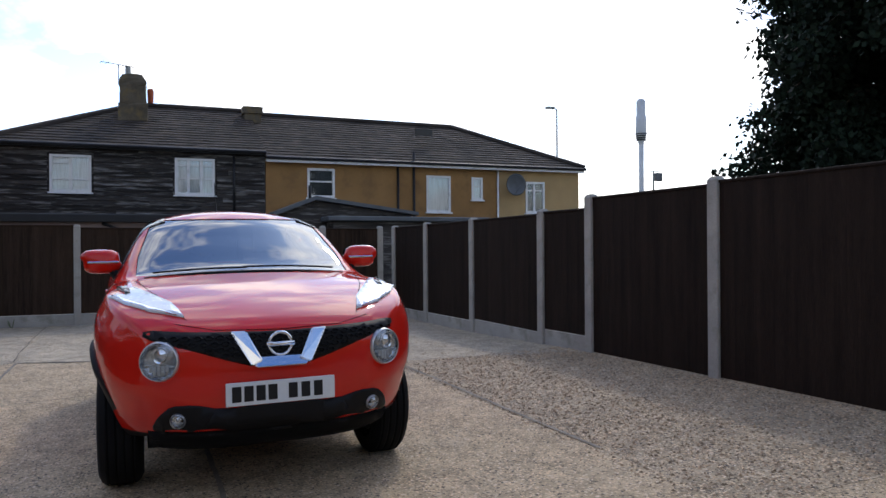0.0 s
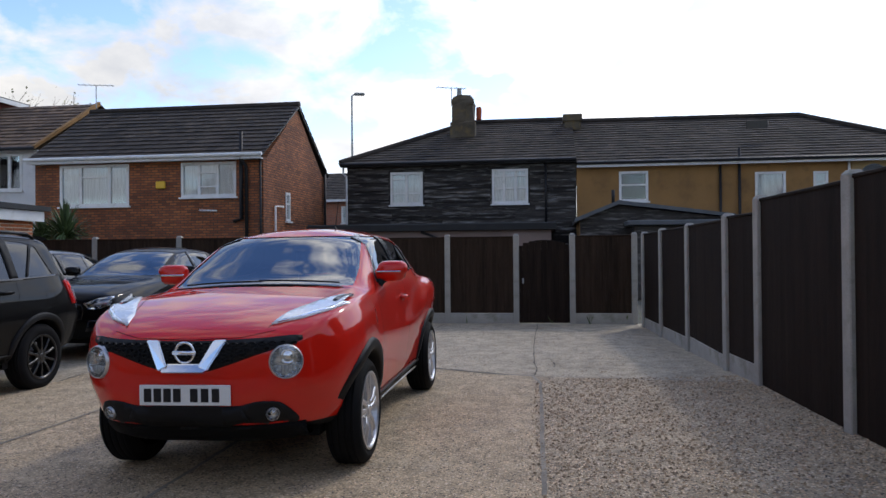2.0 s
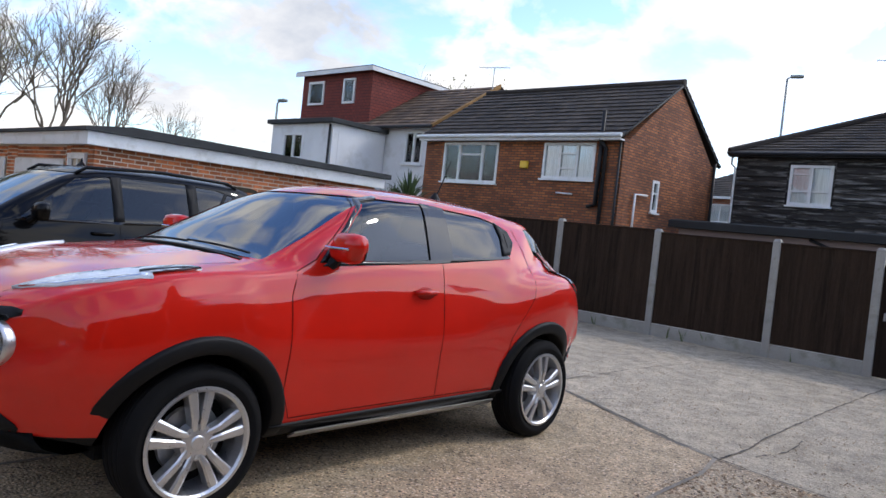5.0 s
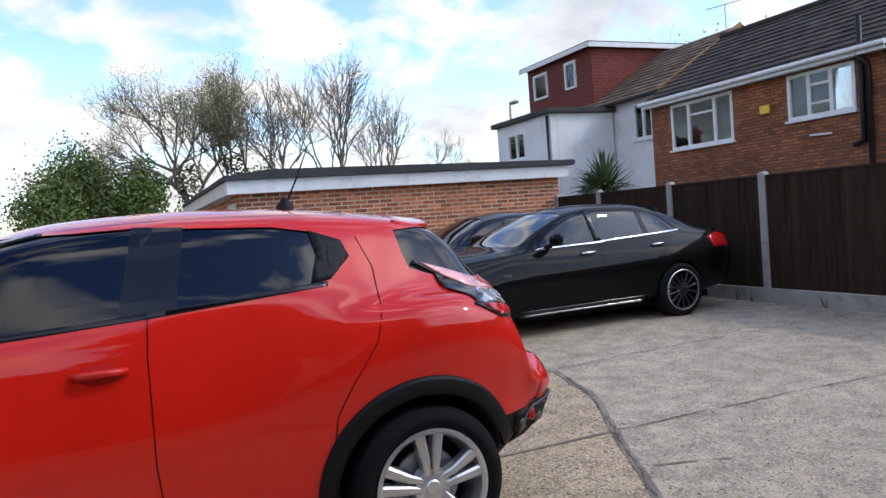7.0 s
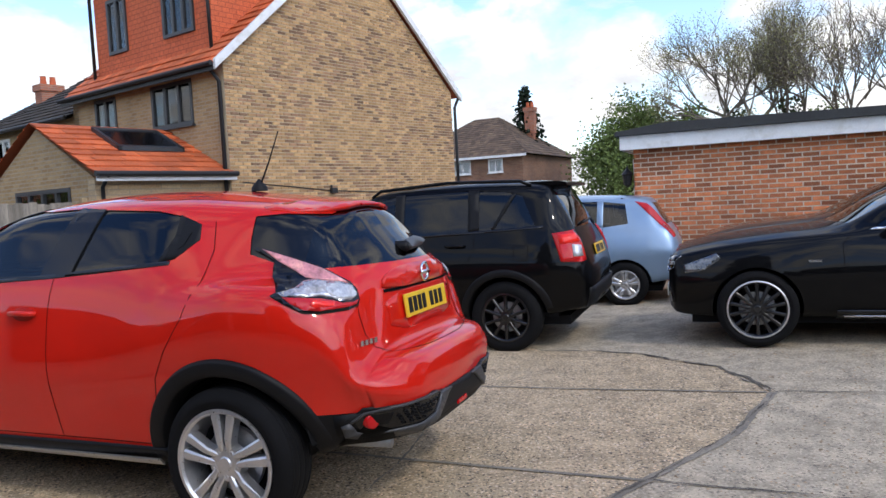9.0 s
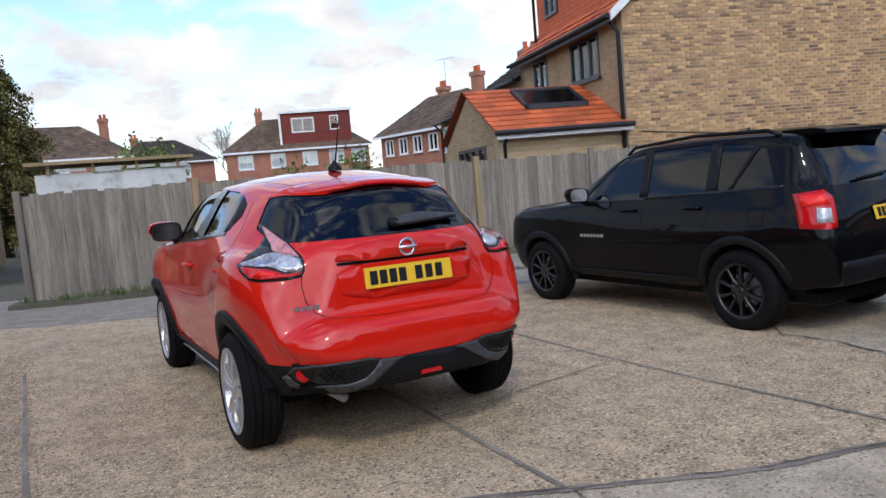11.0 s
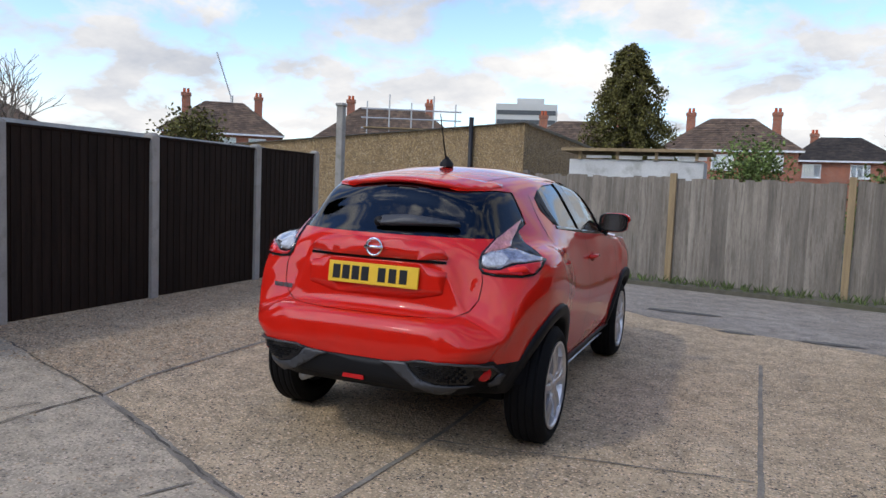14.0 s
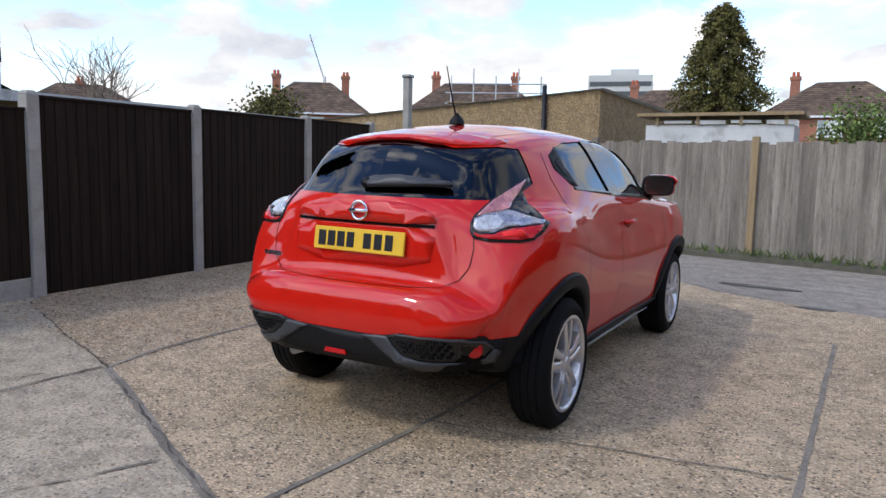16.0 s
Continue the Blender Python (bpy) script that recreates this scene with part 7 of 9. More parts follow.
for s in (1, -1):
    round_lamp(juke, js, s * 0.542, 0.736, 0.087, "-y", "headlamp", "large round headlamp")
    round_lamp(juke, js, s * 0.465, 0.458, 0.034, "-y", "fog_lamp", "small round fog lamp")
    up = mirror_poly([(0.43, -1.90), (0.58, -1.80), (0.70, -1.65), (0.772, -1.50), (0.735, -1.49), (0.690, -1.53), (0.700, -1.42), (0.738, -1.27), (0.68, -1.30), (0.585, -1.52), (0.475, -1.74)], s)
    wing = part("running_lamp", drape(js, up, "+z", 0.012, 0.03, 0.04), LAMPWHITE, juke, "boomerang lamp on top of the wing", True)
    part("shade", drape(js, mirror_poly([(0.690, -1.52), (0.702, -1.42), (0.739, -1.275), (0.712, -1.29), (0.672, -1.42), (0.668, -1.51)], s), "+z", 0.016, 0.008, 0.05), GLOSSBLACK, wing, "dark notch of the wing lamp", True)
    part("strip", drape(js, mirror_poly([(0.46, -1.885), (0.585, -1.79), (0.70, -1.635), (0.755, -1.515), (0.735, -1.515), (0.685, -1.625), (0.575, -1.77)], s), "+z", 0.0155, 0.008, 0.05), CHROME, wing, "bright strip along the lamp", True)

bars_plate(juke, 0, -2.078, 0.566, 0.52, 0.111, "-y", WHITEPLATE, "white front registration plate with dark characters", 0.0)

# rear: lamps, valance, plate, wiper, spoiler
part("rear_skirt", drape(js, [(-0.62, 0.400), (-0.5, 0.395), (0.5, 0.395), (0.62, 0.400), (0.69, 0.50), (0.67, 0.550), (0.35, 0.556), (0.27, 0.538), (0.15, 0.528), (-0.15, 0.528), (-0.27, 0.538), (-0.35, 0.556), (-0.67, 0.550), (-0.69, 0.50)], "+y", 0.010, 0.03, 0.05), CLAD, juke, "black lower rear bumper", True)
MESH = [(0.30, 0.535), (0.335, 0.548), (0.50, 0.553), (0.60, 0.549), (0.655, 0.53), (0.67, 0.49), (0.64, 0.452), (0.56, 0.445), (0.44, 0.448), (0.37, 0.465), (0.325, 0.50)]
LIP = [(0.15, 0.527), (0.24, 0.536), (0.287, 0.536), (0.315, 0.497), (0.365, 0.460), (0.44, 0.441), (0.56, 0.437), (0.645, 0.444), (0.68, 0.49), (0.695, 0.475), (0.67, 0.425), (0.57, 0.402), (0.43, 0.405), (0.33, 0.430), (0.26, 0.470), (0.20, 0.510)]
EDGE = [(0.288, 0.536), (0.33, 0.553), (0.50, 0.558), (0.605, 0.554), (0.664, 0.533), (0.682, 0.49), (0.674, 0.49), (0.656, 0.526), (0.60, 0.546), (0.50, 0.550), (0.335, 0.545), (0.300, 0.533)]
for s in (1, -1):
    way, corner = ("+x", "+d") if s > 0 else ("-x", "-d")
    panel = part("valance_panel", drape(js, mirror_poly(MESH, s), "+y", 0.011, 0.012, 0.04), GLOSSBLACK, juke, "black mesh panel of the rear bumper")
    part("valance_mesh", honeycomb(js, mirror_poly([(0.325, 0.528), (0.55, 0.540), (0.575, 0.50), (0.555, 0.458), (0.45, 0.460), (0.38, 0.480)], s), "+y", 0.030, 0.0150, 0.0085), CLAD, panel, "honeycomb cells of the panel")
    part("valance_lip", drape(js, mirror_poly(LIP, s), "+y", 0.020, 0.02, 0.03), CLADSHINE, juke, "smooth dark grey lip round the mesh panel", True)
    part("valance_edge", drape(js, mirror_poly(EDGE, s), "+y", 0.017, 0.012, 0.03), CLADSHINE, juke, "", True)
    p, n = js.at(s * 0.622, 0.487, "+y")
    q = Vector((s * 0.45, 0.9, 0.0)).normalized().to_track_quat("Z", "Y").to_matrix().to_4x4()
    part("reflector", lathe(bmesh.new(), [(0.038, -0.03), (0.038, 0.020), (0.030, 0.026), (0, 0.028)], "z", 24), REDLENS, juke, "round red rear reflector", True).matrix_basis = Matrix.Translation(p) @ q
    part("bumper_corner", drape(js, [(0.74, 0.43), (0.98, 0.44), (0.985, 0.545), (0.72, 0.52)], corner, 0.010, 0.03, 0.05), CLAD, juke, "", True)
    lamp = part("tail_lamp", drape(js, [(0.885, 1.0), (0.882, 1.04), (0.86, 1.072), (0.80, 1.112), (0.75, 1.145), (0.64, 1.195), (0.51, 1.245), (0.498, 1.232), (0.570, 1.182), (0.640, 1.130), (0.660, 1.105), (0.645, 1.086), (0.59, 1.068), (0.525, 1.055), (0.50, 1.046), (0.54, 1.015), (0.61, 0.972), (0.68, 0.962), (0.82, 0.963), (0.872, 0.972)], corner, 0.008, 0.05, 0.025), GLOSSBLACK, juke, "boomerang tail lamp with a black outline", True)
    part("blade", drape(js, [(0.85, 1.067), (0.80, 1.103), (0.75, 1.137), (0.64, 1.187), (0.53, 1.232), (0.585, 1.176), (0.648, 1.127), (0.672, 1.100), (0.72, 1.090)], corner, 0.013, 0.02, 0.025), LAMPPINK, lamp, "pinkish silver blade running up beside the rear window", True)
    part("upper_lens", drape(js, [(0.872, 1.02), (0.862, 1.055), (0.81, 1.075), (0.75, 1.080), (0.70, 1.090), (0.655, 1.085), (0.60, 1.063), (0.53, 1.050), (0.55, 1.040), (0.65, 1.032), (0.72, 1.026), (0.76, 1.012), (0.79, 1.0), (0.84, 1.0), (0.866, 1.010)], corner, 0.014, 0.03, 0.02), LAMPCLEAR, lamp, "clear silver upper part of the lamp", True)
    part("indicator", drape(js, [(0.868, 1.025), (0.855, 1.052), (0.80, 1.066), (0.745, 1.062), (0.73, 1.040), (0.765, 1.015), (0.797, 1.003), (0.84, 1.003), (0.862, 1.012)], corner, 0.018, 0.02, 0.012), LAMPRIB, lamp, "white ribbed indicator", True)
    part("red_lens", drape(js, [(0.873, 0.998), (0.845, 0.988), (0.79, 0.989), (0.755, 1.003), (0.70, 1.016), (0.60, 1.028), (0.545, 1.036), (0.57, 1.010), (0.62, 0.981), (0.68, 0.972), (0.812, 0.973), (0.86, 0.980)], corner, 0.014, 0.03, 0.025), REDLENS, lamp, "red lower part of the lamp", True)
    part("brake_light", drape(js, [(0.755, 0.998), (0.665, 1.012), (0.645, 0.995), (0.66, 0.986), (0.75, 0.982)], corner, 0.0165, 0.01, 0.025), REDBRIGHT, lamp, "bright red brake light window", True)
part("fog_reflector", drape(js, [(-0.062, 0.417), (0.062, 0.417), (0.056, 0.438), (-0.056, 0.438)], "+y", 0.014, 0.010, 0.06), REDLENS, juke, "red rear fog lamp")
part("plate_recess", drape(js, rounded([(-0.38, 0.82), (0.38, 0.82), (0.405, 1.004), (-0.405, 1.004)], 1), "+y", 0.004, 0.006, 0.06), RED, juke, "", True)
part("tailgate_lip", drape(js, rounded([(-0.40, 1.020), (0.40, 1.020), (0.37, 1.075), (0.22, 1.115), (-0.22, 1.115), (-0.37, 1.075)], 1), "+y", 0.016, 0.03, 0.05), RED, juke, "", True)
# Near-black strip drawn as the shadow line below the tailgate lip.
part("lip_shadow_line", drape(js, [(-0.39, 1.008), (0.39, 1.008), (0.39, 1.021), (-0.39, 1.021)], "+y", 0.008, 0.01, 0.06), GAP, juke)
bars_plate(juke, 0.0, 1.892, 0.927, 0.52, 0.111, "+y", YELLOWPLATE, "yellow rear registration plate with dark characters", radians(7))
p, n = js.at(0, 1.068, "+y")
bm = lathe(bmesh.new(), [(0.048, 0.026), (0.050, 0.034), (0.045, 0.038), (0.037, 0.034), (0.036, 0.026)], "y", 28, (0, p.y - 0.006, 1.07))
box(bm, -0.053, 0.053, p.y + 0.022, p.y + 0.036, 1.062, 1.078)
part("badge", bm, CHROME, juke, "round chrome badge with a cross bar", True)
bm = bmesh.new()
for k in range(4):
    p, n = js.at(0.62 - k * 0.033, 0.815, "+y")
    box(bm, p.x - 0.013, p.x + 0.013, p.y + 0.002, p.y + 0.010, 0.805, 0.827)
part("model_badge", bm, CHROME, juke, "small chrome badge bars")
part("wiper", drape(js, [(0.035, 1.185), (0.0, 1.212), (-0.14, 1.224), (-0.39, 1.200), (-0.405, 1.186), (-0.22, 1.182), (0.0, 1.172)], "+y", 0.034, 0.024, 0.04), CLADSHINE, juke, "broad black rear wiper", True)
p, n = js.at(0.02, 1.20, "+y")
part("wiper_boss", lathe(bmesh.new(), [(0.028, -0.03), (0.028, 0.03), (0.020, 0.040), (0, 0.042)], "y", 18, (p.x, p.y, p.z)), CLAD, juke, "", True)
bm = drape(js, [(-0.49, 1.300), (-0.44, 1.33), (-0.30, 1.37), (0.30, 1.37), (0.44, 1.33), (0.49, 1.300), (0.500, 1.345), (0.465, 1.435), (0.36, 1.525), (0.20, 1.580), (-0.20, 1.580), (-0.36, 1.525), (-0.465, 1.435), (-0.500, 1.345)], "+z", 0.006, 0.022, 0.04)
for v in bm.verts:
    k = max(0.0, v.co.y - 1.44)
    v.co.z += k * 0.10
    v.co.y += k * 0.10
part("spoiler", bm, RED, juke, "red roof spoiler", True)


def apron(name, label, w, way, prof):
    """A curved skirt hung under a bumper: each row of the profile is a step inwards and a height."""
    sg = 1 if way == "+y" else -1
    bm = bmesh.new()
    grid = []
    for x in np.linspace(-w, w, 17):
        y = js.at(x, prof[0][1], way)[0].y
        grid.append([bm.verts.new((x * (1 - 0.25 * d), y - sg * d, z)) for d, z in prof])
    for a_, b_ in zip(grid, grid[1:]):
        for k in range(len(prof) - 1):
            bm.faces.new((a_[k], b_[k], b_[k + 1], a_[k + 1]))
    bmesh.ops.solidify(bm, geom=bm.faces[:], thickness=0.006)
    part(name, bm, CLAD, juke, label, True)


apron("rear_apron", "black apron under the rear bumper", 0.67, "+y", [(-0.004, 0.475), (0.012, 0.425), (0.07, 0.375), (0.25, 0.362)])
apron("front_apron", "black chin under the front bumper", 0.60, "-y", [(0.004, 0.395), (0.012, 0.36), (0.05, 0.315), (0.14, 0.275), (0.40, 0.265)])
part("brake_lamp", boxes((-0.10, 0.10, 1.600, 1.614, 1.416, 1.428), bevel=0.003), REDLENS, juke, "high level brake lamp")
part("aerial", tube(bmesh.new(), [(0, 0.945, 1.55), (0, 1.01, 1.68), (0, 1.08, 1.84)], 0.006, 0.003, n=6), CLAD, juke, "roof aerial")
part("aerial_base", lathe(bmesh.new(), [(0.045, 1.525), (0.042, 1.548), (0.018, 1.575), (0.006, 1.59)], "z", 16, (0, 0.94, 0)), CLAD, juke, "", True)
part("exhaust", tube(bmesh.new(), [(0.42, 1.40, 0.31), (0.42, 1.86, 0.325)], 0.026, n=14), STEEL, juke, "exhaust tip", True)
part("wiper", tube(bmesh.new(), [js.at(x, -0.93 + 0.02 * abs(x), "+z")[0] + Vector((0, 0, 0.012)) for x in np.linspace(0.55, -0.02, 7)], 0.006, n=6), CLAD, juke, "windscreen wiper")
part("wiper", tube(bmesh.new(), [js.at(x, -0.94 + 0.02 * abs(x), "+z")[0] + Vector((0, 0, 0.010)) for x in np.linspace(0.0, -0.55, 7)], 0.006, n=6), CLAD, juke, "windscreen wiper")
part("cowl", drape(js, [(-0.60, -1.0), (0.60, -1.0), (0.58, -0.975), (0.3, -0.985), (-0.3, -0.985), (-0.58, -0.975)], "+z", 0.004, 0.01, 0.06), CLAD, juke, "black scuttle below the windscreen")
for s in (1, -1):
    part("mirror_lamp", boxes((s * 0.83 - 0.09, s * 0.83 + 0.09, -0.622, -0.600, 1.178, 1.191), bevel=0.004), CHROME, juke, "indicator strip in the mirror")
cabin(juke, -0.62, 1.00, 0.66, 1.55, ((-0.36, 0.02, 0.50), (0.36, 0.02, 0.50), (-0.32, 0.70, 0.42), (0.32, 0.70, 0.42)))
part("underside", boxes((-0.60, 0.60, -1.6, 1.45, 0.24, 0.30)), RUBBER, juke)


# ---- the other parked cars ----
def dress(car, skin, poly, way, name, material, label="", proud=0.008, depth=0.02, step=0.06):
    return part(name, drape(skin, poly, way, proud, depth, step), material, car, label, True)


SUV = [
    (-2.13, 0.42, 0.50, 0.62, 0.60, 0.60, 0.80, 0.46, 0.90, 0.91),
    (-2.04, 0.34, 0.68, 0.77, 0.62, 0.74, 0.90, 0.60, 0.985, 1.00),
    (-1.80, 0.30, 0.80, 0.87, 0.66, 0.82, 1.00, 0.66, 1.05, 1.07),
    (-1.30, 0.30, 0.84, 0.90, 0.70, 0.845, 1.05, 0.68, 1.085, 1.105),
    (-0.95, 0.30, 0.84, 0.895, 0.72, 0.84, 1.065, 0.69, 1.12, 1.14),
    (-0.55, 0.30, 0.83, 0.89, 0.73, 0.83, 1.08, 0.70, 1.34, 1.38),
    (-0.20, 0.30, 0.83, 0.89, 0.74, 0.825, 1.09, 0.67, 1.53, 1.575),
    (0.10, 0.30, 0.83, 0.89, 0.74, 0.82, 1.10, 0.655, 1.60, 1.64),
    (0.80, 0.30, 0.83, 0.89, 0.76, 0.815, 1.12, 0.645, 1.62, 1.665),
    (1.50, 0.32, 0.83, 0.90, 0.78, 0.81, 1.14, 0.635, 1.60, 1.65),
    (1.72, 0.34, 0.825, 0.89, 0.80, 0.795, 1.15, 0.62, 1.565, 1.615),
    (1.82, 0.35, 0.81, 0.875, 0.80, 0.775, 1.15, 0.60, 1.42, 1.49),
    (1.93, 0.37, 0.79, 0.85, 0.80, 0.74, 1.13, 0.56, 1.24, 1.30),
    (2.01, 0.38, 0.765, 0.825, 0.78, 0.71, 1.05, 0.53, 1.08, 1.11),
    (2.07, 0.40, 0.72, 0.785, 0.70, 0.67, 0.93, 0.50, 0.96, 0.975),
    (2.12, 0.44, 0.60, 0.68, 0.62, 0.58, 0.78, 0.45, 0.80, 0.81),
]
suv_cfg = dict(
    tyre=0.345, rim=0.235, width=0.215, track=0.775, axles=(-1.3175, 1.3175), arch=0.395, spokes=10, style="single", alloy=BLACKALLOY,
    flare=(CLAD, 0.07, 0.022), flarelabel="squared black wheel arch trim",
    side_glass=[
        ("front_window", [(-0.66, 1.115), (0.18, 1.13), (0.16, 1.555), (-0.16, 1.515)], CARGLASS, "front door glass"),
        ("rear_window", [(0.26, 1.135), (0.96, 1.15), (0.94, 1.57), (0.245, 1.56)], PRIVACY, "dark rear door glass"),
        ("quarter_window", [(1.06, 1.165), (1.62, 1.20), (1.48, 1.50), (1.30, 1.545), (1.04, 1.560)], PRIVACY, "dark quarter glass"),
    ],
    end_glass=[
        ("windscreen", [(-0.66, 1.145), (0.66, 1.145), (0.58, 1.56), (-0.58, 1.56)], -1, SCREEN, (-1.05, 0.10), "upright windscreen"),
        ("rear_screen", [(-0.60, 1.17), (0.60, 1.17), (0.53, 1.55), (-0.53, 1.55)], 1, PRIVACY, (1.60, 2.15), "dark rear window"),
    ],
    side_seams=[
        [(-0.78, 1.10), (-0.82, 0.95), (-0.82, 0.45)], [(0.22, 1.57), (0.22, 0.42)],
        [(1.0, 1.57), (1.02, 1.0), (0.92, 0.80), (0.86, 0.45)], [(-0.82, 0.42), (0.86, 0.42)],
        [(-0.66, 1.12), (-0.16, 1.535), (0.1, 1.585), (1.6, 1.56)], [(1.42, 1.02), (1.42, 0.88), (1.56, 0.88), (1.56, 1.02), (1.42, 1.02)],
    ],
    front_seams=[[(-0.60, 0.98), (0.60, 0.98)]], rear_seams=[[(-0.60, 1.16), (-0.58, 0.72), (0.58, 0.72), (0.60, 1.16)]],
    top_seams=[[(0.60, -2.0), (0.66, -1.0)], [(-0.60, -2.0), (-0.66, -1.0)]],
    handles=((0.05, 1.015, 0.2), (0.83, 1.03, 0.2)), handle=BLACKPAINT, mirror=(-0.56, 1.185, 0.97, BLACKPAINT), msize=0.98,
)
ANG = radians(1.0)
MS = Matrix.Translation((-4.18, -0.05, -0.05)) @ Matrix.Rotation(ANG, 4, "Z")
suv, ss = make_car("black_suv", "black boxy estate off-road car with black alloy wheels", MS, SUV, suv_cfg, BLACKPAINT)
for s in (1, -1):
    way, corner = ("+x", "+d") if s > 0 else ("-x", "-d")
    dress(suv, ss, [(-0.9, 0.30), (0.9, 0.30), (0.9, 0.41), (-0.9, 0.41)], way, "sill_trim", CLAD, "black sill cladding", 0.014, 0.04, 0.1)
    dress(suv, ss, [(0.17, 1.13), (0.265, 1.135), (0.25, 1.562), (0.15, 1.556)], way, "window_pillar", CLAD, "", 0.003, 0.01)
    dress(suv, ss, [(0.955, 1.15), (1.065, 1.165), (1.045, 1.567), (0.935, 1.57)], way, "window_pillar", CLAD, "", 0.003, 0.01)
    dress(suv, ss, [(1.18, 1.168), (1.21, 1.170), (1.42, 1.512), (1.39, 1.525)], way, "window_pillar", CLAD, "slanted bar across the quarter glass", 0.003, 0.01)
    dress(suv, ss, [(-0.70, 1.09), (0.2, 1.108), (1.70, 1.178), (1.70, 1.20), (0.2, 1.132), (-0.66, 1.115)], way, "window_trim", GLOSSBLACK, "", 0.006, 0.012)
    dress(suv, ss, [(0.70, 1.12), (0.72, 0.86), (0.90, 0.85), (0.97, 0.86), (0.96, 1.08), (0.90, 1.14)], corner, "tail_lamp", REDLENS, "red tail lamp with a clear band", 0.014, 0.04, 0.05)
    dress(suv, ss, [(0.83, 0.90), (0.93, 0.90), (0.93, 1.00), (0.84, 1.01)], corner, "reversing_lamp", LAMPRIB, "", 0.02, 0.01, 0.05)
    dress(suv, ss, [(0.74, 1.02), (0.93, 1.03), (0.90, 1.11), (0.74, 1.10)], corner, "brake_lamp", REDBRIGHT, "", 0.02, 0.008, 0.05)
    dress(suv, ss, mirror_poly([(0.42, 0.95), (0.70, 0.93), (0.70, 0.82), (0.44, 0.82)], s), "-y", "headlamp", LAMPWHITE, "angular headlamp", 0.010, 0.03, 0.05)
    dress(suv, ss, mirror_poly([(0.42, 0.95), (0.70, 0.93), (0.70, 0.82), (0.44, 0.82)], s), "-y", "headlamp_lens", LENS, "", 0.018, 0.004, 0.05)
    rail = [ss.at(s * 0.60, y, "+z")[0] + Vector((0, 0, h)) for y, h in ((-0.15, 0.005), (-0.05, 0.045), (0.7, 0.05), (1.45, 0.045), (1.56, 0.005))]
    part("roof_rail", tube(bmesh.new(), rail, 0.017, n=8), BLACKPAINT, suv, "black roof rail", True)
    p, n = ss.at(-1.02, 0.93, way)
    part("side_repeater", boxes((p.x - 0.004, p.x + 0.01 * s + 0.004, -1.045, -0.995, 0.915, 0.945), bevel=0.002), LENS, suv)
    bm = bmesh.new()
    for k in range(7):
        p, n = ss.at(-0.62 + k * 0.052, 0.76, way)
        box(bm, p.x - 0.003, p.x + 0.003, p.y - 0.018, p.y + 0.018, 0.748, 0.778)
    part("door_badge", bm, SILVER, suv, "small badge bars on the front door")
for k in range(7):
    x = -0.27 + k * 0.09
    part("grille_slot", drape(ss, [(x - 0.026, 0.80), (x + 0.026, 0.80), (x + 0.026, 0.94), (x - 0.026, 0.94)], "-y", 0.006, 0.01, 0.06), GLOSSBLACK, suv)
dress(suv, ss, [(-0.62, 0.40), (0.62, 0.40), (0.66, 0.58), (-0.66, 0.58)], "-y", "front_skirt", CLAD, "black lower bumper", 0.012, 0.03)
dress(suv, ss, [(-0.68, 0.42), (0.68, 0.42), (0.70, 0.60), (-0.70, 0.60)], "+y", "rear_skirt", CLAD, "black lower bumper", 0.012, 0.03)
bars_plate(suv, 0, 2.10, 0.93, 0.52, 0.111, "+y", YELLOWPLATE, "yellow rear registration plate with dark characters", radians(14))
bars_plate(suv, 0, -2.15, 0.60, 0.52, 0.111, "-y", WHITEPLATE, "white front registration plate with dark characters")
bm = prism(bmesh.new(), [(1.50, 1.625), (1.80, 1.622), (1.90, 1.600), (1.905, 1.575), (1.70, 1.565), (1.55, 1.57)], "x", -0.53, 0.53)
bmesh.ops.bevel(bm, geom=bm.edges[:], offset=0.012, segments=2, affect="EDGES")
part("roof_spoiler", bm, BLACKPAINT, suv, "black spoiler over the rear window")
part("wiper", tube(bmesh.new(), [ss.at(0.3 - 0.45 * t, 1.20 + 0.03 * t, "+y")[0] + Vector((0, 0.03, 0)) for t in np.linspace(0, 1, 6)], 0.012, n=6), CLAD, suv)
cabin(suv, -0.62, 1.04, 0.70, 1.8, ((-0.38, 0.02, 0.56), (0.38, 0.02, 0.56), (-0.38, 0.85, 0.60), (0.38, 0.85, 0.60)))
part("underside", boxes((-0.66, 0.66, -1.9, 1.9, 0.24, 0.33)), RUBBER, suv)

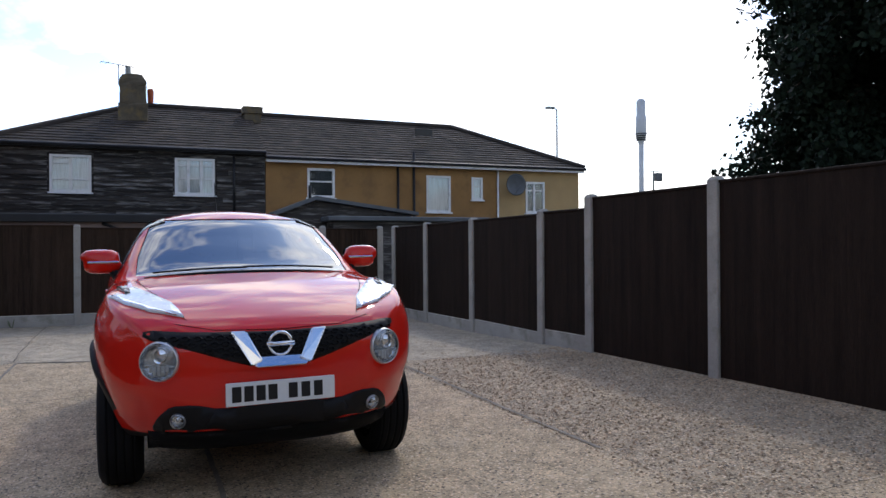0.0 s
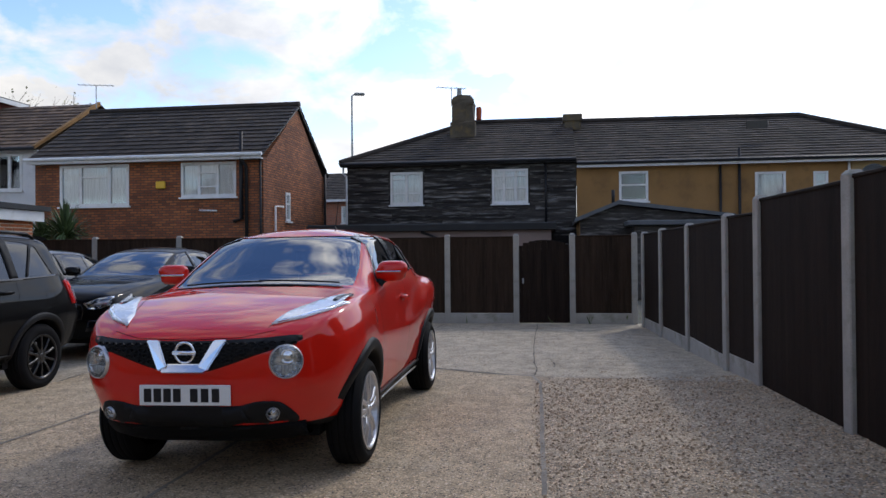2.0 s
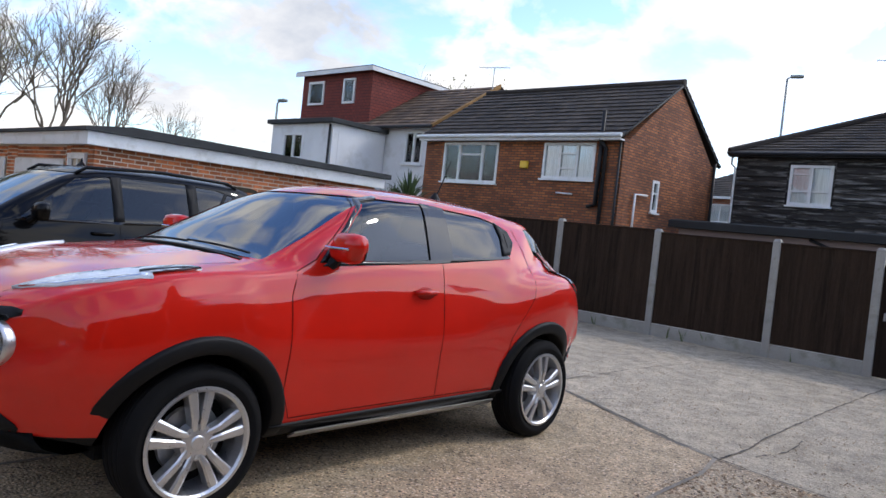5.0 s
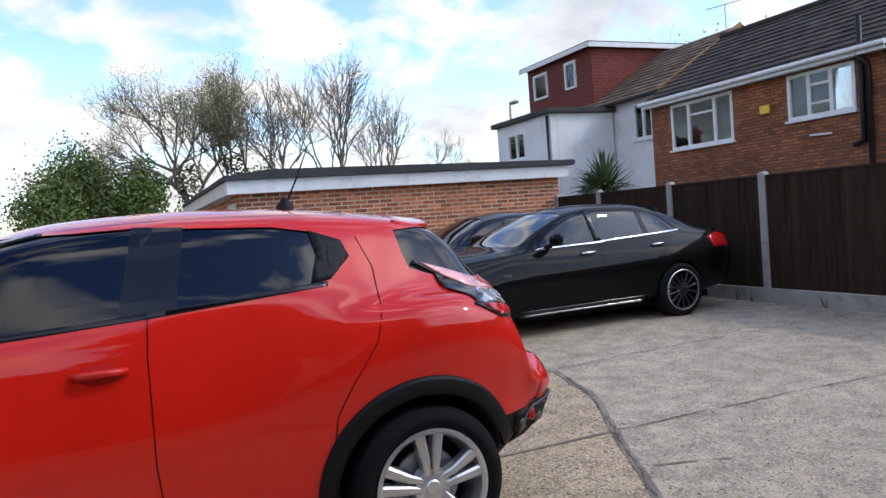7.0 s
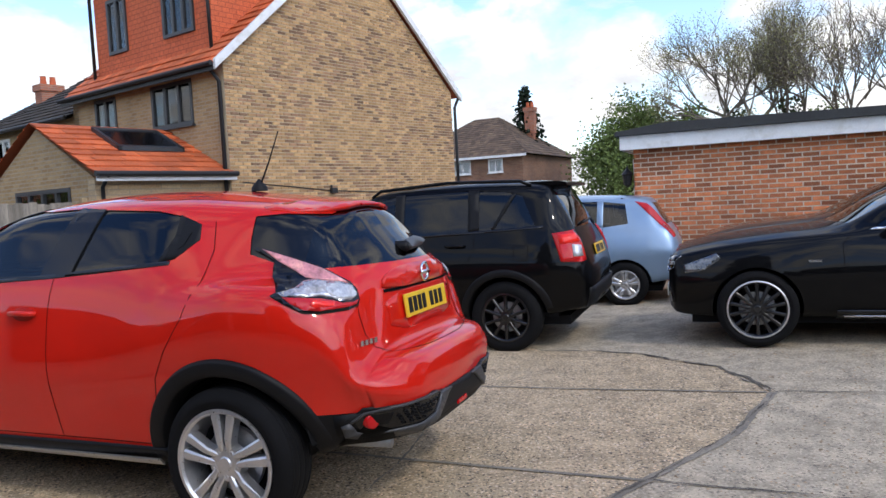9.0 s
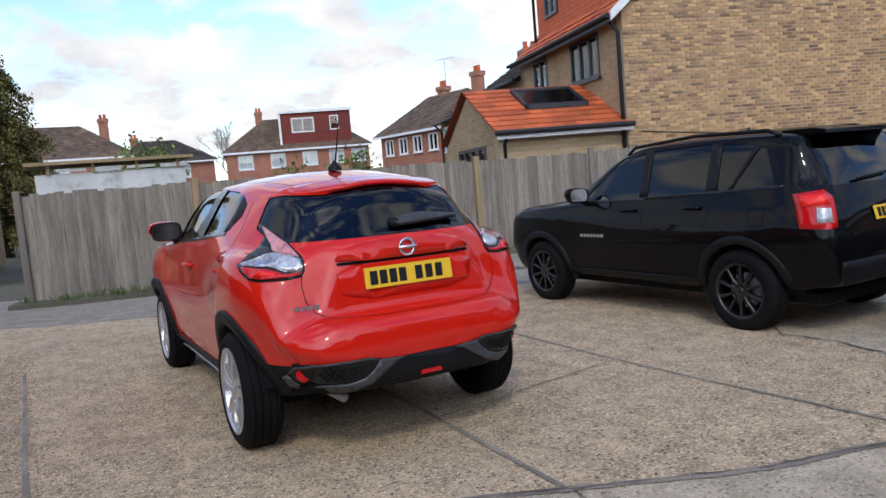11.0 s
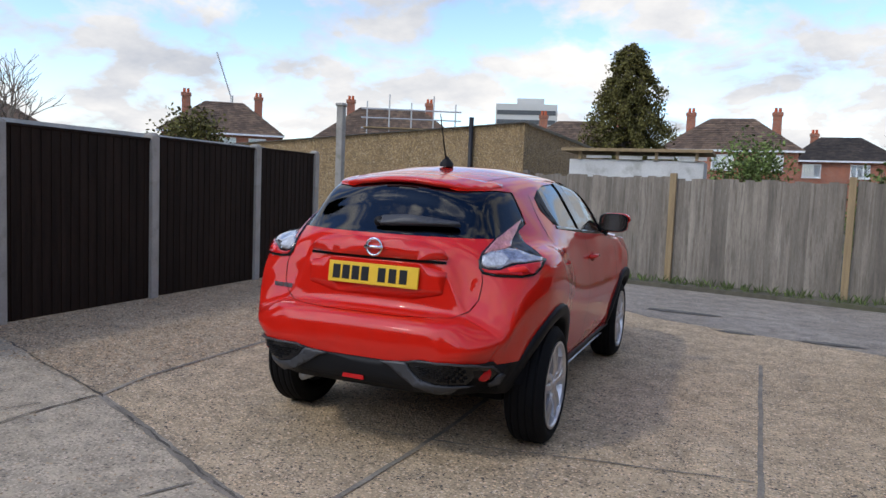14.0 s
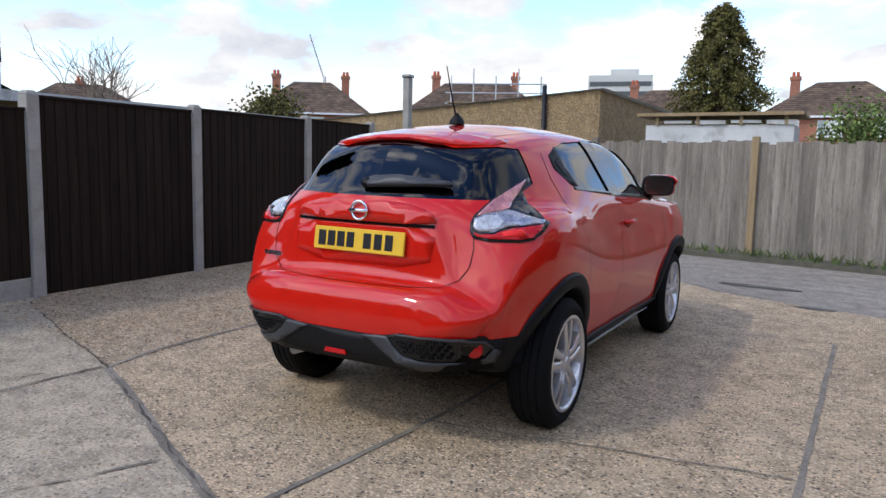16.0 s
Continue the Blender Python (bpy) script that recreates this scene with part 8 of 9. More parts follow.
SALOON = [
    (-2.19, 0.28, 0.54, 0.64, 0.50, 0.61, 0.70, 0.47, 0.755, 0.765),
    (-2.12, 0.24, 0.71, 0.79, 0.54, 0.74, 0.765, 0.57, 0.81, 0.825),
    (-1.85, 0.22, 0.79, 0.86, 0.56, 0.78, 0.83, 0.60, 0.875, 0.90),
    (-1.35, 0.22, 0.83, 0.90, 0.60, 0.81, 0.90, 0.62, 0.94, 0.965),
    (-0.85, 0.22, 0.83, 0.89, 0.62, 0.82, 0.935, 0.64, 0.985, 1.01),
    (-0.40, 0.22, 0.82, 0.88, 0.64, 0.80, 0.95, 0.62, 1.19, 1.235),
    (0.05, 0.22, 0.82, 0.88, 0.65, 0.79, 0.96, 0.575, 1.35, 1.40),
    (0.50, 0.22, 0.82, 0.88, 0.66, 0.78, 0.97, 0.56, 1.395, 1.445),
    (1.00, 0.22, 0.82, 0.885, 0.67, 0.77, 0.985, 0.545, 1.375, 1.425),
    (1.45, 0.23, 0.82, 0.89, 0.69, 0.76, 1.00, 0.525, 1.275, 1.32),
    (1.90, 0.25, 0.80, 0.87, 0.70, 0.74, 1.00, 0.52, 1.09, 1.12),
    (2.15, 0.28, 0.76, 0.835, 0.70, 0.705, 0.985, 0.50, 1.03, 1.05),
    (2.33, 0.32, 0.70, 0.775, 0.67, 0.65, 0.94, 0.48, 0.985, 0.995),
    (2.40, 0.36, 0.60, 0.68, 0.62, 0.56, 0.80, 0.42, 0.82, 0.83),
]
sal_cfg = dict(
    tyre=0.328, rim=0.245, width=0.225, track=0.775, axles=(-1.46, 1.40), arch=0.362, spokes=14, style="edged", alloy=BLACKALLOY,
    side_glass=[
        ("front_window", [(-0.56, 0.985), (0.24, 1.00), (0.23, 1.355), (0.0, 1.335), (-0.14, 1.29)], PRIVACY, "dark front door glass"),
        ("rear_window", [(0.31, 1.00), (0.98, 1.025), (0.98, 1.335), (0.30, 1.36)], PRIVACY, "dark rear door glass"),
        ("quarter_window", [(1.04, 1.03), (1.50, 1.06), (1.34, 1.24), (1.04, 1.33)], PRIVACY, "dark quarter glass"),
    ],
    end_glass=[
        ("windscreen", [(-0.62, 1.02), (0.62, 1.02), (0.50, 1.37), (-0.50, 1.37)], -1, SCREEN, (-0.95, 0.25), "raked windscreen"),
        ("rear_screen", [(-0.50, 1.14), (0.50, 1.14), (0.44, 1.34), (-0.44, 1.34)], 1, PRIVACY, (1.35, 1.95), "dark rear window"),
    ],
    side_seams=[
        [(-0.72, 0.96), (-0.80, 0.85), (-0.78, 0.34)], [(0.27, 1.36), (0.28, 0.95), (0.28, 0.34)],
        [(1.30, 1.26), (1.38, 1.02), (1.20, 0.80), (1.02, 0.66), (0.98, 0.36)], [(-0.78, 0.32), (0.98, 0.32)],
    ],
    front_seams=[[(-0.55, 0.76), (0.0, 0.78), (0.55, 0.76)]], rear_seams=[[(-0.52, 1.0), (-0.50, 0.70), (0.50, 0.70), (0.52, 1.0)]],
    top_seams=[[(0.55, -2.1), (0.64, -0.9)], [(-0.55, -2.1), (-0.64, -0.9)]],
    handles=((0.08, 0.88, 0.2), (1.12, 0.90, 0.2)), handle=CHROME, mirror=(-0.42, 1.075, 0.93, BLACKPAINT), msize=0.85,
)
MM = Matrix.Translation((-4.30, 4.95, 0.045)) @ Matrix.Rotation(radians(1.2), 4, "Z")
saloon, sl = make_car("black_saloon", "shiny black saloon car with bright-edged black wheels", MM, SALOON, sal_cfg, BLACKPAINT)
for s in (1, -1):
    way, corner = ("+x", "+d") if s > 0 else ("-x", "-d")
    dress(saloon, sl, [(0.23, 1.0), (0.315, 1.0), (0.305, 1.362), (0.225, 1.357)], way, "window_pillar", GLOSSBLACK, "", 0.003, 0.01)
    dress(saloon, sl, [(-0.60, 0.965), (0.3, 0.985), (1.54, 1.04), (1.54, 1.056), (0.3, 1.0), (-0.56, 0.98)], way, "window_trim", CHROME, "bright strip below the windows", 0.005, 0.01)
    dress(saloon, sl, [(-0.85, 0.24), (0.9, 0.24), (0.9, 0.31), (-0.85, 0.31)], way, "sill", GLOSSBLACK, "", 0.02, 0.04, 0.1)
    dress(saloon, sl, [(-0.80, 0.262), (0.85, 0.262), (0.85, 0.274), (-0.80, 0.274)], way, "sill_strip", CHROME, "", 0.028, 0.008, 0.1)
    dress(saloon, sl, mirror_poly([(0.40, 0.70), (0.60, 0.76), (0.74, 0.78), (0.74, 0.68), (0.60, 0.63), (0.46, 0.63)], s), "-y", "headlamp", LAMPDARK, "swept clear headlamp", 0.006, 0.03, 0.05)
    dress(saloon, sl, mirror_poly([(0.40, 0.70), (0.60, 0.76), (0.74, 0.78), (0.74, 0.68), (0.60, 0.63), (0.46, 0.63)], s), "-y", "headlamp_lens", LENS, "", 0.014, 0.004, 0.05)
    dress(saloon, sl, [(-2.06, 0.70), (-1.78, 0.80), (-1.74, 0.76), (-1.88, 0.66), (-2.04, 0.63)], way, "headlamp", LAMPDARK, "", 0.006, 0.02, 0.04)
    dress(saloon, sl, mirror_poly([(0.48, 0.672), (0.60, 0.715), (0.72, 0.735), (0.72, 0.705), (0.60, 0.680), (0.50, 0.650)], s), "-y", "light_strip", LAMPRIB, "bright strip in the headlamp", 0.013, 0.008, 0.05)
    dress(saloon, sl, mirror_poly([(0.42, 0.34), (0.68, 0.36), (0.66, 0.50), (0.46, 0.48)], s), "-y", "air_intake", GLOSSBLACK, "", 0.008, 0.02, 0.06)
    dress(saloon, sl, [(0.82, 0.93), (0.82, 0.80), (1.16, 0.79), (1.16, 0.95), (1.0, 0.97)], corner, "tail_lamp", REDLENS, "red tail lamp", 0.010, 0.03, 0.05)
    p, n = sl.at(-0.98, 0.72, way)
    part("wing_badge", boxes((p.x - 0.003, p.x + 0.003, -1.06, -0.96, 0.715, 0.735)), CHROME, saloon, "small bright wing badge")
dress(saloon, sl, rounded([(-0.36, 0.46), (0.36, 0.46), (0.40, 0.62), (0.34, 0.71), (-0.34, 0.71), (-0.40, 0.62)], 1), "-y", "grille", GLOSSBLACK, "dark grille", 0.006, 0.02, 0.05)
for k in range(13):
    x = -0.30 + k * 0.05
    part("grille_bar", drape(sl, [(x - 0.006, 0.50), (x + 0.006, 0.50), (x + 0.006, 0.69), (x - 0.006, 0.69)], "-y", 0.016, 0.012, 0.06), CHROME, saloon)
p, n = sl.at(0, 0.60, "-y")
part("badge", lathe(bmesh.new(), [(0.085, -0.02), (0.088, -0.03), (0.075, -0.034), (0.0, -0.030)], "y", 28, (0, p.y, 0.60)), CHROME, saloon, "round badge", True)
bars_plate(saloon, 0, -2.225, 0.42, 0.52, 0.111, "-y", WHITEPLATE, "white front registration plate with dark characters")
bm = drape(sl, [(-0.50, 2.27), (0.50, 2.27), (0.48, 2.34), (-0.48, 2.34)], "+z", 0.012, 0.02, 0.06)
for v in bm.verts:
    v.co.z += max(0, v.co.y - 2.27) * 0.5
part("boot_spoiler", bm, BLACKPAINT, saloon, "small lip on the boot lid", True)
part("aerial_fin", prism(bmesh.new(), [(1.12, 1.40), (1.30, 1.37), (1.30, 1.44)], "x", -0.02, 0.02), BLACKPAINT, saloon)
cabin(saloon, -0.45, 0.90, 0.68, 1.5, ((-0.37, 0.15, 0.40), (0.37, 0.15, 0.40), (-0.37, 0.95, 0.44), (0.37, 0.95, 0.44)))
part("underside", boxes((-0.66, 0.66, -2.0, 2.0, 0.17, 0.25)), RUBBER, saloon)

# the dark car behind it, of the same build, with silver wheels
dark_cfg = dict(sal_cfg, spokes=10, style="single", alloy=SILVER, handle=DARKBLUE, mirror=(-0.42, 1.075, 0.93, DARKBLUE))
MD = Matrix.Translation((-6.75, 5.15, 0.035)) @ Matrix.Rotation(radians(1.0), 4, "Z")
dark, sd = make_car("dark_saloon", "dark grey saloon car parked beside the garage", MD, SALOON, dark_cfg, DARKBLUE)
for s in (1, -1):
    way, corner = ("+x", "+d") if s > 0 else ("-x", "-d")
    dress(dark, sd, mirror_poly([(0.42, 0.70), (0.60, 0.76), (0.74, 0.78), (0.72, 0.66), (0.50, 0.63)], s), "-y", "headlamp", LAMPWHITE, "clear headlamp", 0.006, 0.03, 0.05)
    dress(dark, sd, [(0.82, 0.93), (0.82, 0.80), (1.16, 0.79), (1.16, 0.95), (1.0, 0.97)], corner, "tail_lamp", REDLENS, "red tail lamp", 0.010, 0.03, 0.05)
    dress(dark, sd, [(0.23, 1.0), (0.315, 1.0), (0.305, 1.362), (0.225, 1.357)], way, "window_pillar", GLOSSBLACK, "", 0.003, 0.01)
dress(dark, sd, rounded([(-0.36, 0.46), (0.36, 0.46), (0.40, 0.62), (0.34, 0.71), (-0.34, 0.71), (-0.40, 0.62)], 1), "-y", "grille", GLOSSBLACK, "dark grille", 0.006, 0.02, 0.05)
bars_plate(dark, 0, -2.225, 0.42, 0.52, 0.111, "-y", WHITEPLATE, "white front registration plate with dark characters")
cabin(dark, -0.45, 0.90, 0.68, 1.5, ((-0.37, 0.15, 0.40), (0.37, 0.15, 0.40), (-0.37, 0.95, 0.44), (0.37, 0.95, 0.44)))
part("underside", boxes((-0.66, 0.66, -2.0, 2.0, 0.17, 0.25)), RUBBER, dark)

HATCH = [
    (-1.98, 0.36, 0.42, 0.54, 0.52, 0.50, 0.68, 0.38, 0.74, 0.75),
    (-1.90, 0.28, 0.62, 0.70, 0.54, 0.66, 0.78, 0.52, 0.83, 0.845),
    (-1.60, 0.24, 0.74, 0.81, 0.58, 0.74, 0.88, 0.58, 0.93, 0.95),
    (-1.20, 0.24, 0.77, 0.835, 0.62, 0.765, 0.94, 0.60, 0.985, 1.01),
    (-0.85, 0.24, 0.77, 0.83, 0.64, 0.77, 0.955, 0.61, 1.06, 1.09),
    (-0.40, 0.24, 0.77, 0.825, 0.65, 0.76, 0.965, 0.59, 1.32, 1.365),
    (0.0, 0.24, 0.77, 0.825, 0.66, 0.755, 0.98, 0.56, 1.42, 1.465),
    (0.6, 0.24, 0.77, 0.83, 0.67, 0.75, 0.99, 0.55, 1.43, 1.48),
    (1.2, 0.26, 0.77, 0.84, 0.70, 0.745, 1.01, 0.54, 1.405, 1.455),
    (1.55, 0.28, 0.76, 0.83, 0.72, 0.73, 1.02, 0.53, 1.36, 1.41),
    (1.72, 0.30, 0.74, 0.81, 0.72, 0.70, 1.01, 0.50, 1.15, 1.20),
    (1.84, 0.32, 0.71, 0.78, 0.70, 0.66, 0.96, 0.48, 0.99, 1.01),
    (1.90, 0.34, 0.67, 0.74, 0.64, 0.62, 0.86, 0.46, 0.88, 0.89),
    (1.95, 0.38, 0.56, 0.64, 0.60, 0.54, 0.74, 0.42, 0.76, 0.77),
]
hat_cfg = dict(
    tyre=0.295, rim=0.19, width=0.185, track=0.735, axles=(-1.245, 1.245), arch=0.335, spokes=5, style="twin", alloy=SILVER,
    side_glass=[
        ("front_window", [(-0.62, 0.995), (0.20, 1.01), (0.19, 1.395), (-0.10, 1.36)], CARGLASS, "front door glass"),
        ("rear_window", [(0.28, 1.015), (0.90, 1.035), (0.90, 1.385), (0.27, 1.40)], CARGLASS, "rear door glass"),
        ("quarter_window", [(0.97, 1.04), (1.30, 1.08), (1.26, 1.34), (0.97, 1.38)], CARGLASS, "small quarter glass"),
    ],
    end_glass=[
        ("windscreen", [(-0.60, 1.05), (0.60, 1.05), (0.50, 1.40), (-0.50, 1.40)], -1, SCREEN, (-0.95, 0.15), "windscreen"),
        ("rear_screen", [(-0.52, 1.06), (0.52, 1.06), (0.44, 1.34), (-0.44, 1.34)], 1, PRIVACY, (1.5, 1.86), "rear window"),
    ],
    side_seams=[[(-0.74, 0.96), (-0.78, 0.36)], [(0.235, 1.4), (0.235, 0.36)], [(0.94, 1.38), (0.98, 0.95), (0.86, 0.70), (0.84, 0.36)], [(-0.78, 0.34), (0.84, 0.34)]],
    rear_seams=[[(-0.52, 0.98), (-0.50, 0.64), (0.50, 0.64), (0.52, 0.98)]],
    handles=((0.05, 0.90, 0.18), (0.78, 0.92, 0.18)), handle=LIGHTBLUE, mirror=(-0.48, 1.06, 0.90, LIGHTBLUE), msize=0.85,
)
MH = Matrix.Translation((-7.13, 0.72, -0.07)) @ Matrix.Rotation(radians(2.0), 4, "Z")
hatch, sh = make_car("blue_hatchback", "light metallic blue small hatchback beside the garage", MH, HATCH, hat_cfg, LIGHTBLUE)
for s in (1, -1):
    way, corner = ("+x", "+d") if s > 0 else ("-x", "-d")
    dress(hatch, sh, [(0.60, 1.36), (0.70, 1.33), (0.86, 1.06), (0.92, 0.90), (0.84, 0.88), (0.76, 1.02), (0.66, 1.20)], corner, "tail_lamp", REDLENS, "tall red tail lamp beside the rear window", 0.010, 0.03, 0.04)
    dress(hatch, sh, [(0.76, 1.04), (0.80, 1.06), (0.84, 0.98), (0.80, 0.96)], corner, "reversing_lamp", LENS, "", 0.016, 0.01, 0.04)
    dress(hatch, sh, mirror_poly([(0.40, 0.78), (0.64, 0.84), (0.66, 0.70), (0.44, 0.68)], s), "-y", "headlamp", LAMPWHITE, "clear headlamp", 0.006, 0.03, 0.05)
    dress(hatch, sh, [(0.19, 1.01), (0.285, 1.015), (0.275, 1.402), (0.185, 1.397)], way, "window_pillar", GLOSSBLACK, "", 0.003, 0.01)
    dress(hatch, sh, [(0.895, 1.035), (0.975, 1.04), (0.975, 1.382), (0.895, 1.387)], way, "window_pillar", LIGHTBLUE, "", 0.003, 0.01)
    dress(hatch, sh, [(-0.70, 0.55), (0.80, 0.55), (0.80, 0.60), (-0.70, 0.60)], way, "rubbing_strip", LIGHTBLUE, "", 0.012, 0.02, 0.1)
dress(hatch, sh, [(-0.60, 0.40), (0.60, 0.40), (0.64, 0.54), (-0.64, 0.54)], "+y", "rear_skirt", CLAD, "", 0.008, 0.03)
bars_plate(hatch, 0, 1.955, 0.72, 0.52, 0.111, "+y", YELLOWPLATE, "yellow rear registration plate with dark characters", radians(12))
cabin(hatch, -0.55, 0.94, 0.62, 1.5, ((-0.35, 0.05, 0.46), (0.35, 0.05, 0.46), (-0.35, 0.80, 0.50), (0.35, 0.80, 0.50)))
part("underside", boxes((-0.6, 0.6, -1.7, 1.7, 0.18, 0.26)), RUBBER, hatch)


# ---- trees and bushes ----
def leaf_quad(bm, p, size, rnd, droop=0.0):
    a = Vector((rnd.gauss(0, 1), rnd.gauss(0, 1), rnd.gauss(0, 1) * 0.7 - droop)).normalized()
    b = a.orthogonal().normalized()
    b = (b * rnd.uniform(-1, 1) + a.cross(b) * rnd.uniform(-1, 1)).normalized()
    L, w = size * rnd.uniform(0.6, 1.3), size * rnd.uniform(0.25, 0.5)
    bm.faces.new([bm.verts.new(q) for q in (p, p + a * L * 0.5 + b * w, p + a * L, p + a * L * 0.5 - b * w)])


def conifer(name, label, x, y, h, r, z0, n, size, material, seed, power=0.75):
    """Trunk, drooping boughs and sprays of small leaves thinning to an uneven top."""
    rnd = random.Random(seed)
    tree = thing(name, label, "tree", Matrix.Translation((x, y, 0)))
    part("trunk", tube(bmesh.new(), [(0, 0, -0.1), (0.05, 0.02, h * 0.4), (0, 0, h * 0.93)], r * 0.14, 0.03, n=9), BARK, tree, "", True)
    limbs, crown = bmesh.new(), bmesh.new()
    boughs = int(h * 20)
    for k in range(boughs):
        t = (k + rnd.random()) / boughs
        z = z0 + (h - z0) * t
        reach = r * min(1.0, 1.25 * (1 - t) ** power + 0.05) * rnd.uniform(0.70, 1.08)
        a = k * 2.39996 + rnd.uniform(-0.4, 0.4)
        d = Vector((math.cos(a), math.sin(a), 0))
        tip = d * reach + Vector((0, 0, z - reach * 0.28))
        mid = d * reach * 0.55 + Vector((0, 0, z + 0.03))
        tube(limbs, [Vector((0, 0, z)), mid, tip], 0.03, 0.008, n=4, caps=False)
        for _ in range(int(n / boughs * (0.35 + reach / r))):
            u = rnd.random() ** 0.6
            c = Vector((0, 0, z)).lerp(mid, u * 2) if u < 0.5 else mid.lerp(tip, u * 2 - 1)
            w = 0.035 * reach + 0.050 * r * u
            leaf_quad(crown, c + Vector([max(-1.5, min(1.5, rnd.gauss(0, 1))) * w * q for q in (1, 1, 0.8)]) - Vector((0, 0, 0.05 * r)), size, rnd, 0.9)
    part("limbs", limbs, BARK, tree, "drooping boughs")
    part("crown", crown, material, tree, "ragged dark green foliage")
    return tree


def branching(bm, p, d, L, r, depth, rnd, spread, tips, rise=0.12, n=5):
    q = p + d * L
    bend = p + d * L * 0.5 + Vector((rnd.gauss(0, 1), rnd.gauss(0, 1), rnd.gauss(0, 0.5))) * L * 0.05
    tube(bm, [p, bend, q], r, r * 0.66, n=max(3, n), caps=False)
    if depth == 0:
        tips.append(q)
        return
    for k in range(3):
        nd = (d + Vector((rnd.gauss(0, 1), rnd.gauss(0, 1), rnd.gauss(0, 0.6))) * spread + Vector((0, 0, rise))).normalized()
        branching(bm, p + d * L * rnd.uniform(0.6, 1.0) if k else q, nd, L * rnd.uniform(0.66, 0.86), r * 0.61, depth - 1, rnd, spread, tips, rise, n - 1)


def bare_tree(name, label, x, y, h, seed, depth=6, spread=0.42, leaves=0, size=0.16, material=None, ivy=0, twig=None, trunk=0.24, stems=1, width=0.0):
    rnd = random.Random(seed)
    tree = thing(name, label, "tree", Matrix.Translation((x, y, 0)))
    bm, tips = bmesh.new(), []
    for s in range(stems):
        lean = Vector((rnd.gauss(0, 0.12), rnd.gauss(0, 0.12), 1)).normalized()
        branching(bm, Vector((rnd.gauss(0, 0.1) * (stems > 1), rnd.gauss(0, 0.1) * (stems > 1), -0.1)), lean, h * trunk, h * 0.016, depth, rnd, spread, tips)
    top = max(v.co.z for v in bm.verts)
    for v in bm.verts:
        v.co.z *= h / top
    wide = sorted(Vector((t.x, t.y)).length for t in tips)[int(len(tips) * 0.93)]
    grow = width / wide if width else 1.0
    for v in bm.verts:
        k = 1 + (grow - 1) * min(1.0, max(0.0, v.co.z / h - 0.12) / 0.3)
        v.co.x, v.co.y = v.co.x * k, v.co.y * k
    part("trunk", bm, twig or BARETWIG, tree, "bare branching limbs and twigs")
    if leaves:
        cr = bmesh.new()
        for _ in range(leaves):
            t = tips[rnd.randrange(len(tips))]
            leaf_quad(cr, Vector((t.x * grow, t.y * grow, t.z * h / top)) + Vector((rnd.gauss(0, 1), rnd.gauss(0, 1), rnd.gauss(0, 1))) * h * 0.02, size, rnd)
        part("crown", cr, material or BUDS, tree, "haze of opening spring buds")
    if ivy:
        iv = bmesh.new()
        for _ in range(ivy):
            z = rnd.uniform(0.2, h * 0.5)
            a = rnd.uniform(0, 6.28)
            leaf_quad(iv, Vector((math.cos(a), math.sin(a), 0)) * rnd.uniform(0.2, 0.75) + Vector((0, 0, z)), 0.2, rnd)
        part("ivy", iv, IVY, tree, "ivy climbing the trunk")
    return tree


def bush(name, label, x, y, z0, rx, ry, h, n, size, material, seed, category="bush"):
    """Stems and clumps of leaves, thick low down, ragged above."""
    rnd = random.Random(seed)
    b = thing(name, label, category, Matrix.Translation((x, y, 0)))
    st = bmesh.new()
    cr = bmesh.new()
    clumps = []
    for k in range(26):
        a, q = rnd.uniform(0, 6.28), math.sqrt(rnd.random())
        top = Vector((math.cos(a) * rx * q * 0.85, math.sin(a) * ry * q * 0.85, z0 + (h - z0) * (0.45 + 0.5 * (1 - q * q)) * rnd.uniform(0.8, 1.05)))
        tube(st, [(top.x * 0.15, top.y * 0.15, 0), top * 0.6, top], 0.03, 0.01, n=4, caps=False)
        clumps.append(top)
    for _ in range(n):
        c = clumps[rnd.randrange(26)]
        w = min(rx, ry) * 0.20
        leaf_quad(cr, c + Vector((rnd.gauss(0, w), rnd.gauss(0, w), rnd.gauss(0, w * 0.8))) - Vector((0, 0, rnd.random() ** 2 * (c.z - z0))), size, rnd)
    part("stems", st, BARK, b)
    part("crown", cr, material, b, "dense uneven leaf clumps")
    return b


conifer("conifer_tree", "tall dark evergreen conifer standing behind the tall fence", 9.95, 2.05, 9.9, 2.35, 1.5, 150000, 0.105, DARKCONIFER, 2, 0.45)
conifer("conifer_tree", "broad dark green conifer behind the far garages", 2.80, -24.1, 7.30, 1.80, 0.8, 46000, 0.10, CONIFER, 5, 0.45)
conifer("conifer_tree", "dark evergreen behind the brown roofed house", -43.0, -9.0, 8.6, 1.6, 1.0, 2500, 0.3, DARKCONIFER, 6, 0.7)
bare_tree("large_tree", "large budding tree with an ivy-clad trunk beyond the garages", -40.0, 3.7, 11.4, 11, 7, 0.62, 13000, 0.075, BUDS, 1100, None, 0.17, 1, 4.4)
bare_tree("large_tree", "tall budding tree with an ivy-clad trunk beyond the garages", -40.5, 6.3, 12.0, 12, 7, 0.55, 9000, 0.075, BUDS, 1100, None, 0.18, 1, 3.6)
bare_tree("slim_tree", "slim bare tree with upright twigs beyond the garages", -40.0, 11.6, 12.0, 13, 6, 0.34, 700, 0.09, BUDS, 0, None, 0.28)
bare_tree("slim_tree", "slim bare tree beside the larger trees", -41.0, 9.4, 11.0, 23, 6, 0.36, 900, 0.09, BUDS, 0, None, 0.28)
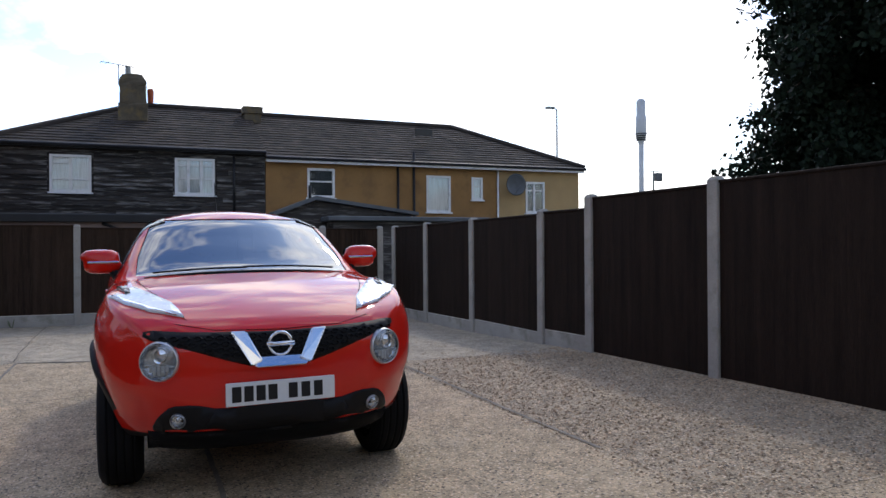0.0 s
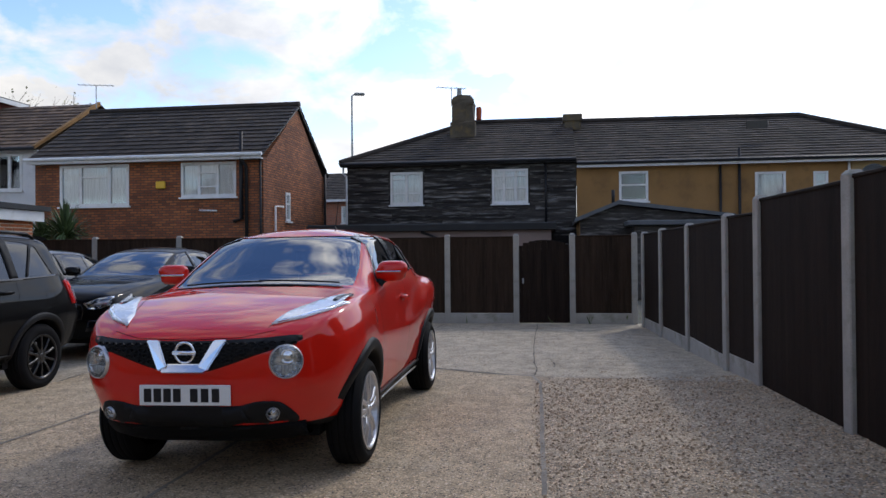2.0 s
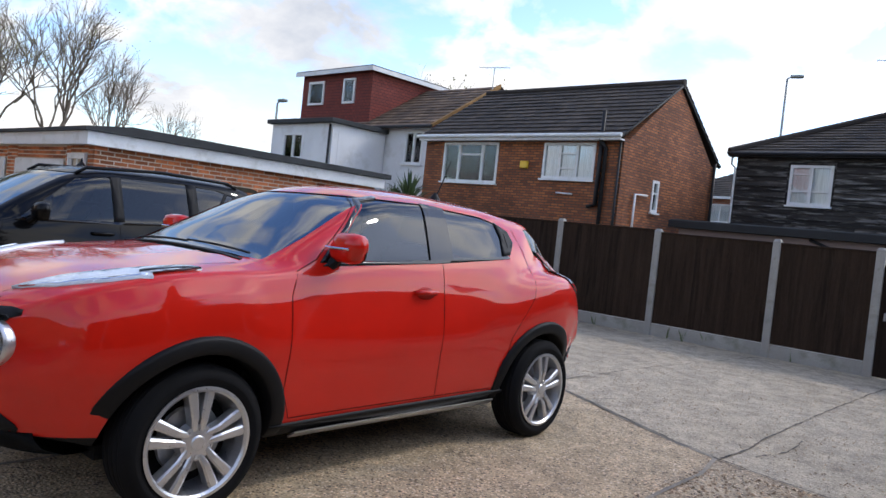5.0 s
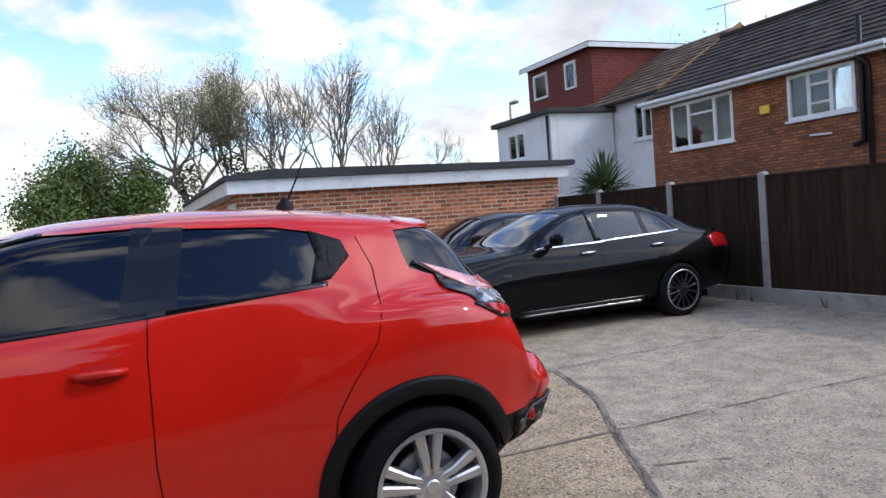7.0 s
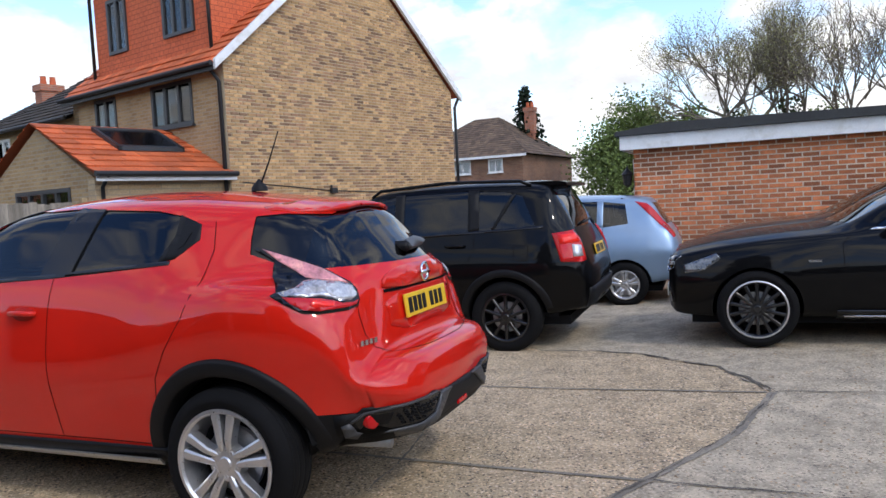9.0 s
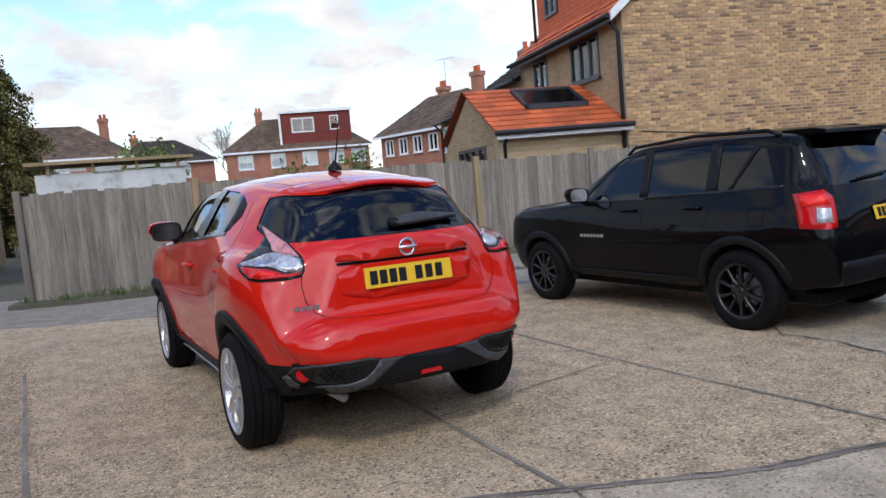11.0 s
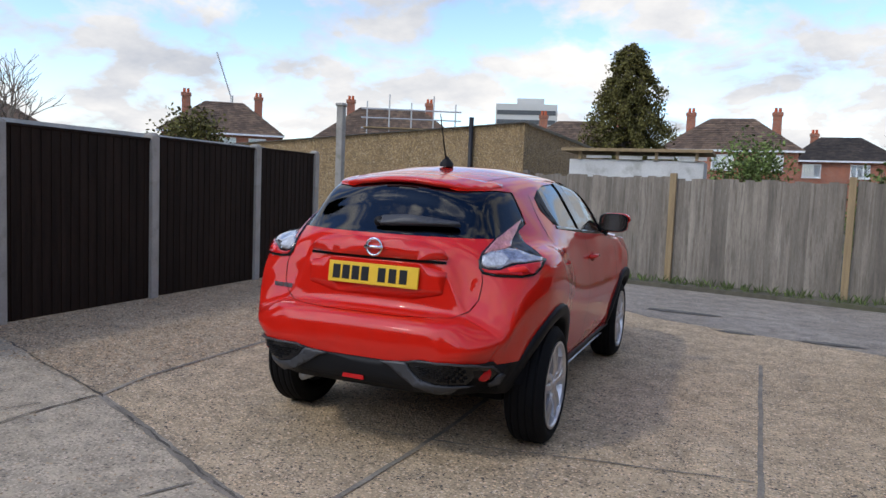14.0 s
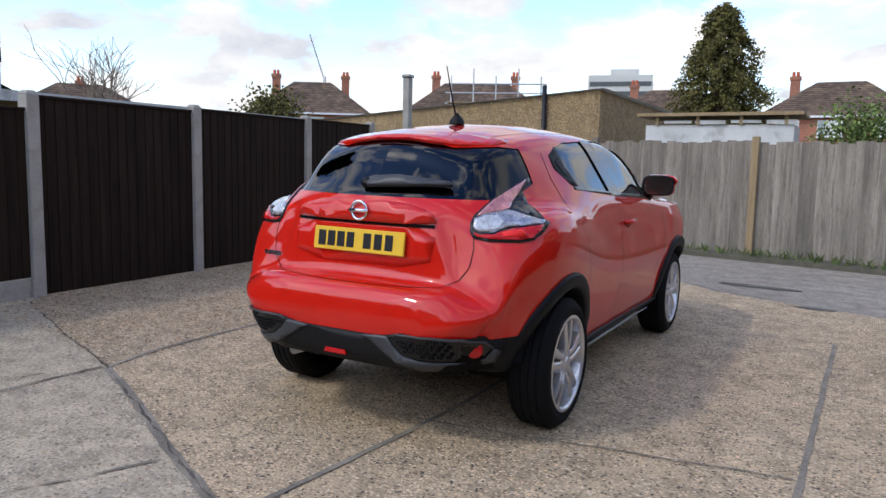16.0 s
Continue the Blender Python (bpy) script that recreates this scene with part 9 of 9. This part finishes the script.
bare_tree("bare_tree", "thin pale bare tree beyond the garages", -42.0, 15.8, 10.0, 14, 6, 0.45, 0, 0.1, None, 0, None, 0.24)
bare_tree("bare_tree", "low bare tree beyond the garages", -44.0, 20.5, 8.2, 15, 6, 0.45, 0, 0.1, None, 0, None, 0.24)
bare_tree("bare_tree", "thin bare tree behind the white house", -25.0, 26.0, 10.7, 16, 6, 0.40, 500, 0.12, BUDS, 0, None, 0.30)
bare_tree("bare_tree", "small pollarded bare tree beyond the sheds", 29.5, -16.6, 6.8, 17, 4, 0.40, 0, 0.1, None, 0, None, 0.34)
bare_tree("bare_tree", "small pollarded bare tree beyond the sheds", 30.0, -19.6, 7.1, 18, 4, 0.40, 0, 0.1, None, 0, None, 0.34)
bare_tree("bare_tree", "small bare tree behind the far roofs", -14.5, -64.0, 9.5, 19, 5, 0.4, 0, 0.1, None, 0, None, 0.3)
bush("green_bush", "big fresh green bush beyond the garages", -40.5, -2.2, 0.5, 3.4, 3.0, 6.8, 26000, 0.17, BUSH, 31)
bush("green_bush", "fresh green bush at the foot of the trees", -39.5, 1.2, 0.5, 2.2, 2.0, 6.0, 11000, 0.19, BUSH, 32)
bush("green_bush", "green bush at the foot of the trees", -42.0, 8.0, 0.5, 3.0, 2.0, 5.6, 7000, 0.19, BUSH, 33)
bush("green_bush", "grey-green bush behind the lane fence", -1.7, -22.0, 0.3, 1.7, 1.2, 3.9, 5000, 0.13, BUSH, 34)
bush("hedge_bush", "low green hedge top behind the lane fence", -4.6, -14.0, 0.3, 1.0, 0.7, 2.35, 1500, 0.12, BUSH, 35)
bush("hedge_bush", "low green hedge top behind the lane fence", -6.4, -14.2, 0.3, 1.1, 0.7, 2.6, 1700, 0.12, BUSH, 36)
bush("dark_bush", "dark evergreen bush behind the tall fence", 15.5, -14.0, 0.5, 1.7, 1.3, 3.95, 6000, 0.13, CONIFER, 37)
bush("dark_bush", "dark evergreen bush behind the brick house", -4.2, 23.5, 0.5, 1.0, 1.0, 4.6, 1500, 0.16, DARKCONIFER, 38)


def yucca(x, y, z, r, seed):
    rnd = random.Random(seed)
    y_ = thing("yucca_plant", "spiky green yucca palm showing over the rear fence", "plant", Matrix.Translation((x, y, 0)))
    part("trunk", tube(bmesh.new(), [(0, 0, 0), (0.03, 0, z)], 0.10, 0.08, n=8), BARK, y_)
    for k in range(190):
        a, e = rnd.uniform(0, 6.28), rnd.uniform(-0.6, 1.45)
        d = Vector((math.cos(a) * math.cos(e), math.sin(a) * math.cos(e), math.sin(e)))
        s = d.cross(Vector((0, 0, 1))).normalized() * 0.028
        o = Vector((0.03, 0, z + rnd.uniform(-0.25, 0.1)))
        L = r * rnd.uniform(0.75, 1.1)
        bm = bmesh.new()
        p1, p2 = o + d * L * 0.55, o + d * L - Vector((0, 0, L * 0.12))
        keel = Vector((0, 0, 0.012))
        v = [bm.verts.new(q) for q in (o - s * 0.6, o - keel, o + s * 0.6, p1 - s, p1 - keel, p1 + s, p2)]
        for q in ((0, 1, 4, 3), (1, 2, 5, 4), (3, 4, 6), (4, 5, 6)):
            bm.faces.new([v[i] for i in q])
        part("leaf", bm, YUCCA, y_)


YUCCA = plain("yucca_leaf", (0.075, 0.115, 0.045), 0.5, 0, 0.2, 3, 30, 0.0, rand="object", rvar=0.4)
yucca(-8.55, 9.0, 1.85, 0.80, 41)
yucca(-9.35, 9.3, 1.75, 0.62, 42)


# ---- lamp posts and masts ----
def lamp_post(x, y, z, ang, label, head=0.55):
    lp = thing("street_lamp", label, "street lamp", Matrix.Translation((x, y, 0)) @ Matrix.Rotation(ang, 4, "Z"))
    part("pole", tube(bmesh.new(), [(0, 0, 0), (0, 0, z * 0.55), (0, 0, z - 0.08)], 0.075, 0.045, n=8), POLE, lp, "", True)
    part("arm", tube(bmesh.new(), [(0, 0, z - 0.1), (0.1, 0, z - 0.02), (0.3, 0, z)], 0.035, n=6), POLE, lp)
    part("lamp_head", boxes((0.12, 0.12 + head, -0.13, 0.13, z - 0.05, z + 0.08), bevel=0.04), POLE, lp)


lamp_post(-8.1, 31.5, 9.75, 0.3, "grey street lamp behind the houses")
lamp_post(20.6, 30.0, 9.05, 3.0, "grey street lamp behind the houses")
lamp_post(-24.3, 15.8, 6.15, 0.0, "short lamp post with a wide hood by the white house", 0.5)
MASTGREY = plain("mast_grey", (0.56, 0.58, 0.59), 0.5, 0, 0.1, 2, 40, 0.05)
mast = thing("phone_mast", "slim grey phone mast with a thick antenna head", "mast", Matrix.Translation((35.3, 42.0, 0)))
part("pole", tube(bmesh.new(), [(0, 0, 0), (0, 0, 10.0)], 0.20, n=10), MASTGREY, mast, "", True)
part("antenna", lathe(bmesh.new(), [(0.2, 9.4), (0.38, 10.0), (0.42, 10.2), (0.42, 11.5), (0.36, 11.55), (0.36, 12.7), (0.2, 12.9), (0, 12.92)], "z", 14), MASTGREY, mast, "", True)
for k in range(4):
    part("vent_ring", lathe(bmesh.new(), [(0.30 + 0.03 * k, 9.62 + 0.16 * k), (0.40 + 0.015 * k, 9.66 + 0.16 * k), (0.40 + 0.015 * k, 9.72 + 0.16 * k), (0.30 + 0.03 * k, 9.74 + 0.16 * k)], "z", 12), GUTTER, mast)
fl = thing("floodlight_pole", "small floodlight on a pole behind the houses", "lamp", Matrix.Translation((24.8, 27.0, 0)))
part("pole", tube(bmesh.new(), [(0, 0, 0), (0, 0, 5.4)], 0.05, n=6), POLE, fl)
part("arm", tube(bmesh.new(), [(-0.3, 0, 5.35), (0.4, 0, 5.4)], 0.025, n=6), POLE, fl)
part("lamp_head", boxes((0.1, 0.55, -0.1, 0.1, 4.85, 5.3), bevel=0.04), LEAD, fl)

# ---- behind the tall fence ----
CORRUGATED = plain("corrugated_sheet", (0.06, 0.06, 0.058), 0.8, 0, 0.3, 2, 40, 0.2, dirt=(0.10, 0.095, 0.085))
PALEROOF = plain("pale_roof_edge", (0.60, 0.60, 0.57), 0.8, 0, 0.12, 2, 40, 0.2, dirt=(0.42, 0.42, 0.38))


def corrugated(x0, x1, ya, za, yb, zb):
    bm = bmesh.new()
    n = int(abs(yb - ya) / 0.05)
    rows = []
    for i in range(n + 1):
        t = i / n
        z = za + (zb - za) * t + 0.018 * math.sin(i * math.pi / 1.5)
        rows.append([bm.verts.new((x, ya + (yb - ya) * t, z + (x - x0) * 0.035)) for x in (x0, x1)])
    for a, b in zip(rows, rows[1:]):
        bm.faces.new((a[0], a[1], b[1], b[0]))
    bmesh.ops.solidify(bm, geom=bm.faces[:], thickness=0.012)
    return bm


def low_shed(x, y, L, D, h, label, roofmat, seed):
    sh = thing("garden_shed", label, "shed", Matrix.Translation((x, y, 0)))
    part("wall", boxes((0, D, 0, L, 0, h), bevel=0.01), YELLOWWOOD if seed == 1 else SIDING, sh)
    part("roof", corrugated(-0.15, D + 0.15, -0.15, h + 0.05, L + 0.15, h + 0.07), roofmat, sh, "sheet roof")
    part("roof_edge", boxes((-0.19, -0.155, -0.16, L + 0.16, h - 0.02, h + 0.09)), PALEROOF, sh, "pale roof edge")


low_shed(5.75, -4.6, 5.2, 2.6, 1.88, "long low shed with a dark sheet roof behind the tall fence", CORRUGATED, 1)
low_shed(9.4, -7.5, 3.6, 3.0, 1.95, "low shed with grey sheet roof behind the tall fence", CORRUGATED, 2)
barn = thing("pitched_shed", "old shed with a steep mossy tiled roof behind the tall fence", "shed", Matrix.Translation((9.2, -1.6, 0)))
part("wall", prism(bmesh.new(), [(0, 0), (4.0, 0), (4.0, 2.1), (2.3, 3.05), (0, 2.25)], "x", 0, 4.0), SIDING, barn)
bm = bmesh.new()
slope(bm, (-0.15, -0.2, 2.22), (4.1, -0.2, 2.22), (4.1, 1.2, 3.0), (-0.15, 1.2, 3.0))
slope(bm, (4.1, 4.2, 2.15), (-0.15, 4.2, 2.15), (-0.15, 1.2, 3.0), (4.1, 1.2, 3.0))
part("roof", bm, TILEDARK, barn)
flue = thing("flue_pipe", "shiny steel stove flue rising beside the shed", "flue", Matrix.Translation((8.0, -0.95, 0)))
part("pipe", tube(bmesh.new(), [(0, 0, 0), (0, 0, 2.55)], 0.045, n=12), STEEL, flue, "", True)
part("cowl", tube(bmesh.new(), [(0, 0, 2.53), (0, 0, 2.92)], 0.062, n=12), CHROME, flue, "", True)

# ---- across the lane ----
post = thing("old_post", "weathered square concrete post leaning by the lane", "post", Matrix.Translation((6.25, -8.3, 0)))
part("shaft", boxes((-0.075, 0.075, -0.075, 0.075, -0.2, 3.05), bevel=0.012), CONCRETE, post)
part("cap", boxes((-0.10, 0.10, -0.10, 0.10, 3.05, 3.12), bevel=0.02), CONCRETE, post)
lean = thing("boarded_shed", "flat roofed shed with pale ply boards behind the lane fence", "shed", Matrix.Translation((-1.03, -10.9, 0.05)))
part("wall", boxes((0.1, 2.7, 0.0, 1.2, 0, 2.08)), PALEROOF, lean)
part("roof", boxes((-0.05, 2.85, -0.1, 1.35, 2.24, 2.30)), YELLOWWOOD, lean, "sheet of raw plywood")
for k in range(4):
    part("batten", boxes((0.2 + k * 0.75, 0.26 + k * 0.75, 1.18, 1.26, 2.08, 2.24)), YELLOWWOOD, lean)
    part("beam", boxes((0.05 + k * 0.6, 0.55 + k * 0.6, 1.2, 1.25, 2.09 + 0.02 * (k % 2), 2.16)), PALEROOF, lean)

wb = thing("wheelbarrow", "old steel wheelbarrow heaped with sand by the garage wall", "wheelbarrow", Matrix.Translation((4.95, -10.75, 0.0)) @ Matrix.Rotation(radians(8), 4, "Z"))
bm = bmesh.new()
lo = [bm.verts.new(p) for p in ((-0.30, -0.18, 0.30), (0.28, -0.20, 0.30), (0.28, 0.20, 0.30), (-0.30, 0.18, 0.30))]
hi = [bm.verts.new(p) for p in ((-0.55, -0.30, 0.52), (0.40, -0.34, 0.56), (0.40, 0.34, 0.56), (-0.55, 0.30, 0.52))]
bm.faces.new(lo)
for k in range(4):
    bm.faces.new((lo[k], lo[(k + 1) % 4], hi[(k + 1) % 4], hi[k]))
bmesh.ops.solidify(bm, geom=bm.faces[:], thickness=0.015)
part("tray", bm, CONCRETE, wb, "cement-stained tray")
part("heap", lathe(bmesh.new(), [(0.0, 0.62), (0.16, 0.60), (0.30, 0.54), (0.36, 0.49)], "z", 14), YELLOWWOOD, wb, "heap of sand", True)
for sy in (-1, 1):
    part("handle", tube(bmesh.new(), [(-0.70, sy * 0.05, 0.22), (-0.2, sy * 0.16, 0.28), (0.30, sy * 0.24, 0.36), (0.78, sy * 0.28, 0.60)], 0.018, n=6), STEEL, wb)
    part("leg", tube(bmesh.new(), [(0.10, sy * 0.2, 0.32), (0.30, sy * 0.22, 0.02), (0.42, sy * 0.22, 0.02), (0.36, sy * 0.25, 0.36)], 0.015, n=6), STEEL, wb)
part("wheel", lathe(bmesh.new(), [(0.05, -0.03), (0.13, -0.03), (0.19, -0.035), (0.20, 0.0), (0.19, 0.035), (0.13, 0.03), (0.05, 0.03)], "y", 20, (-0.66, 0, 0.20)), RUBBER, wb, "", True)
BAG = plain("woven_bag", (0.74, 0.75, 0.76), 0.7, 0, 0.08, 4, 60, 0.3)


def rubble_bag(x, y, rx, ry, h, seed):
    rnd = random.Random(seed)
    bm = lathe(bmesh.new(), [(0.0, 0.0), (0.8, 0.0), (1.0, 0.2), (0.98, 0.55), (0.75, 0.85), (0.45, 0.98), (0.3, 1.12), (0.42, 1.2), (0.0, 1.1)], "z", 18)
    for v in bm.verts:
        k = 1 + 0.16 * math.sin(v.co.x * 5 + seed) * math.cos(v.co.y * 4 + v.co.z * 3) + rnd.uniform(-0.05, 0.05)
        v.co = Vector((v.co.x * rx * k, v.co.y * ry * k, v.co.z * h))
    solo("rubble_bag", bm, BAG, "full white woven rubble bag on the ground", "bag", "rubble bags", m=Matrix.Translation((x, y, ground_z(x, y) - 0.02)), smooth=True)


rubble_bag(6.68, -10.7, 0.30, 0.26, 0.36, 1)
rubble_bag(7.25, -10.85, 0.24, 0.24, 0.42, 2)
rubble_bag(7.05, -10.5, 0.22, 0.2, 0.22, 3)
crane = thing("tower_crane", "thin tower crane far behind the roofs", "crane", Matrix.Translation((115, -140, 0)))
part("mast", tube(bmesh.new(), [(0, 0, 0), (0, 0, 22)], 0.35, n=4), STEEL, crane)
part("jib", tube(bmesh.new(), [(0, 0, 21), (3, 2, 32)], 0.16, n=4), STEEL, crane)


# ---- brickwork that can be told apart ----
def brick_rows(u0, u1, z0, z1, bw=0.213, bh=0.063, gap=0.014, seed=0):
    rnd = random.Random(seed)
    z, row = z0, 0
    while z < z1 - 0.03:
        u = u0 - (row % 2) * (bw + gap) / 2
        while u < u1 - 0.02:
            a, b = max(u0, u), min(u1, u + bw)
            if b - a > 0.04:
                yield a, b, z, min(z1, z + bh), rnd.uniform(-0.003, 0.004)
            u += bw + gap
        z += bh + gap
        row += 1


def brick_box(bm, pl, a, b, z0, z1, front, back, index=0):
    """Five sides of a brick with a worn edge."""
    e = 0.004
    v = [bm.verts.new(pl(u, d, z)) for u, d, z in ((a, back, z0), (b, back, z0), (b, back, z1), (a, back, z1), (a + e, front, z0 + e), (b - e, front, z0 + e), (b - e, front, z1 - e), (a + e, front, z1 - e))]
    for q in ((4, 5, 6, 7), (0, 1, 5, 4), (1, 2, 6, 5), (2, 3, 7, 6), (3, 0, 4, 7)):
        f = bm.faces.new([v[i] for i in q])
        f.material_index = index


# garage: the wall beside the yard, and the piers between its doors
east = lambda u, d, z: (-d, u, z)
rest = bmesh.new()
count = 0
shared = {}
for a, b, z0, z1, o in brick_rows(0.0, 6.0, 0.02, 2.25, seed=3):
    if z0 > 1.45 and count < 300:
        key = (round(b - a, 3), round(z1 - z0, 3))
        if key not in shared:
            bm = bmesh.new()
            brick_box(bm, east, 0.0, b - a, 0.0, z1 - z0, 0.012, 0.03)
            bmesh.ops.recalc_face_normals(bm, faces=bm.faces[:])
            me = bpy.data.meshes.new("brick")
            bm.to_mesh(me)
            bm.free()
            me.materials.append(BRICK)
            shared[key] = me
        ob = new("brick", shared[key])
        ob.parent = ga
        ob.matrix_basis = Matrix.Translation((o, a, z0))
        count += 1
    else:
        brick_box(rest, east, a, b, z0, z1, 0.012 - o, 0.03)
south = lambda u, d, z: (u, d, z)
for u0, u1, z0, z1 in ((-0.26, 0.0, 0.02, 2.25), (-1.18, -1.0, 0.02, 2.25), (-4.18, -3.62, 0.02, 2.25), (-8.5, -6.62, 0.02, 2.25), (-3.6, -1.2, 2.0, 2.25), (-6.6, -4.2, 2.0, 2.25), (-1.0, -0.26, 2.12, 2.25)):
    for a, b, za, zb, o in brick_rows(u0, u1, z0, z1, seed=int(u0 * 10)):
        brick_box(rest, south, a, b, za, zb, 0.013 - o, 0.04)
bmesh.ops.recalc_face_normals(rest, faces=rest.faces[:])
tagged(part("brickwork", rest, BRICKX, ga, "orange-red bricks in pale mortar"), "orange-red bricks in pale mortar", kind="stuff")

# the tan gable, mixed tan and brown bricks
bm = bmesh.new()
rnd = random.Random(9)
gable_face = lambda u, d, z: (u, d, z)
for a, b, z0, z1, o in brick_rows(0.0, 8.2, -0.08, 8.35, seed=5):
    if z1 > 4.85:
        w = (z1 - 4.85) * 4.1 / 3.53
        a, b = max(a, w), min(b, 8.2 - w)
        if b - a < 0.04:
            continue
    brown = rnd.random() < 0.27 + 0.20 * math.sin(z0 * 2.1) * math.sin(a * 0.9 + 1)
    brick_box(bm, gable_face, a, b, z0, z1, 0.0 - o, 0.03, 1 if brown else 0)
bmesh.ops.recalc_face_normals(bm, faces=bm.faces[:])
tagged(part("brickwork", bm, [TANBRICK, TANBROWN], th, "mixed tan and brown bricks"), "mixed tan and brown bricks", kind="stuff")
